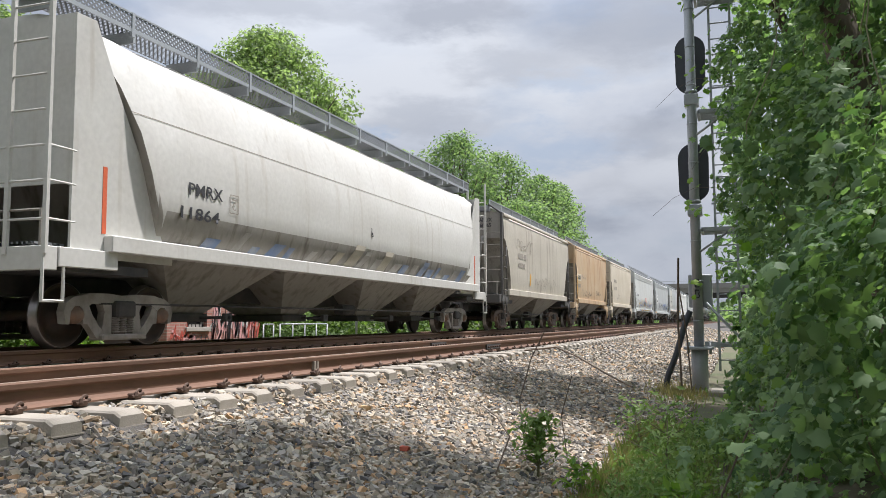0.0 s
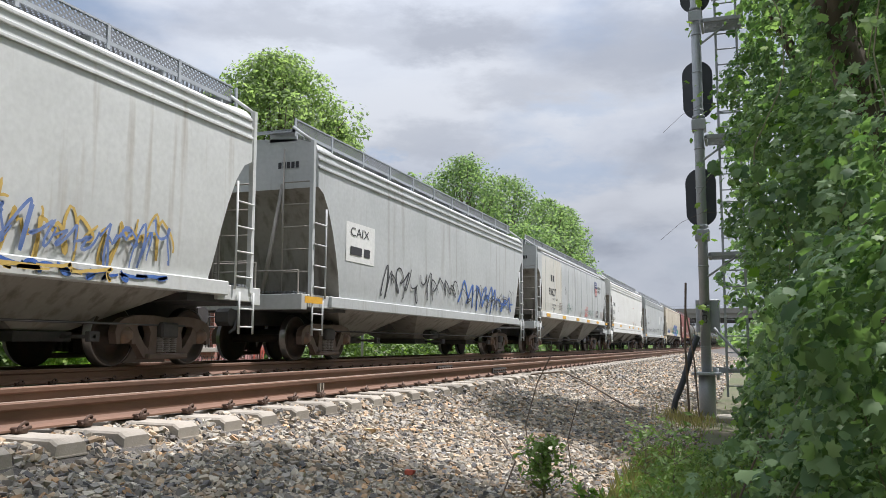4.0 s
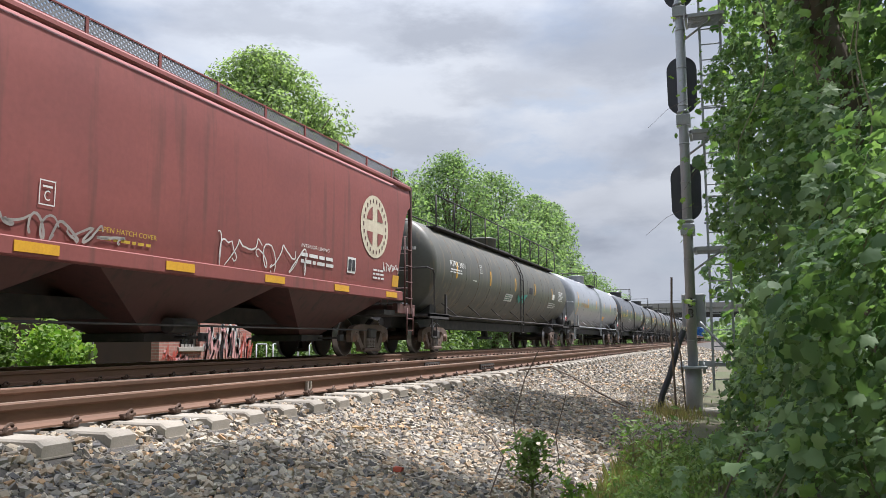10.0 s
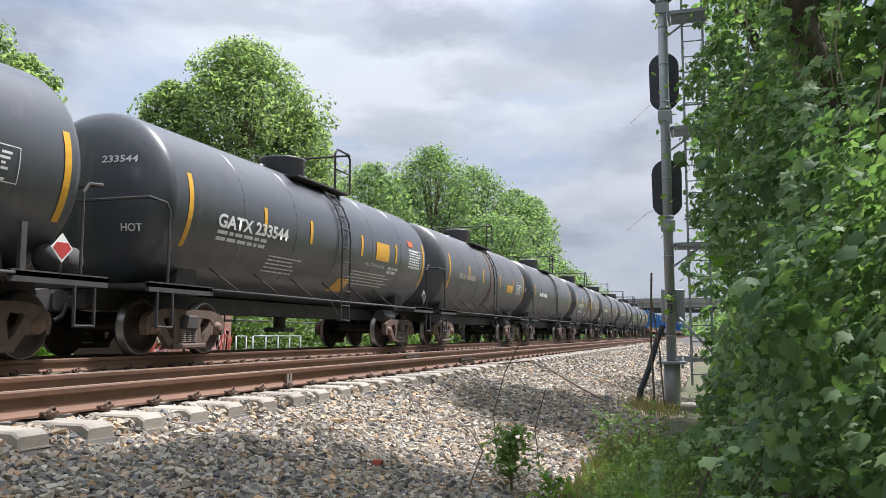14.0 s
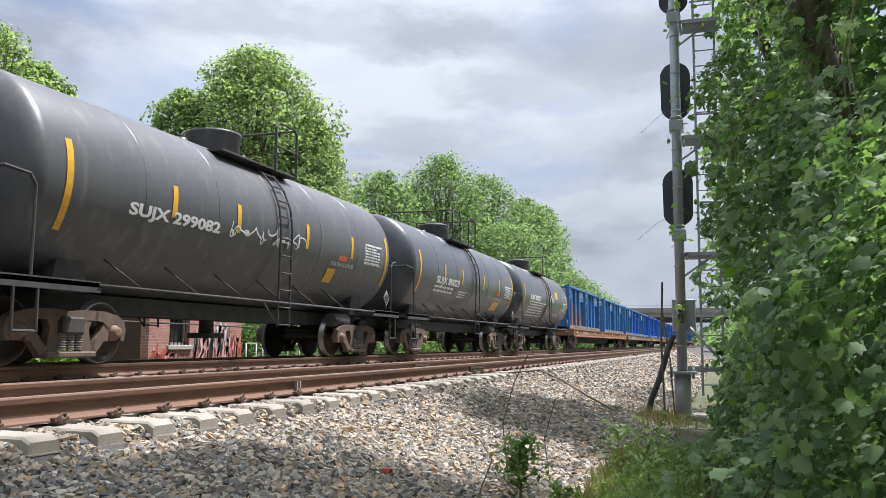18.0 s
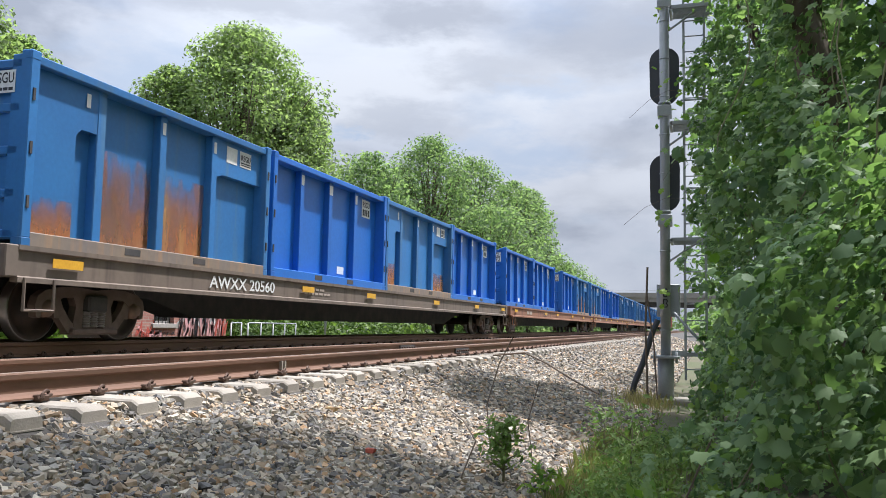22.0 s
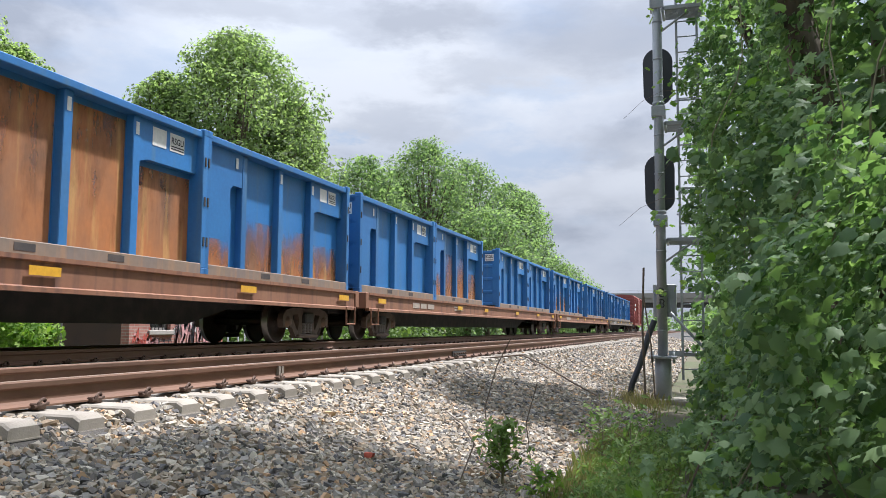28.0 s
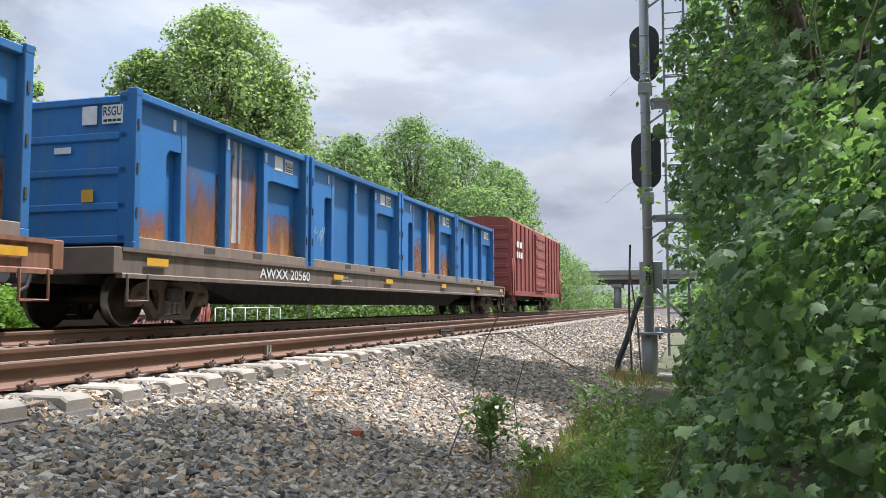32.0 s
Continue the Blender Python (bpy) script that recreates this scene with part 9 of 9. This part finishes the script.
def hopper_end(key, words, mat, digits=""):
    ob_, skin_, L_ = C[key]
    z = max(v.co.z for o in ob_.children if o.name.startswith("body") for v in o.data.vertices) - 0.45
    if words:
        end_lettering(words, 0.62, 1.12, z, 0.13, lambda x, zz: 0.49, mat, ob_)
    if digits:
        end_lettering(digits, 0.66, 1.08, z - 0.2, 0.13, lambda x, zz: 0.49, mat, ob_)
    else:
        bm = bmesh.new()
        for i in range(5):
            box(bm, 0.64 + 0.1 * i, 0.71 + 0.1 * i, 0.485, 0.49, z - 0.2, z - 0.07)
        part("end_number", bm, mat, ob_)


hopper_end("dust", "ARUX", M_BLACK, "60865")
hopper_end("white_a", "SMNX", M_BLACK, "283")
hopper_end("grey_a", "", M_BLACK)
hopper_end("shield", "", M_BLACK)
hopper_end("white_b", "", M_BLACK)
hopper_end("grey_b", "AEX", M_BLACK)
hopper_end("red", "", M_CREAMPAINT, "450283")
for key, r, zc in (("black_a", 1.5, 2.55), ("black_b", 1.47, 2.52), ("black_d", 1.47, 2.52), ("black_g", 1.47, 2.52), ("olive", 1.5, 2.55), ("greytank", 1.5, 2.55)):
    ob_, skin_, L_ = C[key]
    dep = head_depth(C[key], r, zc)
    if key == "black_a":
        end_lettering("UTLX 213336", 0.15, 1.05, 3.0, 0.11, dep, M_GOLD, ob_)
    elif key == "black_b":
        end_lettering("233544", 0.35, 0.95, 3.05, 0.11, dep, M_WHITE, ob_)
        end_lettering("HOT", 0.72, 1.05, 1.95, 0.12, dep, M_WHITE, ob_)
    elif key == "black_d":
        end_lettering("TCBX 136135", 0.1, 0.9, 3.0, 0.10, dep, M_WHITE, ob_)
    elif key == "black_g":
        end_lettering("80027", 0.5, 0.95, 2.95, 0.11, dep, M_WHITE, ob_)
    else:
        bm = bmesh.new()
        for i in range(8):
            x = 0.2 + 0.1 * i
            box(bm, x, x + 0.07, dep(x, 3.0) - 0.004, dep(x, 3.0), 2.97, 3.06)
        part("end_number", bm, M_GOLD if key == "greytank" else M_WHITE, ob_)
# tilted hazard diamonds in holders on the far end platforms
for key in ("olive", "greytank", "black_a", "black_b", "black_c", "black_d", "black_e", "black_f", "black_g"):
    ob_, skin_, L_ = C[key]
    y, z, x = L_ - 0.95, 1.45, 1.50
    bm = bmesh.new()
    slab(bm, [(y - 0.19, z), (y, z - 0.19), (y + 0.19, z), (y, z + 0.19)], x, x + 0.012)
    dia = part("hazard_placard", bm, M_WHITE if key in ("olive", "greytank", "black_a") else M_FADED, ob_, "white hazard diamond with red band")
    bm = bmesh.new()
    slab(bm, [(y - 0.10, z + 0.07), (y - 0.16, z), (y, z - 0.15), (y + 0.16, z), (y + 0.10, z + 0.07)], x + 0.013, x + 0.016)
    part("band", bm, M_EMBLEMRED if key in ("olive", "greytank", "black_a") else M_BLACK, dia)
    bm = bmesh.new()
    rod(bm, (x - 0.01, y, 1.08), (x - 0.01, y, 1.4), 0.018, 6)
    part("placard_holder", bm, M_UNDER, dia)


# ---- what moves: every car and load rides along the track, and the wheels turn while they pass by
def motions():
    times = [i * 1.0 for i in range(33)]
    for ob, q in MOVERS:
        z = ob.matrix_basis.translation.z
        walk(ob, [(t, pose(X2, q - run(t), z)) for t in times])
    step = 1.0 / 30.0
    for ws, s, q in WHEELSETS:
        near = [k * step for k in range(961) if 3.0 < q - run(k * step) < 27.0]
        if not near:
            near = [0.0, 32.0]
        rows, turn = [], 0.0
        for k, t in enumerate(near):
            if k:
                turn = math.degrees((run(t) - run(near[0])) / 0.457) if len(near) > 2 else 0.0
            rows.append((t, pose(0, s, 0.457, turn)))
        if rows[0][0] > 0:
            rows.insert(0, (0.0, rows[0][1]))
        if rows[-1][0] < 32.0:
            rows.append((32.0, rows[-1][1]))
        walk(ws, rows)


motions()
